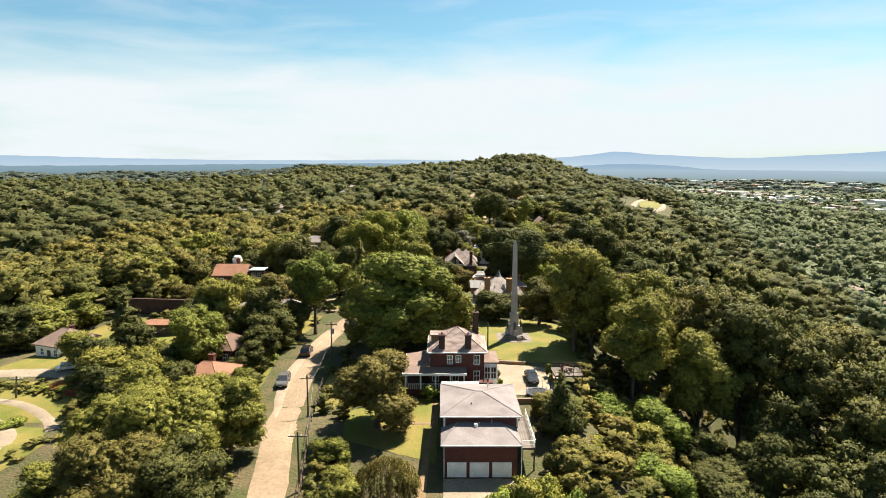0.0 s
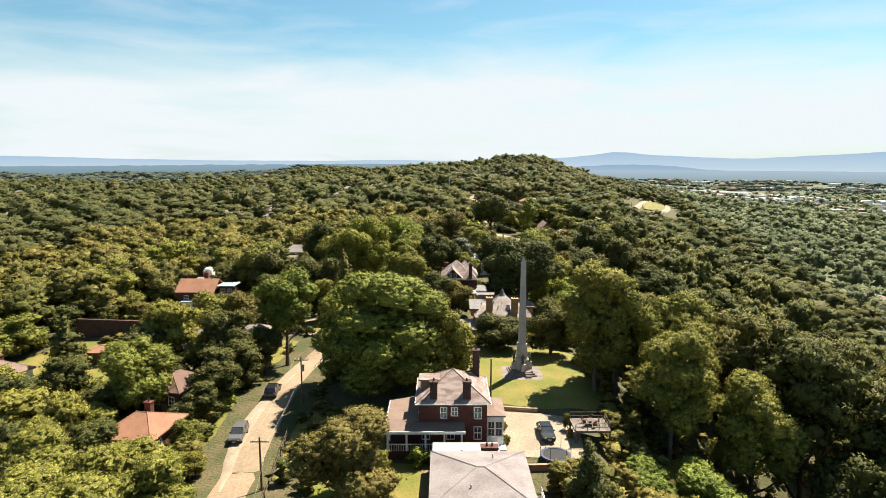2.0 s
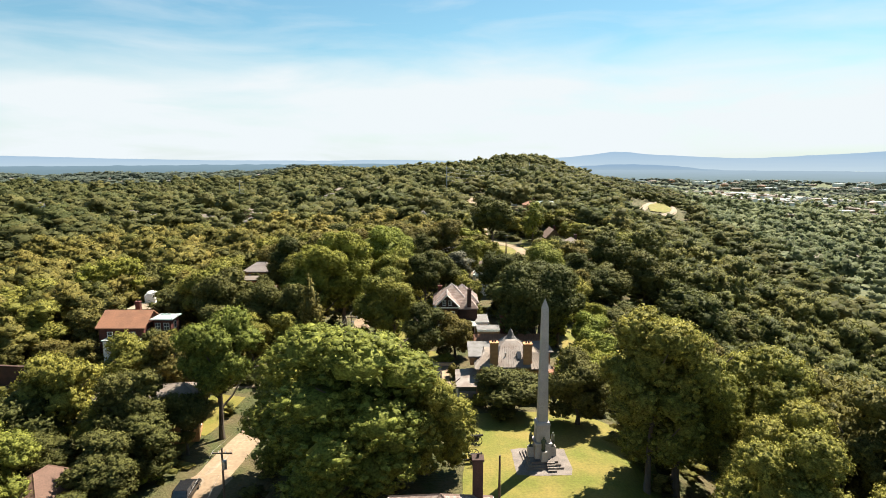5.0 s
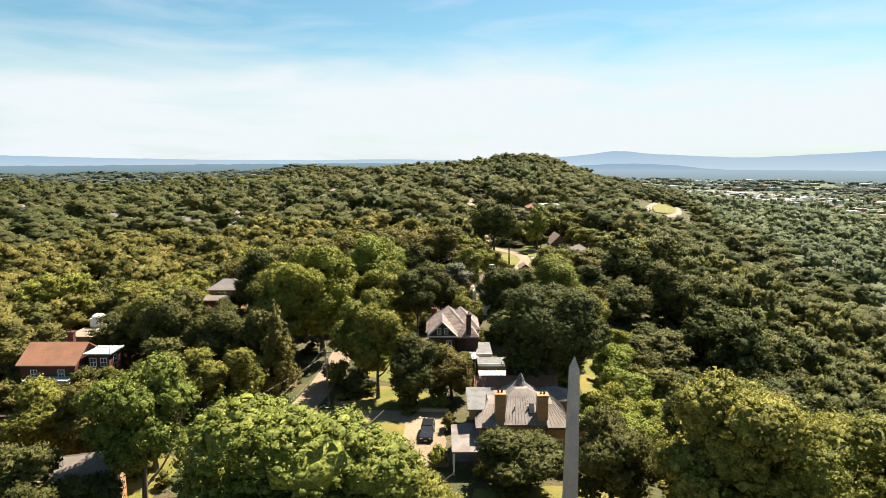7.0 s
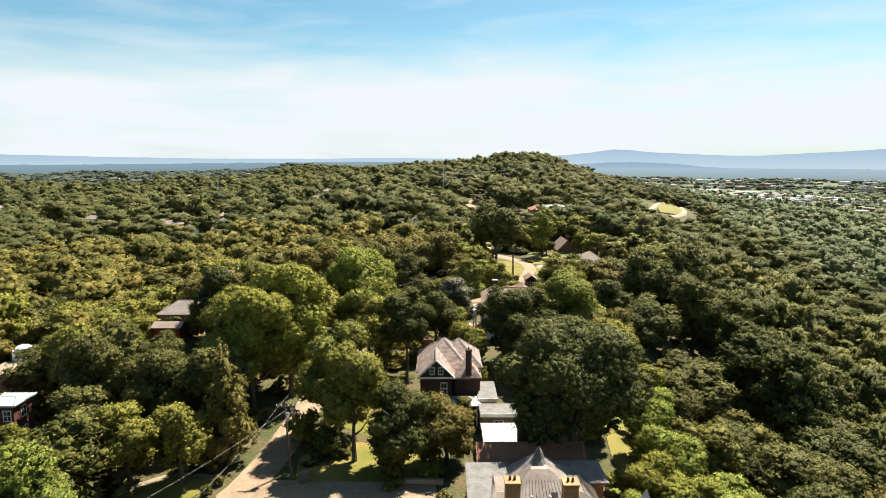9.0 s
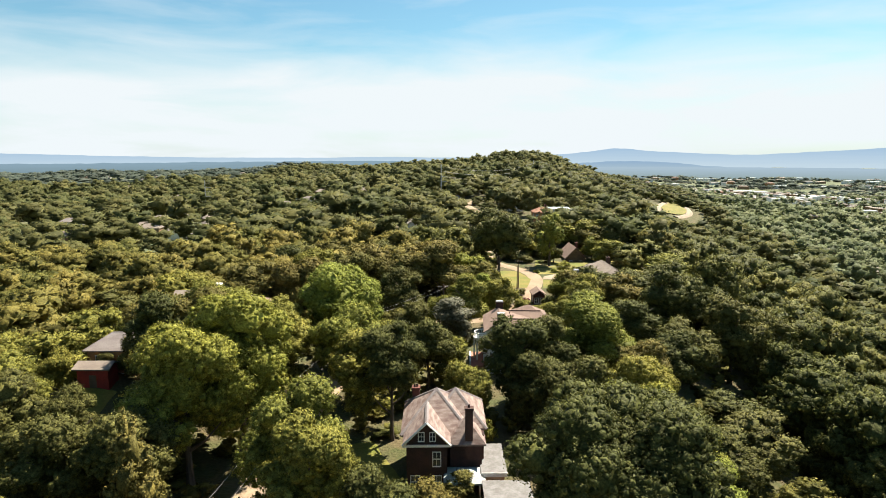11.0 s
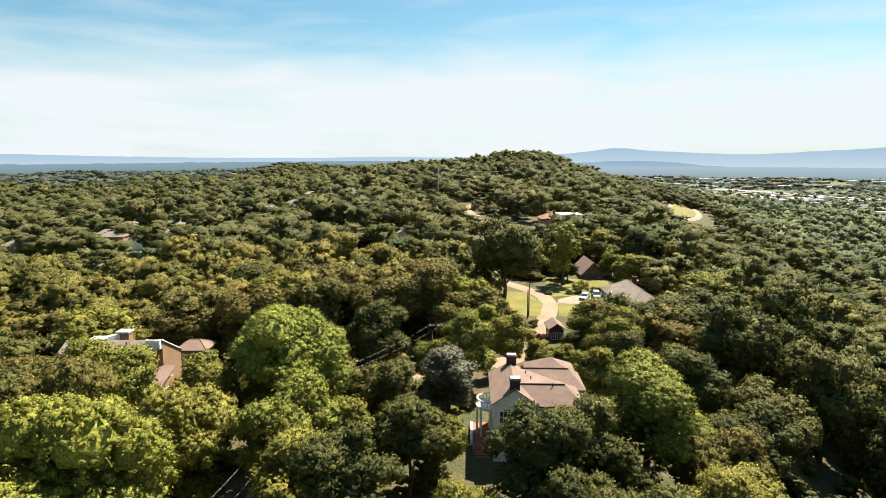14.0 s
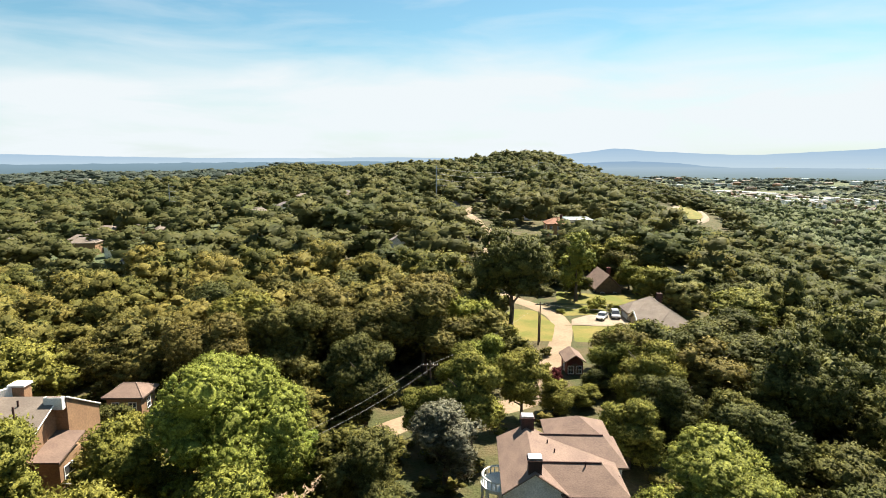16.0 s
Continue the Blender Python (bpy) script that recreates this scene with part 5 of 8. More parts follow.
# ---- two-storey brick house ----
def brick_house():
    h = house("brick_house", 2.3, 99.5, "two-storey dark brick house with a mottled slate hipped roof", z=-1.0)
    e = (-2.1, 6.7, 95.4, 104.0)
    wpart("wall", box(bmesh.new(), *e, -1.8, 5.15), M_BRICK, h)
    wpart("roof", hip_roof(bmesh.new(), *e, 5.35, 3.0, ridge=0.0), M_ROOF_SLATE, h)
    cap_lines(h, hip_lines(*e, 5.35, 3.0), M_ROOF_BROWN, 0.07)
    gutter(h, -2.58, 7.2, 94.95, 5.35)
    for x in (7.15, -2.6):
        wpart("gutter", box(bmesh.new(), x, x + 0.08, 94.95, 104.4, 5.2, 5.34), M_WHITE, h)
    chimney(h, -0.65, 0.3, 95.5, 96.5, 5.0, 8.1, M_BRICK_DARK, 1)
    chimney(h, 3.6, 4.6, 95.5, 96.5, 5.0, 8.1, M_BRICK_DARK, 1)
    chimney(h, 5.2, 6.1, 102.6, 103.5, 5.0, 10.0, M_BRICK_DARK, 1)
    # dormer on the side slope
    wpart("dormer_wall", box(bmesh.new(), -1.9, 0.4, 98.4, 100.4, 5.6, 7.15), M_TAN, h)
    wpart("dormer_roof", box(bmesh.new(), -2.2, 0.6, 98.15, 100.65, 7.15, 7.35), M_ROOF_SLATE, h)
    window(h, "W", -1.9, 99.4, 5.95, 1.0, 0.9)
    window(h, "S", 95.4, 1.1, 3.3, 0.75, 1.35)
    window(h, "S", 95.4, 2.5, 3.6, 0.75, 1.0)
    window(h, "S", 95.4, 5.5, 3.2, 0.85, 1.45)
    window(h, "S", 95.4, 5.5, 0.4, 0.85, 1.6)
    window(h, "S", 95.4, -1.2, 0.4, 0.9, 1.6)
    window(h, "S", 95.4, 2.0, 0.4, 0.9, 1.6)
    for y in (97.5, 102):
        for z in (0.4, 3.2):
            window(h, "W", -2.1, y, z, 0.9, 1.5)
        window(h, "E", 6.7, y, 3.2, 0.9, 1.4)
    # sunroom
    wpart("sunroom_wall", box(bmesh.new(), 6.7, 8.9, 95.9, 101.5, -1.8, 3.2), M_WHITE, h)
    wpart("sunroom_roof", hip_roof(bmesh.new(), 6.7, 8.9, 95.9, 101.5, 3.4, 0.35, over=0.25, ridge=3, axis="y"), M_ROOF_BROWN, h)
    for x in (7.3, 8.3):
        window(h, "S", 95.9, x, 0.6, 0.75, 1.9)
    for y in (97, 98.6, 100.2):
        window(h, "E", 8.9, y, 0.6, 1.1, 1.9)
    # porch with posts along the front and round the side
    wpart("porch_floor", box(bmesh.new(), -6.0, 3.5, 93.6, 95.4, -1.7, -0.35), M_BRICK, h)
    wpart("porch_floor", box(bmesh.new(), -6.0, -2.1, 95.4, 103, -1.7, -0.35), M_BRICK, h)
    bm = slab(bmesh.new(), [(-6.4, 93.3, 2.35), (3.8, 93.3, 2.35), (3.8, 95.4, 2.75), (-6.4, 95.4, 2.75)], 0.25)
    wpart("porch_roof", bm, M_ROOF_BROWN, h)
    bm = slab(bmesh.new(), [(-6.4, 95.4, 2.35), (-2.1, 95.4, 3.1), (-2.1, 103.4, 3.1), (-6.4, 103.4, 2.35)], 0.25)
    wpart("porch_roof", bm, M_ROOF_BROWN, h)
    wpart("fascia", box(bmesh.new(), -6.45, 3.85, 93.2, 93.3, 2.02, 2.36), M_WHITE, h)
    wpart("fascia", box(bmesh.new(), -6.5, -6.4, 93.3, 103.4, 2.02, 2.36), M_WHITE, h)
    for x in (-6.0, -3.6, -1.2, 1.2, 3.4):
        wpart("porch_post", box(bmesh.new(), x - 0.12, x + 0.12, 93.45, 93.69, -0.35, 2.1), M_WHITE, h)
    for y in (96.5, 99.5, 102.5):
        wpart("porch_post", box(bmesh.new(), -6.15, -5.91, y - 0.12, y + 0.12, -0.35, 2.1), M_WHITE, h)
    for a in np.arange(-5.8, 3.4, 0.3):
        wpart("baluster", box(bmesh.new(), a - 0.03, a + 0.03, 93.53, 93.59, -0.35, 0.5), M_WHITE, h)
    wpart("porch_rail", box(bmesh.new(), -6, 3.4, 93.5, 93.62, 0.5, 0.58), M_WHITE, h)
    wpart("steps", box(bmesh.new(), 7.3, 9.2, 94.6, 95.9, -1.5, -0.7), M_WHITE, h)


brick_house()


# ---- obelisk monument ----
def frustum(bm, x, y, z0, z1, a0, a1):
    v = [bm.verts.new((x + sx * a / 2, y + sy * a / 2, z)) for z, a in ((z0, a0), (z1, a1)) for sx, sy in ((-1, -1), (1, -1), (1, 1), (-1, 1))]
    for i in range(4):
        bm.faces.new((v[i], v[(i + 1) % 4], v[4 + (i + 1) % 4], v[4 + i]))
    bm.faces.new(v[3::-1])
    bm.faces.new(v[4:])
    return bm


def monument(x, y):
    z = gz(x, y)
    h = thing("obelisk_monument", pose(x, y, z, 0, 0, 4), "tall grey granite obelisk on a stepped plinth in a lawn", "monument")
    bm = bmesh.new()
    for k in range(3):
        frustum(bm, x, y, z - 0.3 + 0.25 * k, z + 0.2 + 0.25 * k, 4.5 - 0.6 * k, 4.5 - 0.6 * k)
    wpart("step", bm, M_STEP, h)
    wpart("plinth", frustum(bmesh.new(), x, y, z + 0.7, z + 2.4, 2.0, 1.85), M_GRANITE, h)
    wpart("plinth_cornice", frustum(bmesh.new(), x, y, z + 2.4, z + 2.65, 2.1, 2.15), M_GRANITE, h)
    wpart("die", frustum(bmesh.new(), x, y, z + 2.65, z + 4.9, 1.62, 1.55), M_GRANITE, h)
    wpart("die_cornice", frustum(bmesh.new(), x, y, z + 4.9, z + 5.2, 1.75, 1.5), M_GRANITE, h)
    n = 7
    za, zb = z + 5.2, z + 19.2
    for k in range(n):
        f0, f1 = k / n, (k + 1) / n
        wpart("shaft_block", frustum(bmesh.new(), x, y, za + (zb - za) * f0 + (0.012 if k else 0), za + (zb - za) * f1, 1.16 - 0.44 * f0, 1.16 - 0.44 * f1), M_GRANITE, h)
    wpart("pyramidion", frustum(bmesh.new(), x, y, zb, z + 20.3, 0.72, 0.03), M_GRANITE, h)
    for sx, sy in ((-1, 0), (1, 0), (0, -1), (0, 1)):
        px, py = x + 1.35 * sx, y + 1.35 * sy
        wpart("statue_pedestal", frustum(bmesh.new(), px, py, z + 0.7, z + 1.9, 0.8, 0.68), M_GRANITE, h)
        statue(px, py, z + 1.9, math.degrees(math.atan2(sy, sx)))
    # flight of steps to the front
    for k in range(4):
        wpart("stair", box(bmesh.new(), x + 0.2, x + 1.2, y - 2.9 + 0.3 * k, y - 2.5 + 0.3 * k, z - 0.2, z + 0.18 + 0.17 * k), M_STEP, h)


def statue(x, y, z, turn):
    bm = bmesh.new()
    box(bm, -0.22, 0.22, -0.22, 0.22, 0, 0.12)
    for s in (-0.1, 0.1):
        tube(bm, (0.02, s, 0.1), (0, s * 0.9, 0.85), 0.10, 0.11, 7)
    tube(bm, (0, 0, 0.6), (0, 0, 0.95), 0.26, 0.19, 9)
    tube(bm, (0, 0, 0.9), (0, 0, 1.42), 0.19, 0.23, 9)
    tube(bm, (0, 0, 1.42), (0, 0, 1.55), 0.2, 0.07, 8)
    bmesh.ops.create_uvsphere(bm, u_segments=9, v_segments=6, radius=0.13, matrix=Matrix.Translation((0, 0, 1.65)))
    for s in (-0.26, 0.26):
        tube(bm, (0, s, 1.4), (0.14, s * 1.05, 1.0), 0.07, 0.06, 6)
    ob = part("statue", bm, M_BRONZE, None)
    ob.matrix_world = pose(x, y, z, 0, 0, turn)
    tagged(ob, "dark bronze statue standing on the monument's plinth", "statue", "monument statues")


monument(14.6, 121.8)


def cannon(x, y, turn):
    z = gz(x, y) + 0.05
    h = thing("cannon", pose(x, y, z, 0, 0, turn), "old black iron cannon on a wheeled carriage in the grass", "cannon", "cannons on the monument lawn")
    part("barrel", tube(tube(bmesh.new(), (-0.75, 0, 0.95), (0.9, 0, 1.08), 0.19, 0.13, 10), (0.84, 0, 1.075), (0.92, 0, 1.08), 0.17, 0.17, 10), M_IRON, h)
    part("trail", box(bmesh.new(), -2.1, 0.2, -0.12, 0.12, 0.25, 0.5, 0.03), M_IRON, h)
    part("cheek", box(bmesh.new(), -0.6, 0.35, -0.24, 0.24, 0.45, 0.85, 0.03), M_IRON, h)
    part("axle", tube(bmesh.new(), (0, -0.85, 0.68), (0, 0.85, 0.68), 0.06, 0.06, 7), M_IRON, h)
    for s in (-0.8, 0.8):
        bm = bmesh.new()
        for k in range(14):
            a, b = 2 * math.pi * k / 14, 2 * math.pi * (k + 1) / 14
            tube(bm, (0.66 * math.cos(a), s, 0.68 + 0.66 * math.sin(a)), (0.66 * math.cos(b), s, 0.68 + 0.66 * math.sin(b)), 0.05, 0.05, 5)
        for k in range(7):
            a = 2 * math.pi * k / 7
            tube(bm, (0, s, 0.68), (0.64 * math.cos(a), s, 0.68 + 0.64 * math.sin(a)), 0.035, 0.03, 5)
        part("wheel", bm, M_IRON, h, "spoked iron wheel")


cannon(6.9, 126.8, 5)
cannon(6.4, 121.3, 8)


# ---- stone and tile house behind the monument ----
def tile_house():
    h = house("tile_roof_house", 13.3, 148, "stone house with metal and tile hipped roofs and tan brick chimneys", z=-1.9)
    wpart("wall", box(bmesh.new(), 8.2, 18.8, 144.6, 154, -2.8, 3.7), M_BRICK_TAN, h)
    # centre bay: a steep standing-seam hip between the chimneys
    bm = bmesh.new()
    v = [bm.verts.new(p) for p in ((11.1, 143.6, 3.9), (16.5, 143.6, 3.9), (15.6, 147.0, 6.3), (14.6, 147.9, 6.95), (12.8, 147.9, 6.95), (11.9, 147.0, 6.3), (13.8, 150.5, 7.4), (18.2, 152, 4.2), (9.4, 152, 4.2), (11.1, 143.6, 3.7), (16.5, 143.6, 3.7))]
    for f in ((0, 1, 2, 3, 4, 5), (4, 3, 6), (1, 7, 2), (2, 7, 6), (2, 6, 3), (8, 0, 5), (8, 5, 6), (6, 5, 4), (7, 8, 6), (9, 10, 1, 0)):
        bm.faces.new([v[i] for i in f])
    wpart("bay_roof", bm, M_ROOF_METAL, h, "streaked grey standing-seam metal roof")
    for k in range(13):
        f = (k + 0.5) / 13
        a, b = Vector((11.1 + 5.4 * f, 143.6, 3.92)), Vector((11.9 + 3.7 * f, 147.0, 6.32))
        wpart("seam", tube(bmesh.new(), a, b, 0.025, 0.025, 4), M_ROOF_METAL, h)
    bm = bmesh.new()
    for (r0, z0), (r1, z1) in zip(((1.5, 6.5), (1.0, 6.9), (0.55, 7.5), (0.36, 8.1)), ((1.0, 6.9), (0.55, 7.5), (0.36, 8.1), (0.08, 8.6))):
        tube(bm, (13.8, 149.2, z0), (13.8, 149.2, z1), r0, r1, 10, False)
    wpart("turret_roof", bm, M_LEAD, h, "blue-grey lead turret roof")
    wpart("bay_wall", box(bmesh.new(), 11.3, 15.9, 143.9, 144.6, -2.8, 3.5), M_BRICK_TAN, h)
    for x in (12.4, 13.6, 14.8):
        window(h, "S", 143.9, x, 0.4, 0.9, 1.6)
    for x, z in ((12.6, 5.3), (14.3, 5.3)):
        wpart("vent_pipe", tube(bmesh.new(), (x, 145.4, z - 0.3), (x, 145.4, z + 0.35), 0.1, 0.1, 8), M_GALV, h)
    wpart("skylight", slab(bmesh.new(), [(14.45, 144.75, 4.95), (15.05, 144.75, 4.95), (15.05, 145.7, 5.83), (14.45, 145.7, 5.83)], 0.12), M_GLASS, h)
    chimney(h, 10.05, 11.3, 144.0, 145.2, -2.0, 7.8, M_BRICK_TAN, 2)
    chimney(h, 15.3, 16.6, 144.0, 145.2, -2.0, 7.6, M_BRICK_TAN, 2)
    chimney(h, 12.9, 14.4, 157.4, 158.6, -2.0, 8.6, M_BRICK, 2)
    # low hips on either side, with rows of tiles
    for x0, x1, s in ((7.6, 10.4, -1), (16.4, 19.5, 1)):
        bm = bmesh.new()
        eave, top = 3.9, 5.4
        inner = x1 if s < 0 else x0
        outer = x0 if s < 0 else x1
        pts = [(outer, 142.8, eave), (inner, 142.8, eave), (inner, 146.5, top), (outer - s * 1.8, 146.5, top), (outer, 152.5, eave), (inner, 152.5, top), (outer - s * 1.8, 150, top)]
        vv = [bm.verts.new(p) for p in pts]
        for f in ((0, 1, 2, 3), (4, 0, 3, 6), (4, 6, 5), (3, 2, 5, 6)):
            bm.faces.new([vv[i] for i in f])
        wpart("wing_roof", bm, M_ROOF_TAUPE, h)
        wpart("wing_wall", box(bmesh.new(), min(outer - s * 0.5, inner), max(outer - s * 0.5, inner), 143.4, 152, -2.8, 3.35), M_BRICK_TAN, h)
        for k in range(16):
            f = k / 16
            a = Vector((outer + s * 0.02, 142.8 + 8.5 * f, eave + 0.04))
            b = Vector((outer - s * 1.8, 146.5 + 3.4 * f, top + 0.04))
            wpart("roll_tile", tube(bmesh.new(), a, b, 0.04, 0.04, 5), M_ROOF_METAL, h)
        for k in range(6):
            f = k / 6
            a = Vector((outer + (inner - outer) * f, 142.8, eave + 0.04))
            b = Vector((outer - s * 1.8 + (inner - outer + s * 1.8) * f, 146.5, top + 0.04))
            wpart("seam", tube(bmesh.new(), a, b, 0.03, 0.03, 4), M_ROOF_METAL, h)
        window(h, "S", 143.4, (x0 + x1) / 2, 0.5, 0.8, 1.5)
    window(h, "E", 19.5, 146, 0.6, 1.2, 1.5)
    window(h, "E", 19.5, 149, 0.6, 1.2, 1.5)
    # rear range in red tile
    wpart("rear_wall", box(bmesh.new(), 8.5, 19.5, 154, 159, -2.8, 3.5), M_BRICK, h)
    wpart("rear_roof", gable_roof(bmesh.new(), 8.5, 19.5, 153.6, 159, 3.7, 1.9, axis="x"), M_ROOF_RED, h, "red clay tile roof")
    for k in range(26):
        x = 8.3 + 0.45 * k
        wpart("roll_tile", tube(bmesh.new(), (x, 153.15, 3.76), (x, 156.3, 5.62), 0.07, 0.07, 5), M_ROOF_RED, h)
    # grey hipped wing at the back corner and a red lean-to beside it
    wpart("corner_wing_wall", box(bmesh.new(), 18.8, 20.6, 150.2, 153.9, -2.8, 4.2), M_BRICK_TAN, h)
    wpart("corner_wing_roof", hip_roof(bmesh.new(), 16.4, 20.6, 150.2, 153.9, 4.4, 1.2, ridge=1.2), M_ROOF_GREY, h, "grey tiled hip roof")
    wpart("lean_to_roof", slab(bmesh.new(), [(19.9, 146.8, 1.9), (22.0, 146.8, 1.5), (22.0, 150.4, 1.5), (19.9, 150.4, 1.9)], 0.16), M_ROOF_RED, h, "red tiled lean-to roof")
    wpart("lean_to_wall", box(bmesh.new(), 19.9, 21.7, 147.0, 150.2, -2.8, 1.4), M_BRICK_TAN, h)
    # porch to the side
    wpart("porch_roof", slab(bmesh.new(), [(4.6, 140.6, 1.9), (8.2, 140.6, 1.9), (8.2, 147.5, 2.5), (4.6, 147.5, 2.2)], 0.22), M_ROOF_METAL, h)
    for y in (141, 144, 147):
        wpart("porch_post", box(bmesh.new(), 4.75, 4.97, y - 0.1, y + 0.1, -2.2, 1.9), M_WHITE, h)
    wpart("porch_floor", box(bmesh.new(), 4.7, 8.2, 140.8, 147.5, -2.4, -1.5), M_STONE, h)
    wpart("side_wing", box(bmesh.new(), 7.0, 10.5, 146.5, 152, 3.3, 4.8), M_BRICK_TAN, h)
    wpart("side_wing_roof", slab(bmesh.new(), [(6.7, 146.0, 4.9), (10.8, 146.0, 4.9), (10.8, 151.6, 5.7), (6.7, 151.6, 5.7)], 0.2), M_LEAD, h)


tile_house()


def flat_garage(x0, x1, y0, y1, z, wall, label, roof=None):
    h = house("flat_roof_garage", (x0 + x1) / 2, (y0 + y1) / 2, label, category="garage")
    wpart("wall", box(bmesh.new(), x0, x1, y0, y1, gz((x0 + x1) / 2, (y0 + y1) / 2) - 1, z - 0.2), wall, h)
    wpart("roof", box(bmesh.new(), x0 - 0.3, x1 + 0.3, y0 - 0.3, y1 + 0.3, z - 0.2, z), roof or M_ROOF_WHITE, h)
    wpart("parapet", box(bmesh.new(), x0 - 0.3, x1 + 0.3, y0 - 0.36, y0 - 0.3, z - 0.35, z + 0.12), M_WHITE, h)
    window(h, "S", y0, (x0 + x1) / 2, z - 2.2, 1.2, 1.2)


flat_garage(9.9, 14.2, 165.2, 170.8, 1.0, M_CREAM, "low garage with a bright white flat roof")
flat_garage(9.9, 14.4, 172.2, 175.4, 1.8, M_TAN, "low tan outbuilding with a grey flat roof", M_LEAD)
flat_garage(9.9, 12.2, 177, 183.5, 2.0, M_CREAM, "narrow flat-roofed wing beside the gabled house", M_LEAD)


# ---- gabled brick house ----
def gabled_house():
    h = house("gabled_house", 5.6, 184, "dark brick house with steep mottled roofs and a front gable", z=-1.6)
    e = (1.2, 10.1, 180.0, 188.6)
    wpart("wall", box(bmesh.new(), *e, -2.6, 5.0), M_BRICK_DARK, h)
    for e2, rise in (((1.0, 8.4, 180.0, 188.6), 3.7), ((3.9, 10.1, 181.6, 189.2), 3.3)):
        wpart("roof", hip_roof(bmesh.new(), *e2, 5.2, rise), M_ROOF_SLATE, h)
        cap_lines(h, hip_lines(*e2, 5.2, rise), M_ROOF_PALE, 0.14)
    wpart("gable_wall", gable_wall(bmesh.new(), 1.35, 5.85, 177.4, 180.0, -2.6, 5.1, 2.35), M_BRICK_DARK, h)
    wpart("gable_roof", gable_roof(bmesh.new(), 1.35, 5.85, 177.3, 183.0, 5.3, 2.55, over=0.4), M_ROOF_SLATE, h)
    for s in (-1, 1):
        a, b = Vector((3.6 + s * 2.68, 176.88, 5.22)), Vector((3.6, 176.88, 7.85))
        wpart("barge_board", tube(bmesh.new(), a, b, 0.13, 0.13, 4), M_WHITE, h)
    cap_lines(h, [((3.6, 176.9, 7.87), (3.6, 182.6, 7.87))], M_ROOF_PALE, 0.14)
    wpart("fascia", box(bmesh.new(), 0.9, 6.3, 176.95, 177.1, 5.0, 5.25), M_WHITE, h)
    for x in (3.0, 4.25):
        window(h, "S", 177.4, x, 5.55, 0.55, 0.95)
    window(h, "S", 177.4, 4.7, 2.6, 0.8, 1.6)
    window(h, "S", 177.4, 2.3, 0.0, 0.9, 1.4)
    window(h, "S", 177.4, 4.7, 0.0, 0.9, 1.4)
    window(h, "E", 10.1, 184, 2.4, 0.9, 1.5)
    wpart("side_gable", hip_roof(bmesh.new(), 6.2, 9.8, 178.8, 182, 4.6, 2.4, ridge=0), M_ROOF_SLATE, h)
    wpart("side_bay", box(bmesh.new(), 6.2, 9.8, 178.8, 180, -2.6, 4.45), M_BRICK_DARK, h)
    chimney(h, 7.9, 8.75, 178.6, 179.3, 3.0, 8.8, M_BRICK_DARK, 1)
    chimney(h, 1.6, 2.5, 187.8, 188.7, 3.0, 7.6, M_BRICK, 2)
    wpart("porch_roof", hip_roof(bmesh.new(), 5.9, 9.6, 175.8, 178.6, 1.6, 0.7, ridge=1.5), M_ROOF_WHITE, h)
    for x in (6.1, 9.4):
        wpart("porch_post", box(bmesh.new(), x - 0.1, x + 0.1, 175.95, 176.15, -1.9, 1.45), M_WHITE, h)


gabled_house()


# ---- white house with brown roofs ----
def roof_plane(bm, pts, thick=0.18):
    slab(bm, pts, thick)
    bmesh.ops.recalc_face_normals(bm, faces=bm.faces)
    return bm


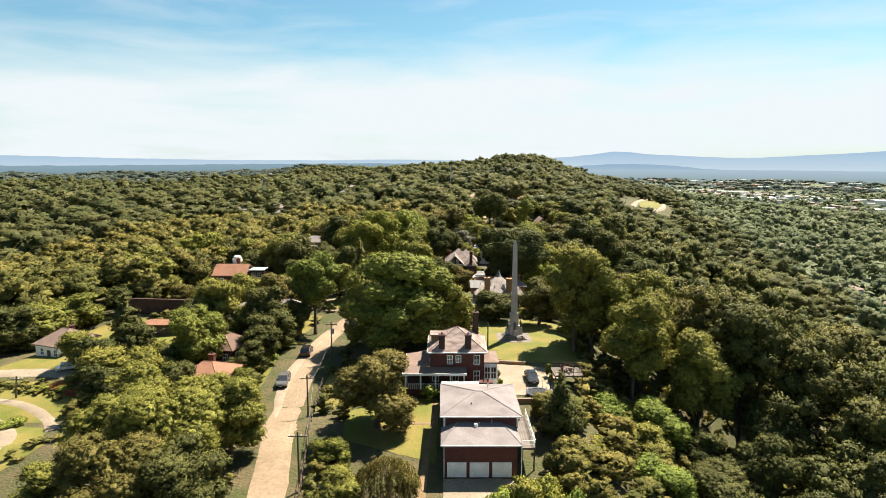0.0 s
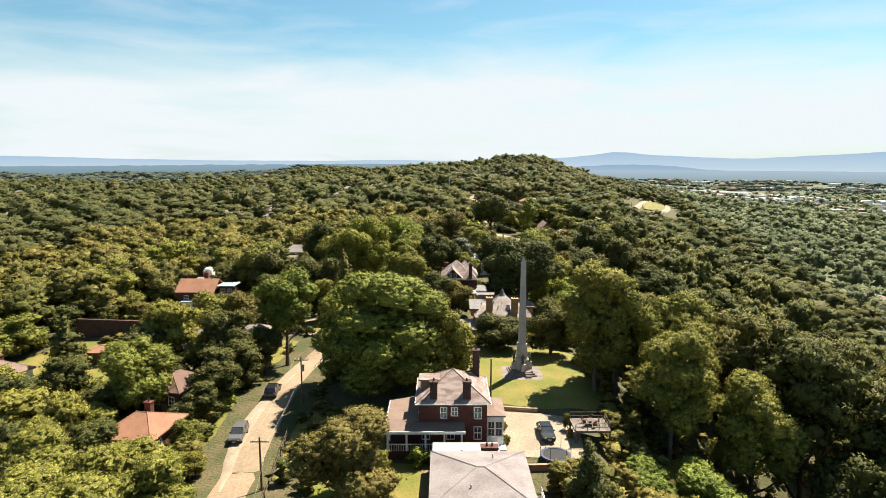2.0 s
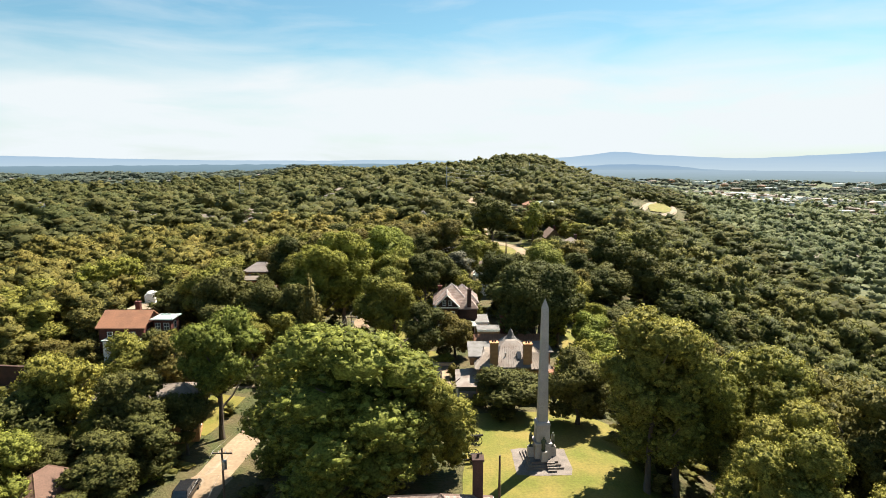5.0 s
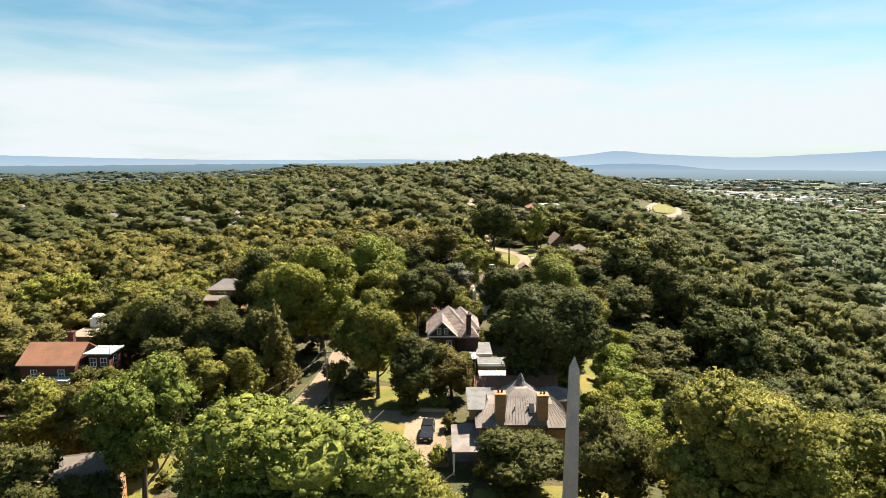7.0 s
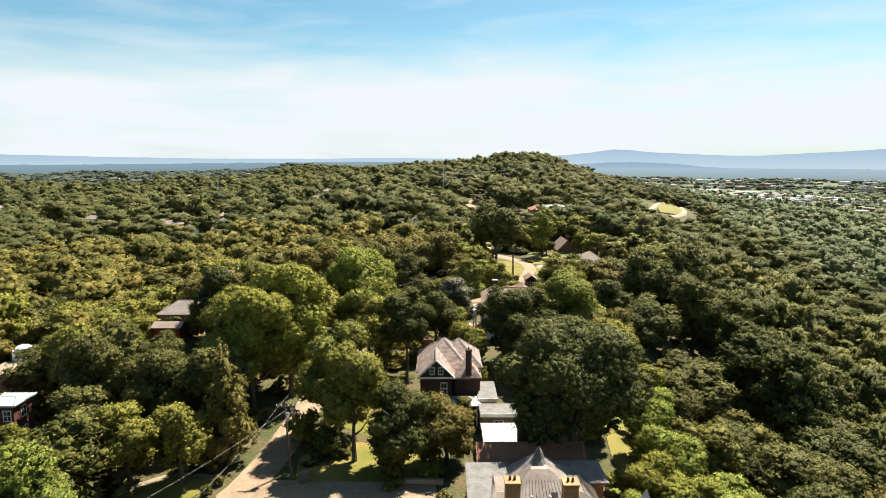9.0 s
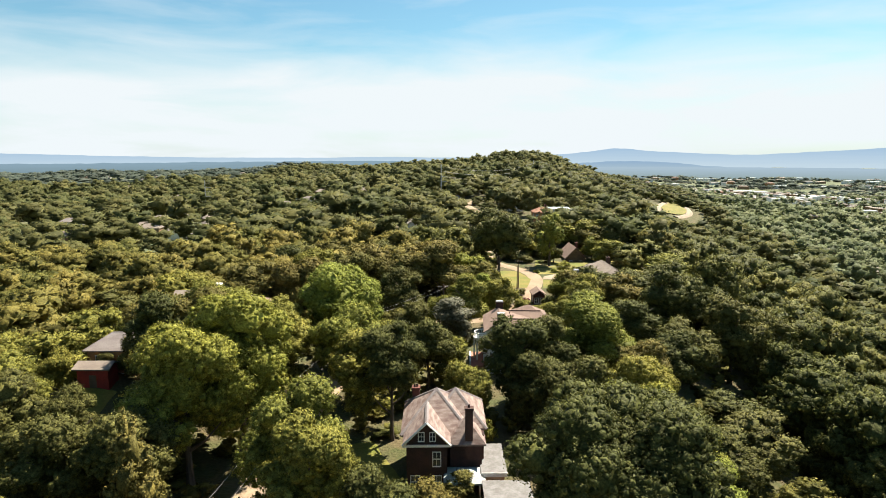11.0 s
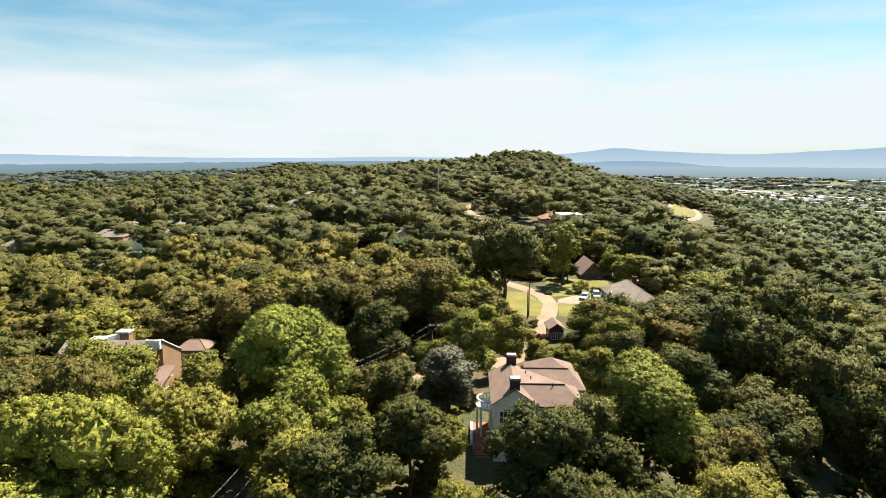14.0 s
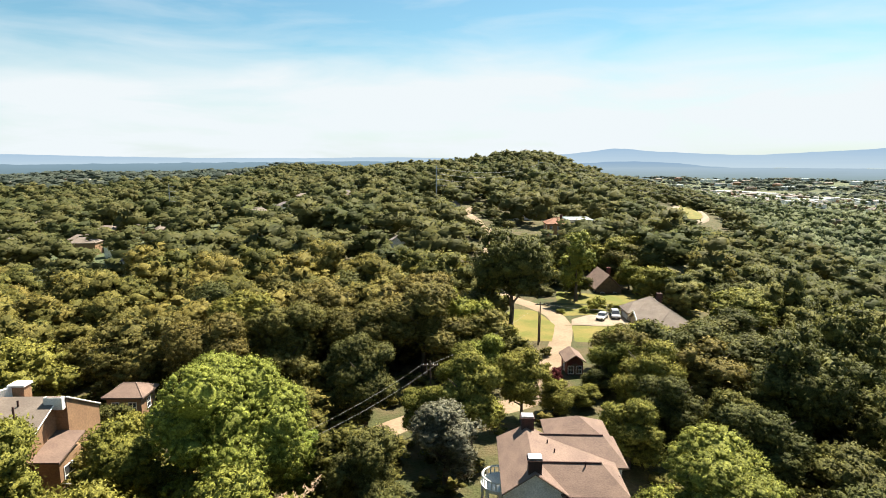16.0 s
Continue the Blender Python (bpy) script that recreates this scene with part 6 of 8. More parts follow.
def white_house():
    h = house("white_house", 18.5, 223, "white painted house with several brown shingle roofs and brick steps", -3.0, z=-1.5)
    # main range, its gable to the front
    wpart("wall", gable_wall(bmesh.new(), 13.5, 18.7, 217.3, 228, -2.6, 6.0, 1.7), M_WHITE, h)
    for name, x in (("roof", 13.1), ("roof", 19.1)):
        wpart(name, roof_plane(bmesh.new(), [(x, 217.0, 5.98), (16.1, 217.0, 8.05), (16.1, 227.2, 8.05), (x, 228.4, 5.98)]), M_ROOF_BROWN, h)
    wpart("hip_end", roof_plane(bmesh.new(), [(13.1, 228.4, 5.98), (16.1, 227.2, 8.05), (19.1, 228.4, 5.98)]), M_ROOF_BROWN, h)
    # low slope behind the front wing's ridge
    wpart("low_roof", roof_plane(bmesh.new(), [(16.2, 219.9, 7.9), (24.4, 220.2, 6.2), (24.6, 223.6, 6.15), (16.2, 226.4, 7.9)]), M_ROOF_BROWN, h)
    # front wing, hipped at its outer end
    wpart("front_wing_wall", box(bmesh.new(), 18.7, 24.2, 217.5, 222.5, -2.6, 5.75), M_WHITE, h)
    bm = bmesh.new()
    slab(bm, [(18.6, 217.05, 5.85), (24.7, 217.05, 5.85), (22.6, 219.9, 7.6), (16.6, 219.9, 7.6)], 0.16)
    wpart("front_wing_roof", bm, M_ROOF_BROWN, h)
    wpart("front_wing_hip", roof_plane(bmesh.new(), [(24.7, 217.05, 5.85), (24.7, 222.7, 5.85), (22.6, 219.9, 7.6)]), M_ROOF_BROWN, h)
    # rear wing
    wpart("rear_wing_wall", box(bmesh.new(), 18.7, 25.2, 222.5, 229, -2.6, 5.75), M_WHITE, h)
    wpart("rear_wing_roof", roof_plane(bmesh.new(), [(23.4, 222.3, 5.9), (25.8, 222.3, 5.9), (23.9, 225.6, 7.65), (17.4, 225.6, 7.65)]), M_ROOF_BROWN, h)
    wpart("rear_wing_hip", roof_plane(bmesh.new(), [(25.8, 222.3, 5.9), (25.8, 229.2, 5.9), (23.9, 225.6, 7.65)]), M_ROOF_BROWN, h)
    wpart("rear_wing_back", roof_plane(bmesh.new(), [(17.4, 225.6, 7.65), (23.9, 225.6, 7.65), (25.8, 229.2, 5.9), (17.4, 229.2, 5.9)]), M_ROOF_BROWN, h)
    wpart("rear_block", box(bmesh.new(), 18.9, 25.0, 229, 233.4, -2.6, 5.5), M_WHITE, h)
    wpart("rear_block_roof", hip_roof(bmesh.new(), 18.9, 25.2, 227.6, 233.4, 5.6, 2.0, ridge=0.4), M_ROOF_BROWN, h)
    for a, b in (((16.6, 219.9, 7.64), (22.6, 219.9, 7.64)), ((17.4, 225.6, 7.69), (23.9, 225.6, 7.69))):
        wpart("ridge_vent", tube(bmesh.new(), a, b, 0.09, 0.09, 6), M_BRICK_DARK, h, "dark metal ridge vent")
    wpart("eaves_gutter", box(bmesh.new(), 18.9, 24.6, 216.95, 217.05, 5.68, 5.84), M_BRICK_DARK, h)
    for x0, x1 in ((13.08, 16.1), (19.12, 16.1)):
        wpart("barge_board", tube(bmesh.new(), (x0, 216.98, 5.9), (x1, 216.98, 7.97), 0.06, 0.06, 4), M_ROOF_BROWN, h)
    chimney(h, 15.5, 16.7, 217.45, 218.5, 6.0, 9.1, M_BRICK_DARK, 0)
    chimney(h, 15.6, 16.9, 226.4, 227.5, 6.0, 9.1, M_BRICK_DARK, 0)
    for x, y in ((16.1, 218.0), (16.25, 226.95)):
        wpart("chimney_hood", box(bmesh.new(), x - 0.62, x + 0.62, y - 0.5, y + 0.5, 9.05, 9.22), M_GALV, h, "pale metal chimney hood")
    for x in (14.7, 17.4):
        for z in (0.6, 3.5):
            window(h, "S", 217.3, x, z, 0.9, 1.5)
    for x in (20.1, 21.7, 23.3):
        for z in (0.6, 3.6):
            window(h, "S", 217.5, x, z, 0.8, 1.5)
    for y in (219.5, 226.5):
        window(h, "W", 13.5, y, 3.4, 0.9, 1.5)
    for x, y, z in ((18.0, 224.0, 7.5), (18.5, 222.3, 7.4), (21.0, 219.6, 7.5)):
        wpart("vent_pipe", tube(bmesh.new(), (x, y, z - 0.4), (x, y, z + 0.4), 0.07, 0.07, 7), M_BRICK_DARK, h)
    # round portico with a railed balcony
    c = (13.3, 224.2)
    wpart("portico_roof", tube(bmesh.new(), (*c, 2.75), (*c, 3.1), 1.95, 2.0, 28), M_WHITE, h)
    for k in range(13):
        a = math.pi * (0.5 + k / 12)
        x, y = c[0] + 1.8 * math.cos(a), c[1] + 1.8 * math.sin(a)
        if k % 3 == 0:
            wpart("column", tube(bmesh.new(), (x, y, -1.1), (x, y, 2.75), 0.17, 0.14, 10), M_WHITE, h)
        wpart("baluster", tube(bmesh.new(), (x, y, 3.1), (x, y, 3.85), 0.06, 0.06, 5), M_WHITE, h)
    bm = bmesh.new()
    for k in range(16):
        a0, a1 = math.pi * (0.5 + k / 16), math.pi * (0.5 + (k + 1) / 16)
        tube(bm, (c[0] + 1.8 * math.cos(a0), c[1] + 1.8 * math.sin(a0), 3.9), (c[0] + 1.8 * math.cos(a1), c[1] + 1.8 * math.sin(a1), 3.9), 0.1, 0.1, 6)
    wpart("balcony_rail", bm, M_WHITE, h)
    wpart("terrace", box(bmesh.new(), 10.9, 13.5, 219.4, 227.4, -2.6, -1.1), M_TERRACOTTA, h, "red brick terrace")
    wpart("terrace_kerb", box(bmesh.new(), 10.6, 10.9, 221.6, 227.4, -2.6, -0.98), M_WHITE, h, "white terrace kerb")
    for k in range(4):
        wpart("step", box(bmesh.new(), 11.2, 13.0, 219.4 - 0.4 * (k + 1), 219.4 - 0.4 * k, -2.6, -1.28 - 0.18 * k), M_TERRACOTTA, h, "red brick step")


white_house()


# ---- tan house with a long brown roof ----
def tan_house():
    h = house("tan_house", -37, 226, "tall tan-sided house with a long brown sloping roof", z=-2.5)
    bm = bmesh.new()
    prof = [(217.5, -4.0), (232.5, -4.0), (232.5, 8.4), (227.2, 11.2), (217.5, 6.5)]
    a = [bm.verts.new((-44.5, *p)) for p in prof]
    b = [bm.verts.new((-32.9, *p)) for p in prof]
    bm.faces.new(a); bm.faces.new(b[::-1])
    for i in range(5):
        bm.faces.new((a[i], b[i], b[(i + 1) % 5], a[(i + 1) % 5]))
    bmesh.ops.recalc_face_normals(bm, faces=bm.faces)
    wpart("wall", bm, M_TAN, h)
    wpart("roof", slab(bmesh.new(), [(-44.8, 217.0, 6.5), (-32.5, 217.0, 6.5), (-32.5, 227.2, 11.45), (-44.8, 227.2, 11.45)], 0.2), M_ROOF_TAUPE, h)
    wpart("roof", slab(bmesh.new(), [(-44.8, 227.2, 11.45), (-33.4, 227.2, 11.45), (-33.4, 232.8, 8.5), (-44.8, 232.8, 8.5)], 0.2), M_ROOF_BROWN, h)
    wpart("roof_edge", tube(bmesh.new(), (-32.45, 217.0, 6.5), (-32.45, 226.9, 11.3), 0.07, 0.07, 4), M_WHITE, h)
    # tall end block with a roof that falls away from the ridge
    bm = bmesh.new()
    prof = [(226.9, -4.0), (232.6, -4.0), (232.6, 8.2), (226.9, 11.4)]
    a = [bm.verts.new((-33.4, *p)) for p in prof]
    b = [bm.verts.new((-31.6, *p)) for p in prof]
    bm.faces.new(a); bm.faces.new(b[::-1])
    for i in range(4):
        bm.faces.new((a[i], b[i], b[(i + 1) % 4], a[(i + 1) % 4]))
    bmesh.ops.recalc_face_normals(bm, faces=bm.faces)
    wpart("end_wall", bm, M_TAN, h, "tan siding end wall")
    wpart("end_roof", slab(bmesh.new(), [(-33.4, 226.7, 11.62), (-31.5, 226.7, 11.62), (-31.5, 232.8, 8.3), (-33.4, 232.8, 8.3)], 0.16), M_ROOF_BROWN, h)
    wpart("roof_edge", tube(bmesh.new(), (-31.5, 226.7, 11.62), (-31.5, 232.8, 8.3), 0.09, 0.09, 4), M_WHITE, h)
    wpart("roof_upstand", box(bmesh.new(), -33.5, -31.6, 226.15, 226.68, 10.4, 11.7), M_WHITE, h)
    wpart("upstand_roof", box(bmesh.new(), -33.3, -31.8, 226.27, 226.57, 11.7, 11.74), M_ROOF_BROWN, h)
    # two boxed chimneys joined by a white parapet
    for x, y, t in ((-37.4, 228.6, 12.2), (-39.4, 225.6, 12.1)):
        wpart("chimney_box", box(bmesh.new(), x - 0.75, x + 0.75, y - 0.6, y + 0.6, 9.5, t), M_TAN, h)
        wpart("chimney_cap", box(bmesh.new(), x - 0.9, x + 0.9, y - 0.75, y + 0.75, t, t + 0.2), M_WHITE, h)
    wpart("parapet", roof_plane(bmesh.new(), [(-39.6, 226.3, 12.0), (-39.1, 226.3, 12.0), (-37.9, 228.0, 12.15), (-38.4, 228.0, 12.15)], 1.4), M_WHITE, h)
    for x, y in ((-36.0, 226.0), (-35.4, 224.4)):
        wpart("vent_pipe", tube(bmesh.new(), (x, y, 10.0), (x, y, 11.5), 0.1, 0.1, 7), M_BRICK_DARK, h)
    wpart("entry_wall", box(bmesh.new(), -33.2, -30.2, 222.6, 226.8, -4, 6.6), M_TAN, h)
    wpart("entry_roof", slab(bmesh.new(), [(-33.3, 222.2, 6.7), (-29.9, 222.2, 6.7), (-29.9, 226.85, 7.9), (-33.3, 226.85, 7.9)], 0.2), M_ROOF_BROWN, h)
    for z in (0.6, 3.6):
        window(h, "E", -30.2, 224.6, z, 2.6, 2.0)
    for x in (-44, -40, -36):
        window(h, "S", 217.5, x, 2.6, 1.6, 1.6)
    for z in (0.4, 3.3):
        wpart("balcony", box(bmesh.new(), -30.2, -28.2, 222.6, 226.4, z - 0.2, z), M_DECK, h)
        wpart("balcony_rail", box(bmesh.new(), -28.28, -28.2, 222.6, 226.4, z + 0.85, z + 1.0), M_WHITE, h)
        wpart("balcony_rail", box(bmesh.new(), -30.2, -28.2, 222.6, 222.68, z + 0.85, z + 1.0), M_WHITE, h)
    for y in (222.7, 226.3):
        wpart("balcony_post", box(bmesh.new(), -28.35, -28.2, y - 0.08, y + 0.08, -4, 4.3), M_WHITE, h)


tan_house()


def simple_house(name, x0, x1, y0, y1, eave, rise, wall, roof, label, ridge=0.0, axis="x", turn=0.0, gable=False, chim=None, base=None, category="house"):
    """A plain house: walls with windows all round and a hipped or gabled roof."""
    cx, cy = (x0 + x1) / 2, (y0 + y1) / 2
    z = min(gz(x, y) for x in (x0, x1) for y in (y0, y1)) if base is None else base
    h = house(name, cx, cy, label, turn, category, z=z)
    if gable:
        wpart("wall", gable_wall(bmesh.new(), x0, x1, y0, y1, z - 0.6, eave, rise * 0.96, axis), wall, h)
        wpart("roof", gable_roof(bmesh.new(), x0, x1, y0, y1, eave + 0.2, rise, axis=axis), roof, h)
    else:
        wpart("wall", box(bmesh.new(), x0, x1, y0, y1, z - 0.6, eave), wall, h)
        wpart("roof", hip_roof(bmesh.new(), x0, x1, y0, y1, eave + 0.2, rise, ridge=ridge, axis=axis), roof, h)
        cap_lines(h, hip_lines(x0, x1, y0, y1, eave + 0.2, rise, ridge=ridge, axis=axis), roof, 0.08)
    zs = [] if category == "shed" else [eave - 2.0] if eave - z < 4.8 else [eave - 2.0, eave - 4.7]
    for zz in zs:
        n = max(2, int((x1 - x0) / 3))
        for k in range(n):
            window(h, "S", y0, x0 + (x1 - x0) * (k + 0.5) / n, zz, 0.9, 1.3)
        n = max(1, int((y1 - y0) / 3.2))
        for k in range(n):
            window(h, "E", x1, y0 + (y1 - y0) * (k + 0.5) / n, zz, 0.9, 1.3)
            window(h, "W", x0, y0 + (y1 - y0) * (k + 0.5) / n, zz, 0.9, 1.3)
    wpart("door", box(bmesh.new(), cx - 0.5, cx + 0.5, y0 - 0.05, y0, z, z + 2.05), M_TIMBER, h)
    if chim:
        chimney(h, chim[0] - 0.45, chim[0] + 0.45, chim[1] - 0.4, chim[1] + 0.4, eave - 0.5, chim[2], M_BRICK, 1)
    return h


simple_house("annex_house", -37.2, -32.6, 244, 248, 4.3, 1.2, M_TAN, M_ROOF_BROWN, "small tan house with a pale brown hipped roof", ridge=1.6)
simple_house("red_roof_house", -63.2, -54.6, 165.0, 172.4, 4.1, 2.6, M_BRICK, M_ROOF_RED, "red brick house with a terracotta gabled roof and white front", axis="x", gable=True, chim=(-58, 170.5, 8.2))
simple_house("long_house", -46.4, -32.4, 130.8, 137.2, 2.8, 1.6, M_BRICK_TAN, M_ROOF_TAUPE, "long brick house with a worn brown hipped roof", ridge=10, turn=17)
simple_house("red_hip_house", -43.5, -36.3, 95.5, 103.5, 0.1, 2.0, M_BRICK, M_ROOF_RED, "brick house with a worn terracotta hipped roof", ridge=1.5, turn=-8, chim=(-40.5, 102, 2.8))
simple_house("brown_hip_house", -44.4, -39.2, 111.4, 118.2, 0.3, 2.0, M_BRICK_DARK, M_ROOF_RUST, "small house with a dark brown hipped roof", ridge=2, axis="y", turn=-12)
simple_house("white_cottage", -87.5, -79.5, 126.5, 135.5, -3.8, 2.7, M_WHITE, M_ROOF_BROWN, "small cottage with a pale brown hipped roof and white front", ridge=2, turn=-20, chim=(-83, 132, -0.4))
simple_house("long_shed", -71.5, -59, 140.6, 145.2, -3.0, 0.7, M_TIMBER, M_ROOF_RED, "long low open shed with a rusty brown roof", ridge=9, category="shed")
simple_house("grey_roof_house", -46.4, -39.6, 200.2, 206.4, 8.4, 1.8, M_BRICK_TAN, M_ROOF_GREY, "brick house with a low grey hipped roof", ridge=2)


def lot_house():
    h = house("lot_house", 56, 298, "pale house with broad grey-brown roofs and a white-trimmed front gable", z=-2.4)
    wpart("wall", box(bmesh.new(), 53.2, 60.6, 289.4, 309.0, -3.4, 0.4), M_CREAM, h)
    wpart("roof", hip_roof(bmesh.new(), 53.2, 60.6, 289.4, 309.0, 0.6, 2.7, ridge=13.0, axis="y", over=0.6), M_ROOF_TAUPE, h)
    cap_lines(h, hip_lines(53.2, 60.6, 289.4, 309.0, 0.6, 2.7, over=0.6, ridge=13.0, axis="y"), M_ROOF_TAUPE, 0.1)
    wpart("gable_wing_wall", gable_wall(bmesh.new(), 50.0, 56.0, 291.6, 297.4, -3.4, 0.4, 2.0, axis="x"), M_CREAM, h)
    wpart("gable_wing_roof", gable_roof(bmesh.new(), 50.0, 57.0, 291.6, 297.4, 0.6, 2.15, axis="x", over=0.5), M_ROOF_TAUPE, h)
    for y in (291.0, 298.0):
        wpart("barge_board", tube(bmesh.new(), (49.45, y, 0.5), (49.45, 294.5, 2.75), 0.16, 0.16, 4), M_WHITE, h, "white barge board")
    wpart("hip_wing_wall", box(bmesh.new(), 50.8, 54.0, 301.5, 307.5, -3.4, 0.3), M_CREAM, h)
    wpart("hip_wing_roof", hip_roof(bmesh.new(), 50.8, 57.0, 301.5, 307.5, 0.5, 1.9, ridge=2.4, over=0.5), M_ROOF_TAUPE, h)
    for x in (54.6, 57.0, 59.3):
        window(h, "S", 289.4, x, -1.9, 1.0, 1.4)
    window(h, "W", 50.0, 294.5, -1.9, 1.6, 1.4)
    for y in (300, 303, 306):
        window(h, "E", 60.6, y, -1.9, 1.0, 1.4)
    chimney(h, 57.6, 58.6, 302.6, 303.6, 1.5, 4.7, M_BRICK_DARK, 1)
    wpart("garage_door", box(bmesh.new(), 50.74, 50.8, 302.6, 306.2, -2.6, -0.4), M_WHITE, h)


lot_house()
simple_house("timber_gable_house", 50.5, 57.5, 329.5, 342, -0.5, 4.0, M_TIMBER, M_ROOF_BROWN, "dark timber house with a steep gable and white trim", axis="y", gable=True, chim=(55, 334, 4.9))
simple_house("brick_garage", 29.4, 32.2, 267.4, 272.0, 0.7, 1.2, M_BRICK, M_ROOF_BROWN, "small reddish brick garage beside the lane", axis="y", gable=True, category="garage")
simple_house("ridge_brick_house", 51, 60, 408, 417, 8.6, 2.0, M_BRICK_TAN, M_ROOF_RED, "red-brick house with a rusty tiled roof", ridge=3, chim=(56.5, 408.6, 12.4))
simple_house("white_wing_house", 61, 71, 416, 428, 9.4, 0.6, M_WHITE, M_ROOF_WHITE, "pale building with a bright white roof", ridge=6)
simple_house("slope_house", -11.5, -3.0, 380, 388, 4.4, 3.0, M_WHITE, M_ROOF_GREY, "white house with a grey gabled roof among trees", axis="y", gable=True)
simple_house("ridge_cottage", 7, 16, 468, 476, 7.5, 2.4, M_TAN, M_ROOF_BROWN, "tan cottage with a brown roof beside the lane", ridge=3)
simple_house("ridge_cottage", 12, 19, 500, 507, 9, 2.4, M_WHITE, M_ROOF_GREY, "white cottage with a grey roof beside the lane", ridge=2)
simple_house("ridge_cottage", 45, 54, 468, 476, 9.5, 3.0, M_WHITE, M_ROOF_GREY, "white cottage with a grey gabled roof on the ridge", axis="y", gable=True)
simple_house("valley_hall", 205, 221, 312, 326, -33, 2.6, M_CREAM, M_ROOF_BROWN, "large hall with a pale brown roof in the valley", ridge=5, turn=30, base=-38)
simple_house("valley_hall", 212, 228, 286, 300, -34, 2.6, M_CREAM, M_ROOF_BROWN, "large hall with a pale brown roof in the valley", ridge=5, turn=30, base=-39)
simple_house("red_barn", -45.2, -40.9, 195.4, 198.0, 7.3, 0.7, M_BARN, M_ROOF_TAUPE, "red garden shed with a grey-brown roof", axis="x", gable=True, category="shed")
simple_house("brick_wing", -53.8, -50.4, 167.4, 171.0, 5.2, 0.4, M_BRICK, M_ROOF_WHITE, "brick wing with a white low roof beside the red-roofed house", ridge=2)


def white_porch():
    h = house("white_porch", -58.2, 164.4, "white flat-roofed porch in front of the red-roofed house", category="porch")
    z = gz(-58.2, 164.4)
    wpart("wall", box(bmesh.new(), -61.6, -55.0, 163.2, 165.3, z - 0.5, 2.2), M_WHITE, h)
    wpart("roof", box(bmesh.new(), -61.8, -54.8, 163.0, 165.3, 2.2, 2.36), M_ROOF_WHITE, h)
    for x in (-60.2, -58.2, -56.2):
        window(h, "S", 163.2, x, 0.2, 1.3, 1.5)


white_porch()


def water_tank(x, y):
    z = gz(x, y)
    h = thing("white_shed", pose(x, y, z), "white domed garden shed on a pale terrace", "shed")
    wpart("wall", box(bmesh.new(), x - 1.2, x + 1.2, y - 1.2, y + 1.2, z - 0.3, 4.8), M_WHITE, h)
    bm = bmesh.new()
    bmesh.ops.create_uvsphere(bm, u_segments=14, v_segments=8, radius=1.3, matrix=Matrix.Translation((x, y, 4.8)) @ Matrix.Diagonal((1, 1, 0.6, 1)))
    wpart("roof", bm, M_WHITE, h)


water_tank(-65.6, 192.0)


def terrace(name, x0, x1, y0, y1, z, label, mat=None):
    h = thing(name, pose((x0 + x1) / 2, (y0 + y1) / 2, z), label, "terrace", kind="structure")
    wpart("slab", box(bmesh.new(), x0, x1, y0, y1, gz((x0 + x1) / 2, (y0 + y1) / 2) - 1.5, z), mat or M_CONCRETE, h)


terrace("pale_terrace", -68, -60, 184.5, 190.6, 3.0, "bright concrete terrace behind the red-roofed house")


def garden_wall(name, pts, z0, z1, thick, mat, label):
    """A masonry wall in courses of uneven blocks."""
    h = thing(name, Matrix.Translation((*pts[0], z0)), label, "wall", kind="structure")
    for a, b in zip(pts, pts[1:]):
        a, b = Vector((*a, 0)), Vector((*b, 0))
        d = (b - a).normalized()
        s = Vector((-d.y, d.x, 0)) * thick / 2
        wpart("masonry", slab(bmesh.new(), [(*(p.xy), z1) for p in (a - s, b - s, b + s, a + s)], z1 - z0), mat, h)
        s = s * 1.25
        wpart("coping", slab(bmesh.new(), [(*(p.xy), z1 + 0.1) for p in (a - s, b - s, b + s, a + s)], 0.1), mat if mat in (M_STONE, M_BRICK_DARK) else M_CONCRETE, h)


garden_wall("retaining_wall", [(-84, 158.6), (-67, 156.6), (-58, 157)], -8, -0.7, 0.5, M_BRICK_DARK, "dark stone retaining wall below a terrace")
garden_wall("drive_wall", [(9.6, 107.4), (15.0, 106.6)], -1.8, -0.35, 0.35, M_BRICK_TAN, "low brick wall between lawn and drive")
garden_wall("gate_wall", [(-12.4, 160.6), (-11.6, 161.6)], -2.4, -0.5, 0.5, M_STONE, "short stone gate wall at the lane")
garden_wall("low_wall", [(-0.6, 160.6), (4.5, 160.4)], -2.4, -1.2, 0.3, M_CREAM, "low pale garden wall beside the drive")
garden_wall("slope_wall", [(9.4, 91.0), (19.5, 91.6)], -5, -1.0, 0.3, M_TAN, "tan wall holding up the drive")


# ---- lawns, drives and paths ----
patch("lawn", [(5, 109), (10, 109.6), (16, 107.6), (24, 108), (29, 120), (30, 131), (22, 138.5), (7, 137.5), (5.5, 125), (4.6, 114)], M_LAWN, "sunlit mown lawn round the monument", "lawn")
patch("lawn", [(-14, 80), (-1, 74), (-0.5, 92.5), (-10, 93), (-15, 90)], M_LAWN, "sunlit mown lawn beside the brick house", "lawn")
patch("lawn", [(-20.6, 92), (-10, 93.4), (-9, 106), (-13, 112), (-21, 110)], M_LAWN, "worn grass verge beside the lane", "lawn")
patch("lawn", [(-36, 157), (-27.5, 162.5), (-22.4, 161.5), (-24, 156.5), (-27, 153.5), (-33, 153.5)], M_LAWN, "mown lawn with a paved edge", "lawn")
patch("lawn", [(-13, 160.6), (4, 160.2), (4, 168), (-10, 172), (-14, 167)], M_LAWN, "shaded lawn behind the gate wall", "lawn")
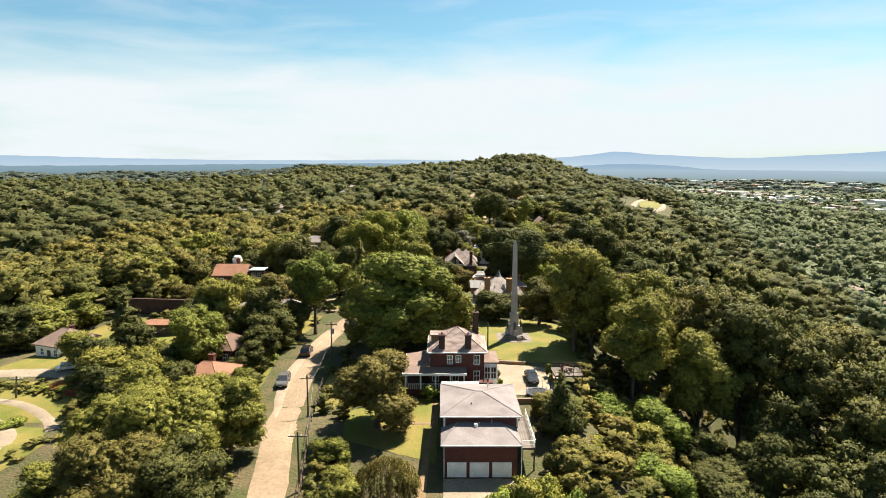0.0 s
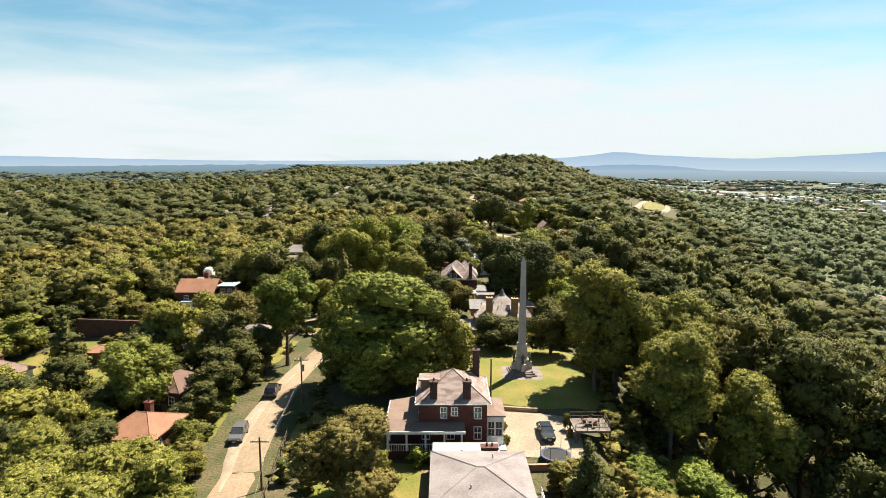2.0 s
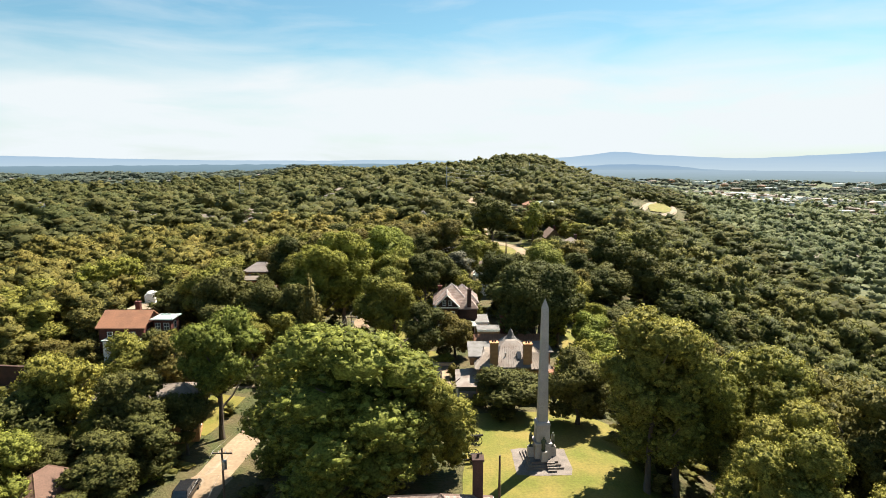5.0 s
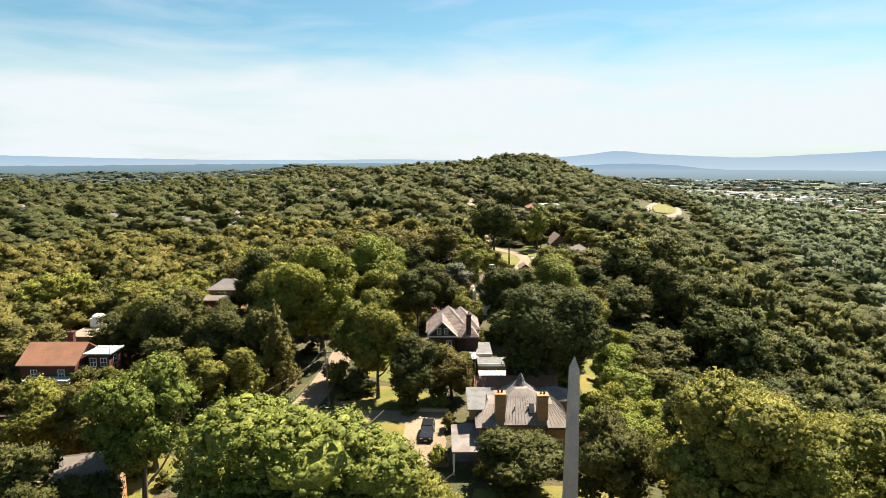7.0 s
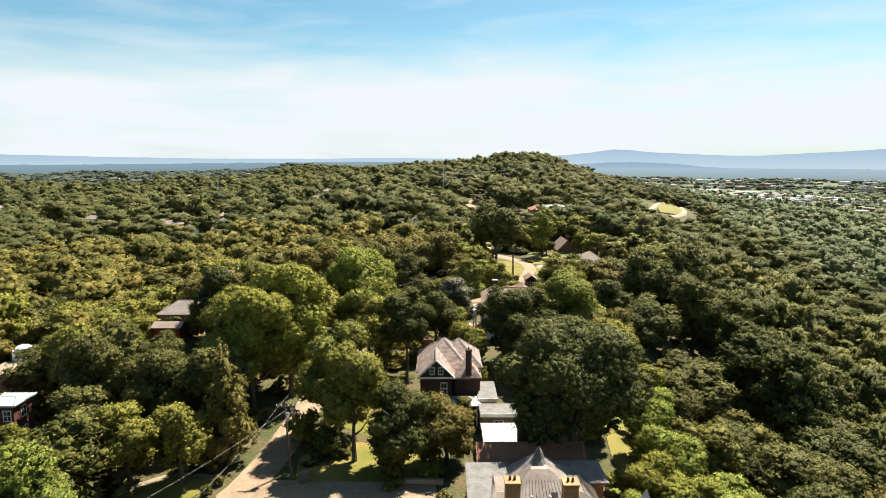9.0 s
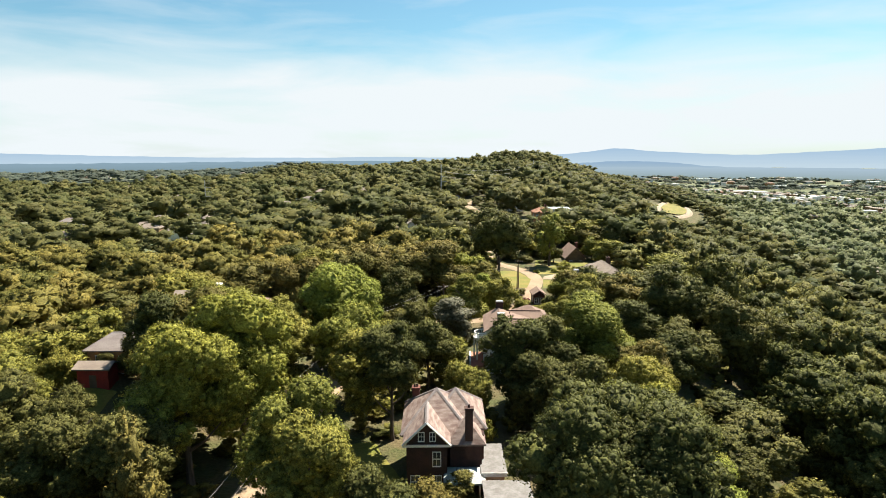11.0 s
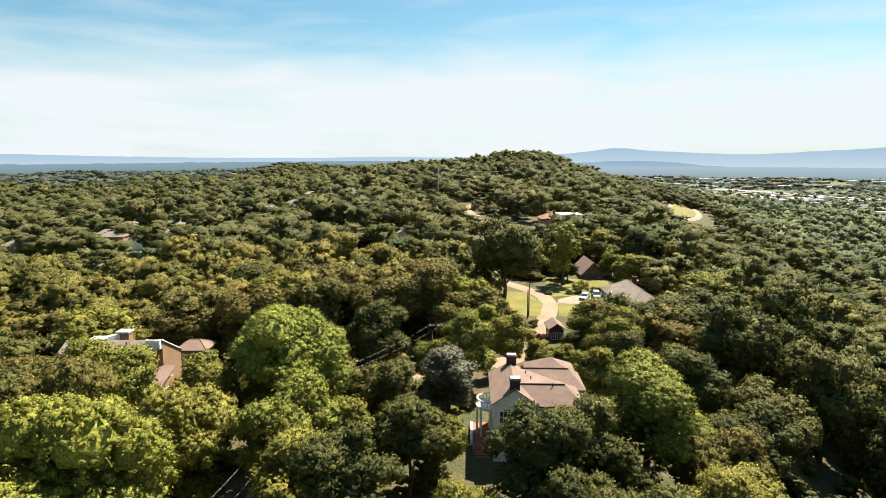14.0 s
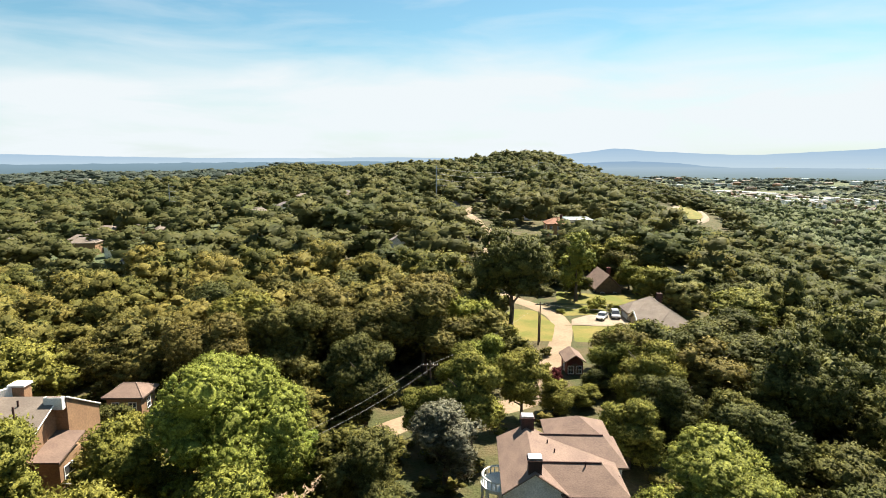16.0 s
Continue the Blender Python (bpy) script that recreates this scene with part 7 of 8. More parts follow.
patch("drive", [(-20.5, 155), (-18.5, 161.6), (3.6, 160.6), (4.3, 143), (-14, 143.2), (-22.5, 147)], M_ROAD, "broad pale asphalt drive looping off the lane", "drive", lift=0.08)
patch("lawn", [(-14.5, 156.4), (-12, 157), (-3.2, 157.2), (-1.9, 155.6), (-1.9, 146.6), (-3, 145.8), (-15.5, 146.4), (-17, 151)], M_LAWN, "worn lawn circled by a drive", "lawn", lift=0.16)
patch("lawn", [(-92, 118), (-62, 110), (-50, 118), (-40, 120), (-33, 124), (-32, 134), (-46, 128), (-60, 127), (-88, 130)], M_LAWN, "garden grass between the houses", "lawn")
patch("lawn", [(-60, 94), (-46, 91), (-34, 91), (-32, 104), (-33, 119), (-46, 117), (-58, 108)], M_LAWN, "garden grass round the hipped houses", "lawn")
patch("lawn", [(-88, 131), (-60, 128), (-58, 140), (-60, 148), (-58, 153), (-84, 155), (-90, 145)], M_LAWN, "terraced lawn below the retaining wall", "lawn")
patch("lawn", [(-47, 188), (-40.5, 188), (-39.8, 195.2), (-46.4, 195.2)], M_LAWN, "small lawn before the red shed", "lawn")
patch("lawn", [(-38, 136.5), (-31.5, 135), (-30, 148), (-36, 150)], M_LAWN, "sunlit lawn beside the lane", "lawn")
patch("lawn", [(-47, 130), (-42, 131), (-42, 137), (-47, 136)], M_LAWN, "small lawn between trees", "lawn")
patch("lawn", [(20, 287), (31, 286.5), (33.5, 298), (31, 311), (26, 313), (19, 302)], M_LAWN, "sunlit lawn inside the bend of the lane", "lawn")
patch("lawn", [(36.8, 306), (48, 308), (49, 316), (38, 317)], M_LAWN, "mown front lawn beside the parked cars", "lawn")
patch("lawn", [(35, 286), (48, 285), (48, 296.5), (37, 298)], M_LAWN, "mown front lawn below the drive", "lawn")
patch("lawn", [(20.5, 141), (24.5, 142), (29, 158), (24, 160), (21, 152)], M_LAWN, "bright rough grass beside the tile-roofed house", "lawn")
patch("lawn", [(26, 165), (33, 163), (40, 178), (39, 190), (33, 192), (28, 178)], M_LAWN, "bright grassy glade on the slope", "lawn")
patch("lawn", [(37.5, 318.5), (49, 317.5), (62, 313), (62.5, 327), (50, 328.5), (40, 332)], M_LAWN, "rough grass between the two houses", "lawn")
patch("lawn", [(57, 296), (66, 297), (70, 309), (62, 311), (57, 308)], M_LAWN, "grass beside the low brown-roofed house", "lawn")
patch("lawn", [(63, 312), (72, 310), (80, 345), (70, 348)], M_LAWN, "grassy slope behind the house", "lawn")
patch("lawn", [(-10, 245), (-16, 252), (-14, 262), (-6, 260), (-4, 252)], M_LAWN, "grassy clearing beside the lane", "lawn")
patch("lawn", [(-10, 176), (-2, 170), (0.5, 182), (-4, 192), (-11, 190)], M_LAWN, "garden lawn beside the gabled house", "lawn")
patch("verge", [(-92, 100), (-60, 92), (-56, 82), (-52, 96), (-62, 108), (-92, 114)], M_LAWN, "rough grass bank with orange blossom", "grass")
patch("verge", [(-92, 80), (-62, 74), (-58, 84), (-64, 92), (-92, 99)], M_LAWN, "rough grass bank below the path", "grass")
patch("drive", [(9, 94.2), (19.4, 93.6), (20.2, 104.6), (15, 106.2), (9.4, 107)], M_CONCRETE, "sunlit pale concrete parking drive", "drive", lift=0.09)
patch("drive", [(0.0, 62), (9.4, 62), (9.4, 70.6), (0.0, 70.6)], M_CONCRETE, "pale concrete apron before the garages", "drive", lift=0.08)
patch("drive", [(37, 298.5), (50, 296.6), (51, 307), (43, 307), (38, 303)], M_CONCRETE, "bright concrete drive with parked cars", "drive", lift=0.08)
patch("paving", [(11.2, 118.4), (18, 118.4), (18, 125.2), (11.2, 125.2)], M_STEP, "worn paving round the monument", "paving", lift=0.08)
ribbon("path", [(-1.2, 92), (-1.4, 84), (-2.2, 76), (-2.6, 66)], 1.5, M_DIRT, "bare earth path beside the brick house", "path")
ribbon("path", [(-1.8, 84.5), (-6, 84.4), (-11, 82.5)], 1.6, M_DIRT, "bare earth path across the lawn", "path", lift=0.08)
ribbon("side_path", [(-22.4, 161.8), (-28, 163), (-36, 157.6), (-44, 155)], 1.3, M_CONCRETE, "pale footpath along the lawn", "path")
ribbon("side_path", [(-24, 155.6), (-28, 152.4), (-36, 152.0)], 1.2, M_CONCRETE, "pale footpath along the hedge", "path")
ribbon("side_road", [(-110, 117), (-90, 117), (-77, 115.5), (-68, 111), (-60, 104)], 5.5, M_CONCRETE, "pale concrete side road", "road", lift=0.12)
ribbon("park_path", [(-110, 106), (-90, 104.5), (-79, 103), (-71, 99.5), (-65, 95), (-61, 90)], 2.6, M_CONCRETE, "curving pale footpath through rough grass", "path", lift=0.12)
ribbon("lower_road", [(-110, 100), (-84, 98), (-74, 94.5), (-68, 89), (-66, 83), (-70, 74), (-80, 66)], 5.0, M_CONCRETE, "pale road curving downhill", "road", lift=0.14)
ribbon("lay_by", [(-25.6, 88), (-27.0, 95), (-28.0, 103), (-28.0, 112), (-27.0, 121), (-26.0, 128)], 3.2, M_CONCRETE, "pale gravel lay-by along the lane", "road", lift=0.09, widths=[0.6, 2.4, 3.2, 3.2, 2.4, 0.6])


# ---- vehicles ----
def car(x, y, turn, paint, label, suv=True, z=None):
    """A parked car that faces +y before it is turned."""
    h = thing("parked_car", pose(x, y, (gz(x, y) if z is None else z) + 0.12, 0, 0, turn), label, "car", "parked cars")
    l, w, top = (4.7, 1.86, 1.68) if suv else (4.6, 1.80, 1.45)
    belt = 0.98 if suv else 0.88
    prof = [(-l / 2, 0.35), (-l / 2, belt - 0.08), (-l / 2 + 0.12, belt), (l / 2 - 1.25, belt), (l / 2 - 0.15, belt - 0.16), (l / 2, 0.62), (l / 2, 0.35)]
    bm = bmesh.new()
    a = [bm.verts.new((-w / 2, p[0], p[1])) for p in prof]
    b = [bm.verts.new((w / 2, p[0], p[1])) for p in prof]
    bm.faces.new(a); bm.faces.new(b[::-1])
    for i in range(len(prof)):
        bm.faces.new((a[i], b[i], b[(i + 1) % len(prof)], a[(i + 1) % len(prof)]))
    bmesh.ops.recalc_face_normals(bm, faces=bm.faces)
    bmesh.ops.bevel(bm, geom=bm.edges[:], offset=0.07, segments=2, affect="EDGES")
    part("body", bm, paint, h)
    f, r = l / 2 - 1.2, (-l / 2 + 0.12 if suv else -l / 2 + 0.75)

    def cabin(inset, z0, z1, m, name):
        bm = bmesh.new()
        k = 0.16
        lo = [(-w / 2 + 0.06 + inset, r), (w / 2 - 0.06 - inset, r), (w / 2 - 0.06 - inset, f), (-w / 2 + 0.06 + inset, f)]
        hi = [(-w / 2 + k + inset, r + 0.3), (w / 2 - k - inset, r + 0.3), (w / 2 - k - inset, f - 0.85), (-w / 2 + k + inset, f - 0.85)]
        v = [bm.verts.new((*p, z0)) for p in lo] + [bm.verts.new((*p, z1)) for p in hi]
        for i in range(4):
            bm.faces.new((v[i], v[(i + 1) % 4], v[4 + (i + 1) % 4], v[4 + i]))
        bm.faces.new(v[4:])
        part(name, bm, m, h)

    cabin(0.0, belt - 0.02, top - 0.06, M_GLASS, "cabin_glass")
    part("roof_panel", box(bmesh.new(), -w / 2 + 0.15, w / 2 - 0.15, r + 0.27, f - 0.82, top - 0.08, top, 0.03), paint, h)
    for sx in (-1, 1):
        for yy in (r + 0.15, (r + f) / 2 - 0.2, f - 0.45):
            part("pillar", tube(bmesh.new(), (sx * (w / 2 - 0.055), yy - (0.08 if yy < 0 else -0.2), belt - 0.02), (sx * (w / 2 - 0.15), yy + (0.1 if yy < 0 else -0.35), top - 0.05), 0.05, 0.05, 5), paint, h)
        for yy in (-l / 2 + 0.85, l / 2 - 0.9):
            wheel = part("wheel", tube(bmesh.new(), (sx * (w / 2 - 0.22), yy, 0.22), (sx * (w / 2 + 0.01), yy, 0.22), 0.34, 0.34, 16), M_RUBBER, h)
            part("rim", tube(bmesh.new(), (sx * (w / 2 + 0.005), yy, 0.22), (sx * (w / 2 + 0.02), yy, 0.22), 0.2, 0.2, 12), M_CHROME, wheel)
        part("headlight", box(bmesh.new(), sx * (w / 2 - 0.35) - 0.16, sx * (w / 2 - 0.35) + 0.16, l / 2 - 0.06, l / 2 + 0.015, 0.6, 0.74), M_CHROME, h)
        part("tail_light", box(bmesh.new(), sx * (w / 2 - 0.22) - 0.12, sx * (w / 2 - 0.22) + 0.12, -l / 2 - 0.012, -l / 2 + 0.05, 0.68, 0.88), M_RED_CLOTH, h)
        part("mirror", box(bmesh.new(), sx * (w / 2 + 0.08) - 0.09, sx * (w / 2 + 0.08) + 0.09, f - 0.55, f - 0.42, belt, belt + 0.14), paint, h)
    part("bumper", box(bmesh.new(), -w / 2 + 0.1, w / 2 - 0.1, l / 2 - 0.02, l / 2 + 0.05, 0.3, 0.5, 0.02), M_RUBBER, h)
    part("number_plate", box(bmesh.new(), -0.22, 0.22, l / 2 + 0.05, l / 2 + 0.06, 0.36, 0.46), M_WHITE, h)
    return h


def paint(name, c):
    return material(name, c, 0.25, 0.3, second=tuple(v * 0.92 for v in c), bump=0, spec=0.6)


P_GREY, P_BLACK, P_WHITE, P_SILVER = paint("grey_car_paint", (0.14, 0.13, 0.12)), paint("black_car_paint", (0.02, 0.02, 0.022)), paint("white_car_paint", (0.75, 0.75, 0.74)), paint("silver_car_paint", (0.42, 0.42, 0.43))
car(-28.3, 103.4, 183, P_GREY, "dark grey estate car parked on the lay-by")
car(-27.4, 118.2, 2, P_BLACK, "black car parked at the edge of the lane")
car(15.1, 99.6, 183, P_BLACK, "dark car parked on the concrete drive", suv=False)
car(1.4, 152.4, 176, P_BLACK, "black car parked on the looping drive")
car(45.2, 303.4, 150, P_WHITE, "white car parked on the concrete drive", suv=False)
car(48.6, 304.6, 170, P_SILVER, "pale silver car parked on the concrete drive")
car(-74.5, 116.5, -60, P_WHITE, "white car parked on the side road", suv=False)
car(-39.0, 151.6, 80, P_BLACK, "black car parked beside a house", suv=False)
car(-35.5, 152.6, 95, P_WHITE, "white car parked beside a house", suv=False)
car(-22.0, 141, 20, P_BLACK, "dark car parked under the trees by the lane")


def trampoline(x, y):
    z = gz(x, y)
    h = thing("trampoline", pose(x, y, z), "round dark blue garden trampoline with net poles beside the drive", "trampoline")
    wpart("mat", tube(bmesh.new(), (x, y, z + 0.80), (x, y, z + 0.84), 1.6, 1.6, 24), M_RUBBER, h)
    bm = bmesh.new()
    for k in range(24):
        a, b = 2 * math.pi * k / 24, 2 * math.pi * (k + 1) / 24
        slab(bm, [(x + r * math.cos(t), y + r * math.sin(t), z + 0.9) for r, t in ((1.6, a), (1.95, a), (1.95, b), (1.6, b))], 0.06)
    wpart("pad", bm, material("blue_grey_vinyl", (0.045, 0.05, 0.085), 0.6, bump=0.05), h)
    for k in range(6):
        a = 2 * math.pi * k / 6
        wpart("net_pole", tube(bmesh.new(), (x + 1.95 * math.cos(a), y + 1.95 * math.sin(a), z), (x + 1.95 * math.cos(a), y + 1.95 * math.sin(a), z + 2.4), 0.03, 0.03, 6), M_RUBBER, h)
    for k in range(8):
        a = 2 * math.pi * k / 8
        wpart("leg", tube(bmesh.new(), (x + 1.85 * math.cos(a), y + 1.85 * math.sin(a), z), (x + 1.85 * math.cos(a), y + 1.85 * math.sin(a), z + 0.85), 0.035, 0.035, 6), M_GALV, h)


trampoline(15.3, 93.4)


# ---- poles and lines ----
def utility_pole(x, y, top, label, lean=0.0, box_=False, arm=True):
    z = gz(x, y)
    h = thing("utility_pole", pose(x, y, z), label, "utility pole", "utility poles")
    part("pole", tube(bmesh.new(), (0, 0, -0.5), (lean, 0, top - z), 0.16, 0.10, 8), M_TIMBER, h)
    t = top - z
    if arm:
        part("crossarm", box(bmesh.new(), lean - 1.1, lean + 1.1, -0.06, 0.06, t - 0.65, t - 0.52), M_TIMBER, h)
        for k in (-1, -0.4, 0.4, 1):
            part("insulator", tube(bmesh.new(), (lean + k, 0, t - 0.52), (lean + k, 0, t - 0.32), 0.05, 0.035, 6), M_WHITE, h)
    if box_:
        part("transformer", tube(bmesh.new(), (lean + 0.3, -0.25, t - 2.3), (lean + 0.3, -0.25, t - 1.3), 0.25, 0.25, 10), M_GALV, h)
    return h


def cable(a, b, sag, label="thin overhead cable sagging between poles", r=0.013):
    a, b = Vector(a), Vector(b)
    n = 12
    bm = bmesh.new()
    side = Vector((b.y - a.y, a.x - b.x, 0)).normalized()
    prev = None
    for k in range(n + 1):
        p = a.lerp(b, k / n) - Vector((0, 0, sag * 4 * (k / n) * (1 - k / n)))
        ring = [bm.verts.new(p + side * r), bm.verts.new(p + Vector((0, 0, r))), bm.verts.new(p - side * r), bm.verts.new(p - Vector((0, 0, r)))]
        if prev:
            for i in range(4):
                bm.faces.new((prev[i], prev[(i + 1) % 4], ring[(i + 1) % 4], ring[i]))
        prev = ring
    tagged(part("overhead_cable", bm, M_WIRE, None), label, "cable", "overhead cables")


POLES = [(-17.2, 68, 4.5), (-20.7, 88.8, 3.8), (-21.7, 114.7, 5.0), (-18.5, 140, 6.0), (-14.2, 163.2, 7.4), (-12.5, 192, 8.0), (-9.5, 222, 8.0), (6, 247.5, 8)]
for k, (x, y, t) in enumerate(POLES):
    utility_pole(x, y, t, "weathered timber utility pole beside the lane", 0.0 if k != 4 else -0.4, k in (2, 4))
for (x0, y0, t0), (x1, y1, t1) in zip(POLES, POLES[1:]):
    cable((x0 + 1, y0, t0 - 0.35), (x1 + 1, y1, t1 - 0.35), 0.7)
    cable((x0 - 1, y0, t0 - 0.35), (x1 - 1, y1, t1 - 0.35), 0.7)
cable((-14.2, 163.2, 6.6), (-30, 140, 3.5), 0.8)
utility_pole(27.8, 286.2, 6.9, "weathered timber utility pole at the bend of the lane")
utility_pole(27.2, 284.2, 5.4, "shorter timber pole at the bend of the lane", arm=False)
cable((27.8, 286.2, 6.5), (52, 296, 3.0), 0.8)
cable((27.8, 286.2, 6.5), (6, 247.5, 7.6), 1.0)
utility_pole(8.5, 111.8, 5.6, "plain dark pole on the monument lawn", arm=False)
utility_pole(-76.5, 104, -2.0, "leaning timber utility pole in rough grass", 0.5)
cable((-76, 104, -2.5), (-60, 128, 0), 1.0)


FENCE = smooth_line([(-14.6, 46), (-16.4, 62), (-17.9, 74), (-20.4, 92), (-21.4, 104)], 2.6)
railing("lane_fence", [(p.x, p.y, gz(p.x, p.y)) for p in FENCE], 1.15, M_TIMBER, "low dark timber post fence along the lane", post=0.11, bars=2, step=2.6)


def transmission_pole(x, y, top):
    z = gz(x, y)
    h = thing("transmission_pole", pose(x, y, z), "tall pale steel transmission pole with crossarms", "power pole", "transmission poles")
    t = top - z
    part("mast", tube(bmesh.new(), (0, 0, -1), (0, 0, t), 0.45, 0.25, 8), M_GALV, h)
    for k in range(4):
        part("crossarm", box(bmesh.new(), 0, 4.0, -0.12, 0.12, t - 2 - 3.2 * k, t - 1.75 - 3.2 * k), M_GALV, h)


TOWERS = [(6.5, 523, 30), (95, 700, 31), (-165, 560, 18)]
for x, y, t in TOWERS:
    transmission_pole(x, y, t)
for k in range(4):
    cable((10, 523, 28 - 3.2 * k), (99, 700, 29 - 3.2 * k), 5, "pale high-voltage cable over the hill", 0.07)
    cable((99, 700, 29 - 3.2 * k), (330, 520, 12 - 3.2 * k), 8, "pale high-voltage cable over the hill", 0.07)

def lookout(x, y):
    z = gz(x, y)
    h = thing("lookout_tower", pose(x, y, z), "small stone lookout tower on the wooded summit", "tower")
    part("shaft", frustum(bmesh.new(), 0, 0, -1, 12.0, 4.6, 3.8), M_STONE, h)
    part("gallery", frustum(bmesh.new(), 0, 0, 12.0, 12.7, 4.8, 4.8), M_STONE, h)
    for sx, sy in ((-1, -1), (1, -1), (1, 1), (-1, 1)):
        part("post", frustum(bmesh.new(), 1.9 * sx, 1.9 * sy, 12.7, 14.6, 0.4, 0.4), M_TIMBER, h)
    part("roof", frustum(bmesh.new(), 0, 0, 14.6, 15.9, 5.2, 0.6), M_ROOF_GREY, h)


lookout(148, 1150)

# ---- shrubs, hedges and flowers ----
for x, y, r, h_, tone in ((-33.5, 152.9, 1.3, 1.8, "dark"), (-31.0, 152.6, 1.4, 1.9, "dark"), (-28.4, 151.8, 1.3, 2.0, "dark"), (-25.6, 151.4, 1.0, 1.3, "mid"), (-24.2, 152.2, 0.9, 1.2, "mid"),
                           (-22.8, 158.5, 0.8, 1.2, "olive"), (-22.2, 160.6, 0.8, 1.2, "olive"), (-23.4, 156.4, 0.8, 1.2, "olive"), (-14.5, 171, 2.6, 4.5, "mid"), (-10.5, 168, 2.6, 4, "dark"),
                           (-2, 92.6, 1.7, 2.4, "bright"), (-7.2, 91.8, 2.0, 2.4, "mid"), (18.4, 101.2, 0.7, 2.4, "mid"), (18.3, 99.0, 0.5, 1.5, "olive"), (9.5, 101, 0.6, 1.4, "mid"), (9.5, 97.5, 0.6, 1.4, "mid"),
                           (13.5, 72, 1.0, 2.4, "dark"), (14.6, 74.2, 0.9, 2.6, "dark"), (13.2, 68.5, 1.2, 1.6, "yellow"), (15.4, 64.5, 1.6, 2, "bright"), (3, 143.5, 1.4, 2.6, "yellow"), (4.4, 154.5, 1.3, 2.6, "olive"),
                           (8.5, 140.2, 1.5, 2.5, "mid"), (18.2, 141.5, 1.6, 2.4, "mid"), (22, 145, 1.6, 2.0, "yellow"), (24.5, 150, 2.0, 2.2, "yellow"), (21.5, 152, 1.8, 2.4, "yellow"), (25, 158, 2.2, 3, "yellow"), (-1.5, 159.8, 1.5, 1.2, "mid"), (3.2, 161.8, 1.6, 2, "bright"),
                           (42.5, 309.5, 1.4, 1.4, "bright"), (46, 311, 2.6, 3.4, "yellow"), (49.2, 308.5, 2.0, 2.4, "mid"), (36.6, 309, 1.3, 1.1, "yellow"), (27.6, 277.5, 1.4, 1.8, "olive"), (25.4, 268, 1.5, 2, "mid"),
                           (-33.4, 121, 2, 2.5, "bright"), (-33.8, 112.5, 2.2, 3.2, "bright"), (-32.8, 93, 2.0, 2.6, "bright"), (-31.5, 88.2, 1.8, 2.4, "mid"), (-68.5, 105.5, 1.8, 1.2, "yellow"), (-73, 107, 2.2, 1.0, "yellow"),
                           (-80, 160.5, 1.0, 1.2, "mid"), (-77.5, 160.3, 1.1, 1.4, "mid"), (-74.5, 160.1, 1.0, 1.2, "mid"), (-71, 160.0, 1.2, 1.4, "mid"), (-69, 109.5, 2, 2, "mid"), (-70, 94, 2.2, 1.3, "bright"),
                           (10.8, 178, 1.2, 3.0, "bright"), (11, 190, 1.8, 4, "mid"), (-0.6, 176.4, 1.5, 2.6, "olive"), (24.4, 172, 2, 2.4, "bright"), (31, 168, 2.2, 2.6, "yellow"), (35.4, 176, 1.8, 2, "bright"), (-41, 241, 2.4, 3.6, "red"), (-38.6, 239.5, 2.0, 3.0, "red"), (9.0, 64.6, 2.5, 3.7, "mid"), (6.2, 63.0, 2.2, 2.9, "bright"), (11.6, 65.4, 2.2, 3.2, "yellow"), (3.6, 61.6, 1.8, 2.0, "mid"), (9.6, 62.0, 1.8, 2.8, "bright"), (12.4, 63.4, 1.8, 3.0, "yellow"), (14.2, 61.4, 1.7, 2.6, "bright"), (7.6, 61.2, 1.3, 1.6, "yellow"), (-4.4, 66, 1.6, 3.6, "olive"), (-70, 107, 2.2, 1.2, "red"), (-66, 104, 1.8, 1.0, "red"), (26.4, 263.5, 1.3, 2.6, "maroon"), (27.4, 265.5, 1.1, 2.0, "maroon")):
    shrub(x, y, r, h_, tone)


# ---- the town in the valley and scattered roofs ----
def small_building(wall, roof, w, d, e, rise):
    h = thing("valley_building", pose(0, 0, -500), "small pale building with a low roof far off in the valley", "building", "buildings in the valley")
    part("wall", box(bmesh.new(), -w / 2, w / 2, -d / 2, d / 2, -3, e), wall, h)
    part("roof", hip_roof(bmesh.new(), -w / 2, w / 2, -d / 2, d / 2, e + 0.2, rise, ridge=w * 0.5), roof, h)
    return h


protos = [(small_building(M_WHITE, M_ROOF_WHITE, 28, 18, 5, 0.6), 0), (small_building(M_WHITE, M_ROOF_PALE, 18, 14, 4.5, 0.8), 0), (small_building(M_TAN, M_ROOF_TAUPE, 20, 13, 5, 1.2), 0), (small_building(M_BRICK_TAN, M_ROOF_RUST, 17, 12, 6, 2.5), 1),
          (small_building(M_WHITE, M_ROOF_GREY, 11, 8, 4.5, 2.2), 2), (small_building(M_TAN, M_ROOF_TAUPE, 11, 8, 4.5, 2.2), 2)]
TR = random.Random(21)


def settle(kind, x, y, k=1.0, sunk=0.0):
    ob = TR.choice([p for p, g in protos if g in kind and (g != 1 or TR.random() < 0.15)] or [protos[0][0]])
    m = pose(x, y, gz(x, y) + 2.5 - sunk, 0, 0, TR.uniform(-35, 35))
    if y > 1270:
        JOINED.append((ob, m @ Matrix.Diagonal((k, k, k, 1))))
        return
    o = copy_thing(ob, m)
    o.scale = (k, k, k)


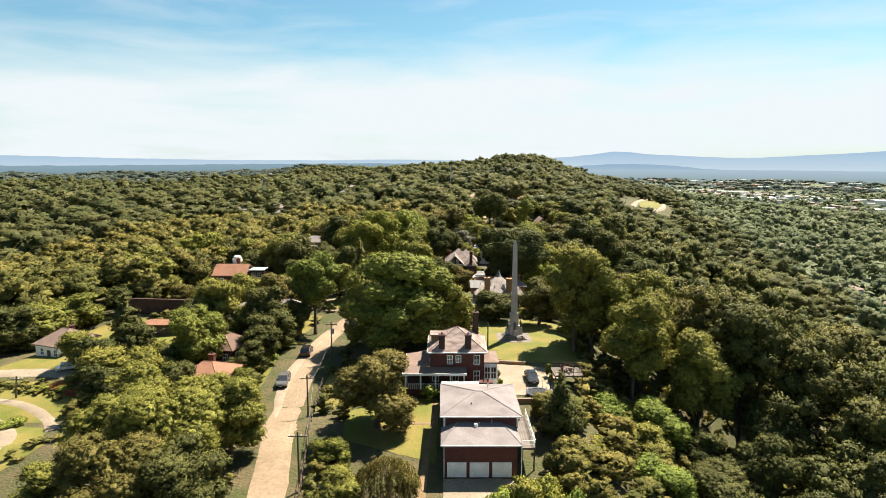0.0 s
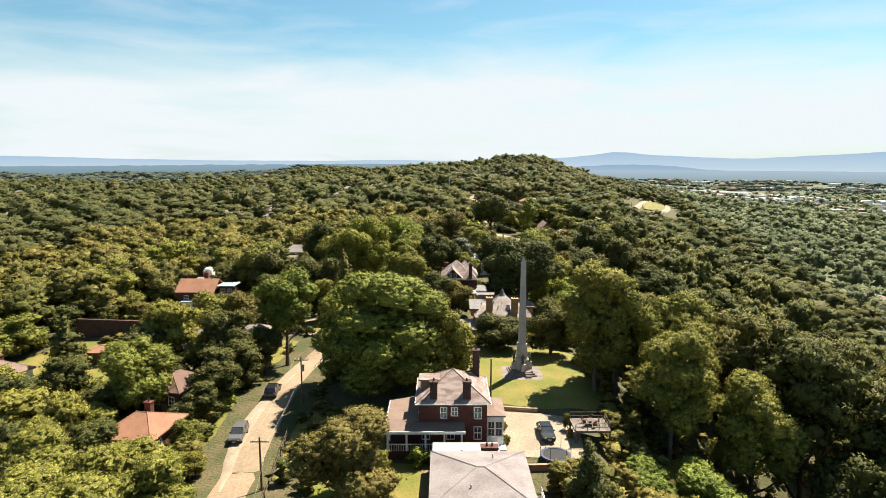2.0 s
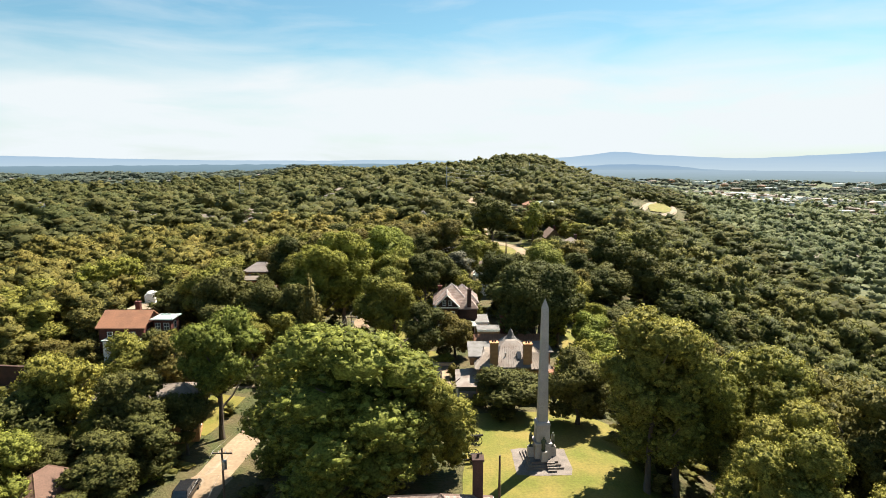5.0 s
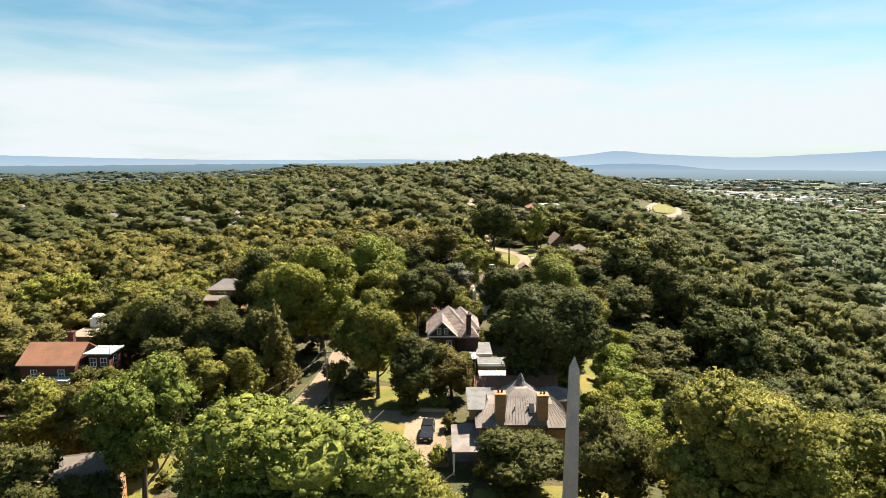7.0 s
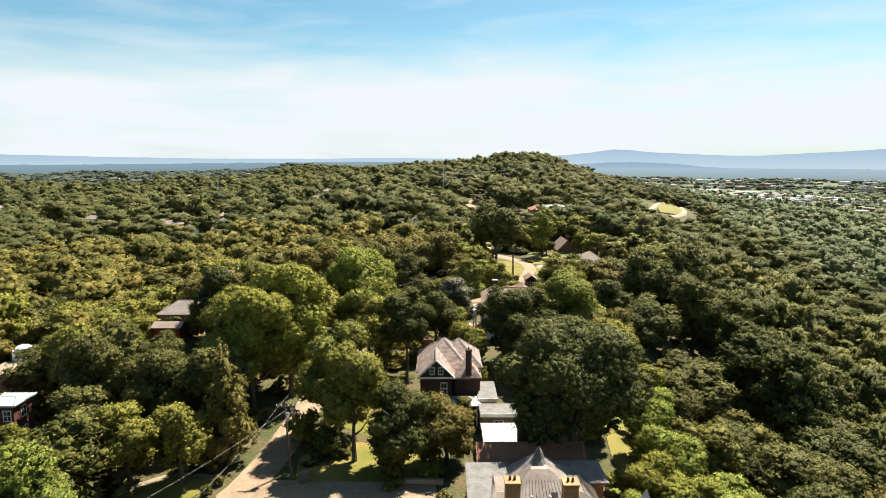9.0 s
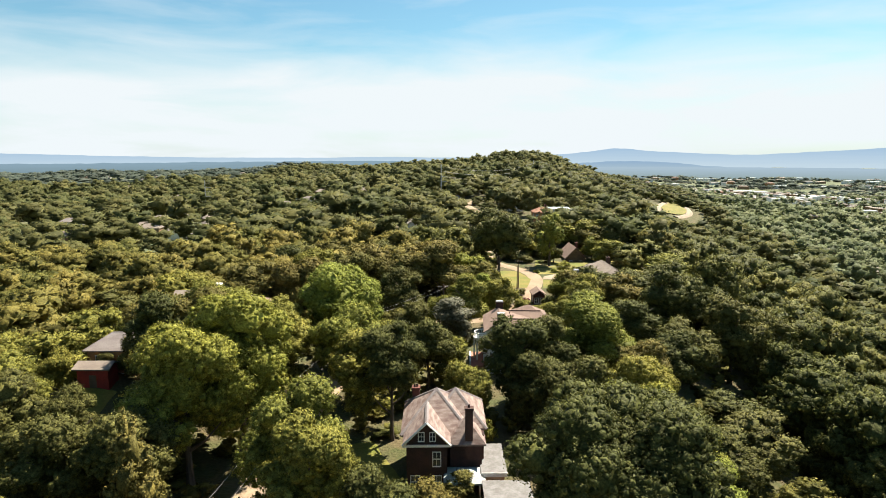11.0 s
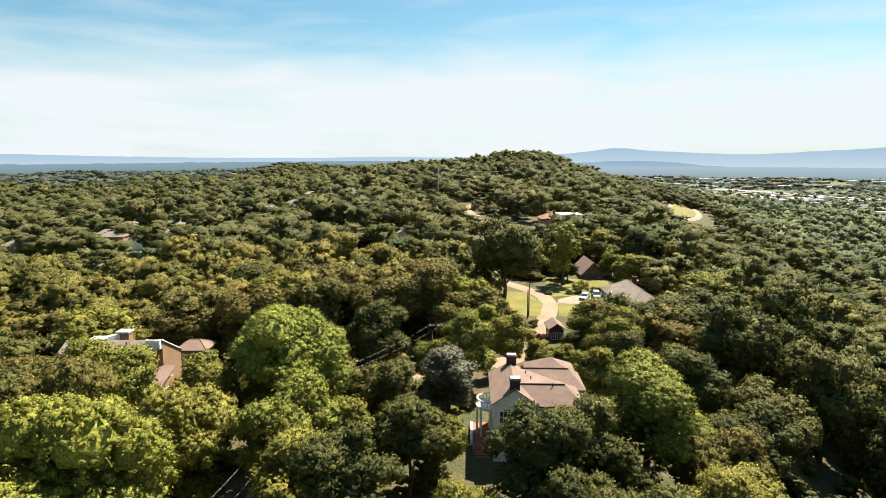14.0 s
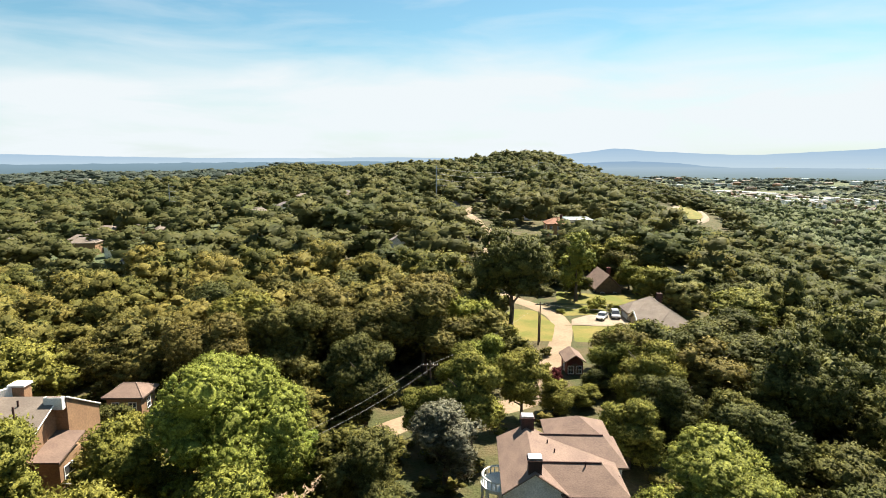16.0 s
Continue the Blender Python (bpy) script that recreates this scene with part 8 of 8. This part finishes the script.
JOINED = []
for _ in range(260):
    y = TR.gauss(1330, 95)
    x = y * 0.475 - 0.9 * (y - 1330) + TR.uniform(-170, 260)
    if x > 0.36 * y:
        settle((0, 0, 1), x, y, TR.uniform(0.6, 1.1))
for _ in range(60):
    y = TR.uniform(950, 1350)
    settle((0, 1, 1, 2), y * TR.uniform(0.60, 0.78), y, 0.8)
for _ in range(60):
    y = TR.uniform(1650, 2300)
    settle((0, 1), y * TR.uniform(0.30, 0.75), y, 1.2)
for _ in range(16):
    y = TR.uniform(450, 900)
    settle((2,), y * TR.uniform(0.5, 0.74), y, 0.9)
for x, y in HOMES:
    settle((2,), x, y, TR.uniform(0.75, 1.0), 1.4)


def join_town():
    """The far side of the town, where no building can be told from the next."""
    mats, verts, faces, slots = [], [], [], []
    for ob, m in JOINED:
        for p in ob.children:
            mat = p.data.materials[0]
            if mat not in mats:
                mats.append(mat)
            off = len(verts)
            verts += [m @ v.co for v in p.data.vertices]
            for f in p.data.polygons:
                faces.append([off + i for i in f.vertices])
                slots.append(mats.index(mat))
    me = bpy.data.meshes.new("town_roofs")
    me.from_pydata(verts, [], faces)
    for mat in mats:
        me.materials.append(mat)
    me.polygons.foreach_set("material_index", slots)
    tagged(new("town_roofs", me), "crowded pale roofs of the far town in the valley", "buildings", kind="stuff")


join_town()
for p, g in protos:
    for o in (*p.children, p):
        bpy.data.objects.remove(o)

patch("meadow", [(262, 822), (300, 902), (313, 938), (330, 956), (327, 927), (305, 852), (283, 795), (268, 772), (250, 772)], M_LAWN, "bright meadow inside the bend of the highway", "grass", lift=1.0, step=14)
ribbon("highway", [(238, 768), (262, 822), (299, 903), (314, 944), (331, 962), (333, 927), (308, 852), (285, 794), (267, 765), (254, 752)], 8, M_CONCRETE, "pale highway bend on the flank of the hill", "road", lift=1.6)


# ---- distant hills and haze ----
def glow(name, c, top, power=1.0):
    """A far slope that glows, haze painted in: a plain tone fades upwards into another."""
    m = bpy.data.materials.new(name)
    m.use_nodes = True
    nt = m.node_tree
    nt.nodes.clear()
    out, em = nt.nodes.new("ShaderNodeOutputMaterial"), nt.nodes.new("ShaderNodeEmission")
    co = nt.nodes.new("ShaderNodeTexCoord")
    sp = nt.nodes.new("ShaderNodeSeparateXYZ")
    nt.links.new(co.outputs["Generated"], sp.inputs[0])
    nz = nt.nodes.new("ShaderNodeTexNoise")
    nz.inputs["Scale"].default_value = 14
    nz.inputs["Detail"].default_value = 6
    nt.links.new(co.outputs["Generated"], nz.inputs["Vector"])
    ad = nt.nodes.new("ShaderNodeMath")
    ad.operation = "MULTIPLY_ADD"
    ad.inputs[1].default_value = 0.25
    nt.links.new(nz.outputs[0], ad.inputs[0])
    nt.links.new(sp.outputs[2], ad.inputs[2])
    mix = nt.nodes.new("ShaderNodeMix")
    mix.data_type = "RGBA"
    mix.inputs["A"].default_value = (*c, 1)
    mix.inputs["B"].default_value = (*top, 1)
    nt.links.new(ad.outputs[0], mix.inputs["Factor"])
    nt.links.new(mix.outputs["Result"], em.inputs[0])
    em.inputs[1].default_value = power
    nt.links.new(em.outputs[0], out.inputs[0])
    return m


def far_range(name, dist, profile, low, mat, label):
    """A wall of hills round the view. profile: (bearing in degrees to the right of ahead, height)."""
    bm = bmesh.new()
    bs = np.arange(profile[0][0], profile[-1][0] + 0.01, 0.4)
    hs = np.interp(bs, [p[0] for p in profile], [p[1] for p in profile])
    prev = None
    for b, hh in zip(bs, hs):
        n = 3.0 * noise.noise((b * 0.9, dist, 0)) + 1.6 * noise.noise((b * 3.1, dist, 5))
        x, y = dist * math.sin(radians(b)), dist * math.cos(radians(b))
        cur = (bm.verts.new((x, y, low)), bm.verts.new((x * 1.02, y * 1.02, hh + n)))
        if prev:
            bm.faces.new((prev[0], cur[0], cur[1], prev[1]))
        prev = cur
    return tagged(part(name, bm, mat, None), label, "hills", kind="structure")


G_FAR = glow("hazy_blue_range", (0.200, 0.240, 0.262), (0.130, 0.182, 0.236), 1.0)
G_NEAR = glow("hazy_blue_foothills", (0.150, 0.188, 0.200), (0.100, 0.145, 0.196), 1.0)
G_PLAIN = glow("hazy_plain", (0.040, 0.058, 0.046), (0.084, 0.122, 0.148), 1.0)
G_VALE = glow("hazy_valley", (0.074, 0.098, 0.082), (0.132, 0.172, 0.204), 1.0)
far_range("backdrop_range", 4700, [(-60, 46), (-40, 50), (-34, 44), (-28, 28), (-20, 14), (-10, 10), (-7, 15), (-4, 16), (-1, 10), (6, 10), (9, 24), (11.5, 36), (13.5, 52), (14.8, 68), (15.6, 76), (16.6, 73), (17.4, 64), (19, 52), (22, 40), (25, 29), (26.5, 27), (28, 34), (31, 48), (34, 62), (36, 74), (45, 82), (60, 76)], -75, G_FAR, "mountain range along the horizon, pale blue with painted haze")
far_range("backdrop_foothills", 4200, [(6, -66), (10, -46), (13, -22), (16, -11), (19, -14), (21, -24), (23, -40), (26, -52), (30, -58), (36, -60), (60, -60)], -80, G_NEAR, "foothills below the range, blue-grey with painted haze")
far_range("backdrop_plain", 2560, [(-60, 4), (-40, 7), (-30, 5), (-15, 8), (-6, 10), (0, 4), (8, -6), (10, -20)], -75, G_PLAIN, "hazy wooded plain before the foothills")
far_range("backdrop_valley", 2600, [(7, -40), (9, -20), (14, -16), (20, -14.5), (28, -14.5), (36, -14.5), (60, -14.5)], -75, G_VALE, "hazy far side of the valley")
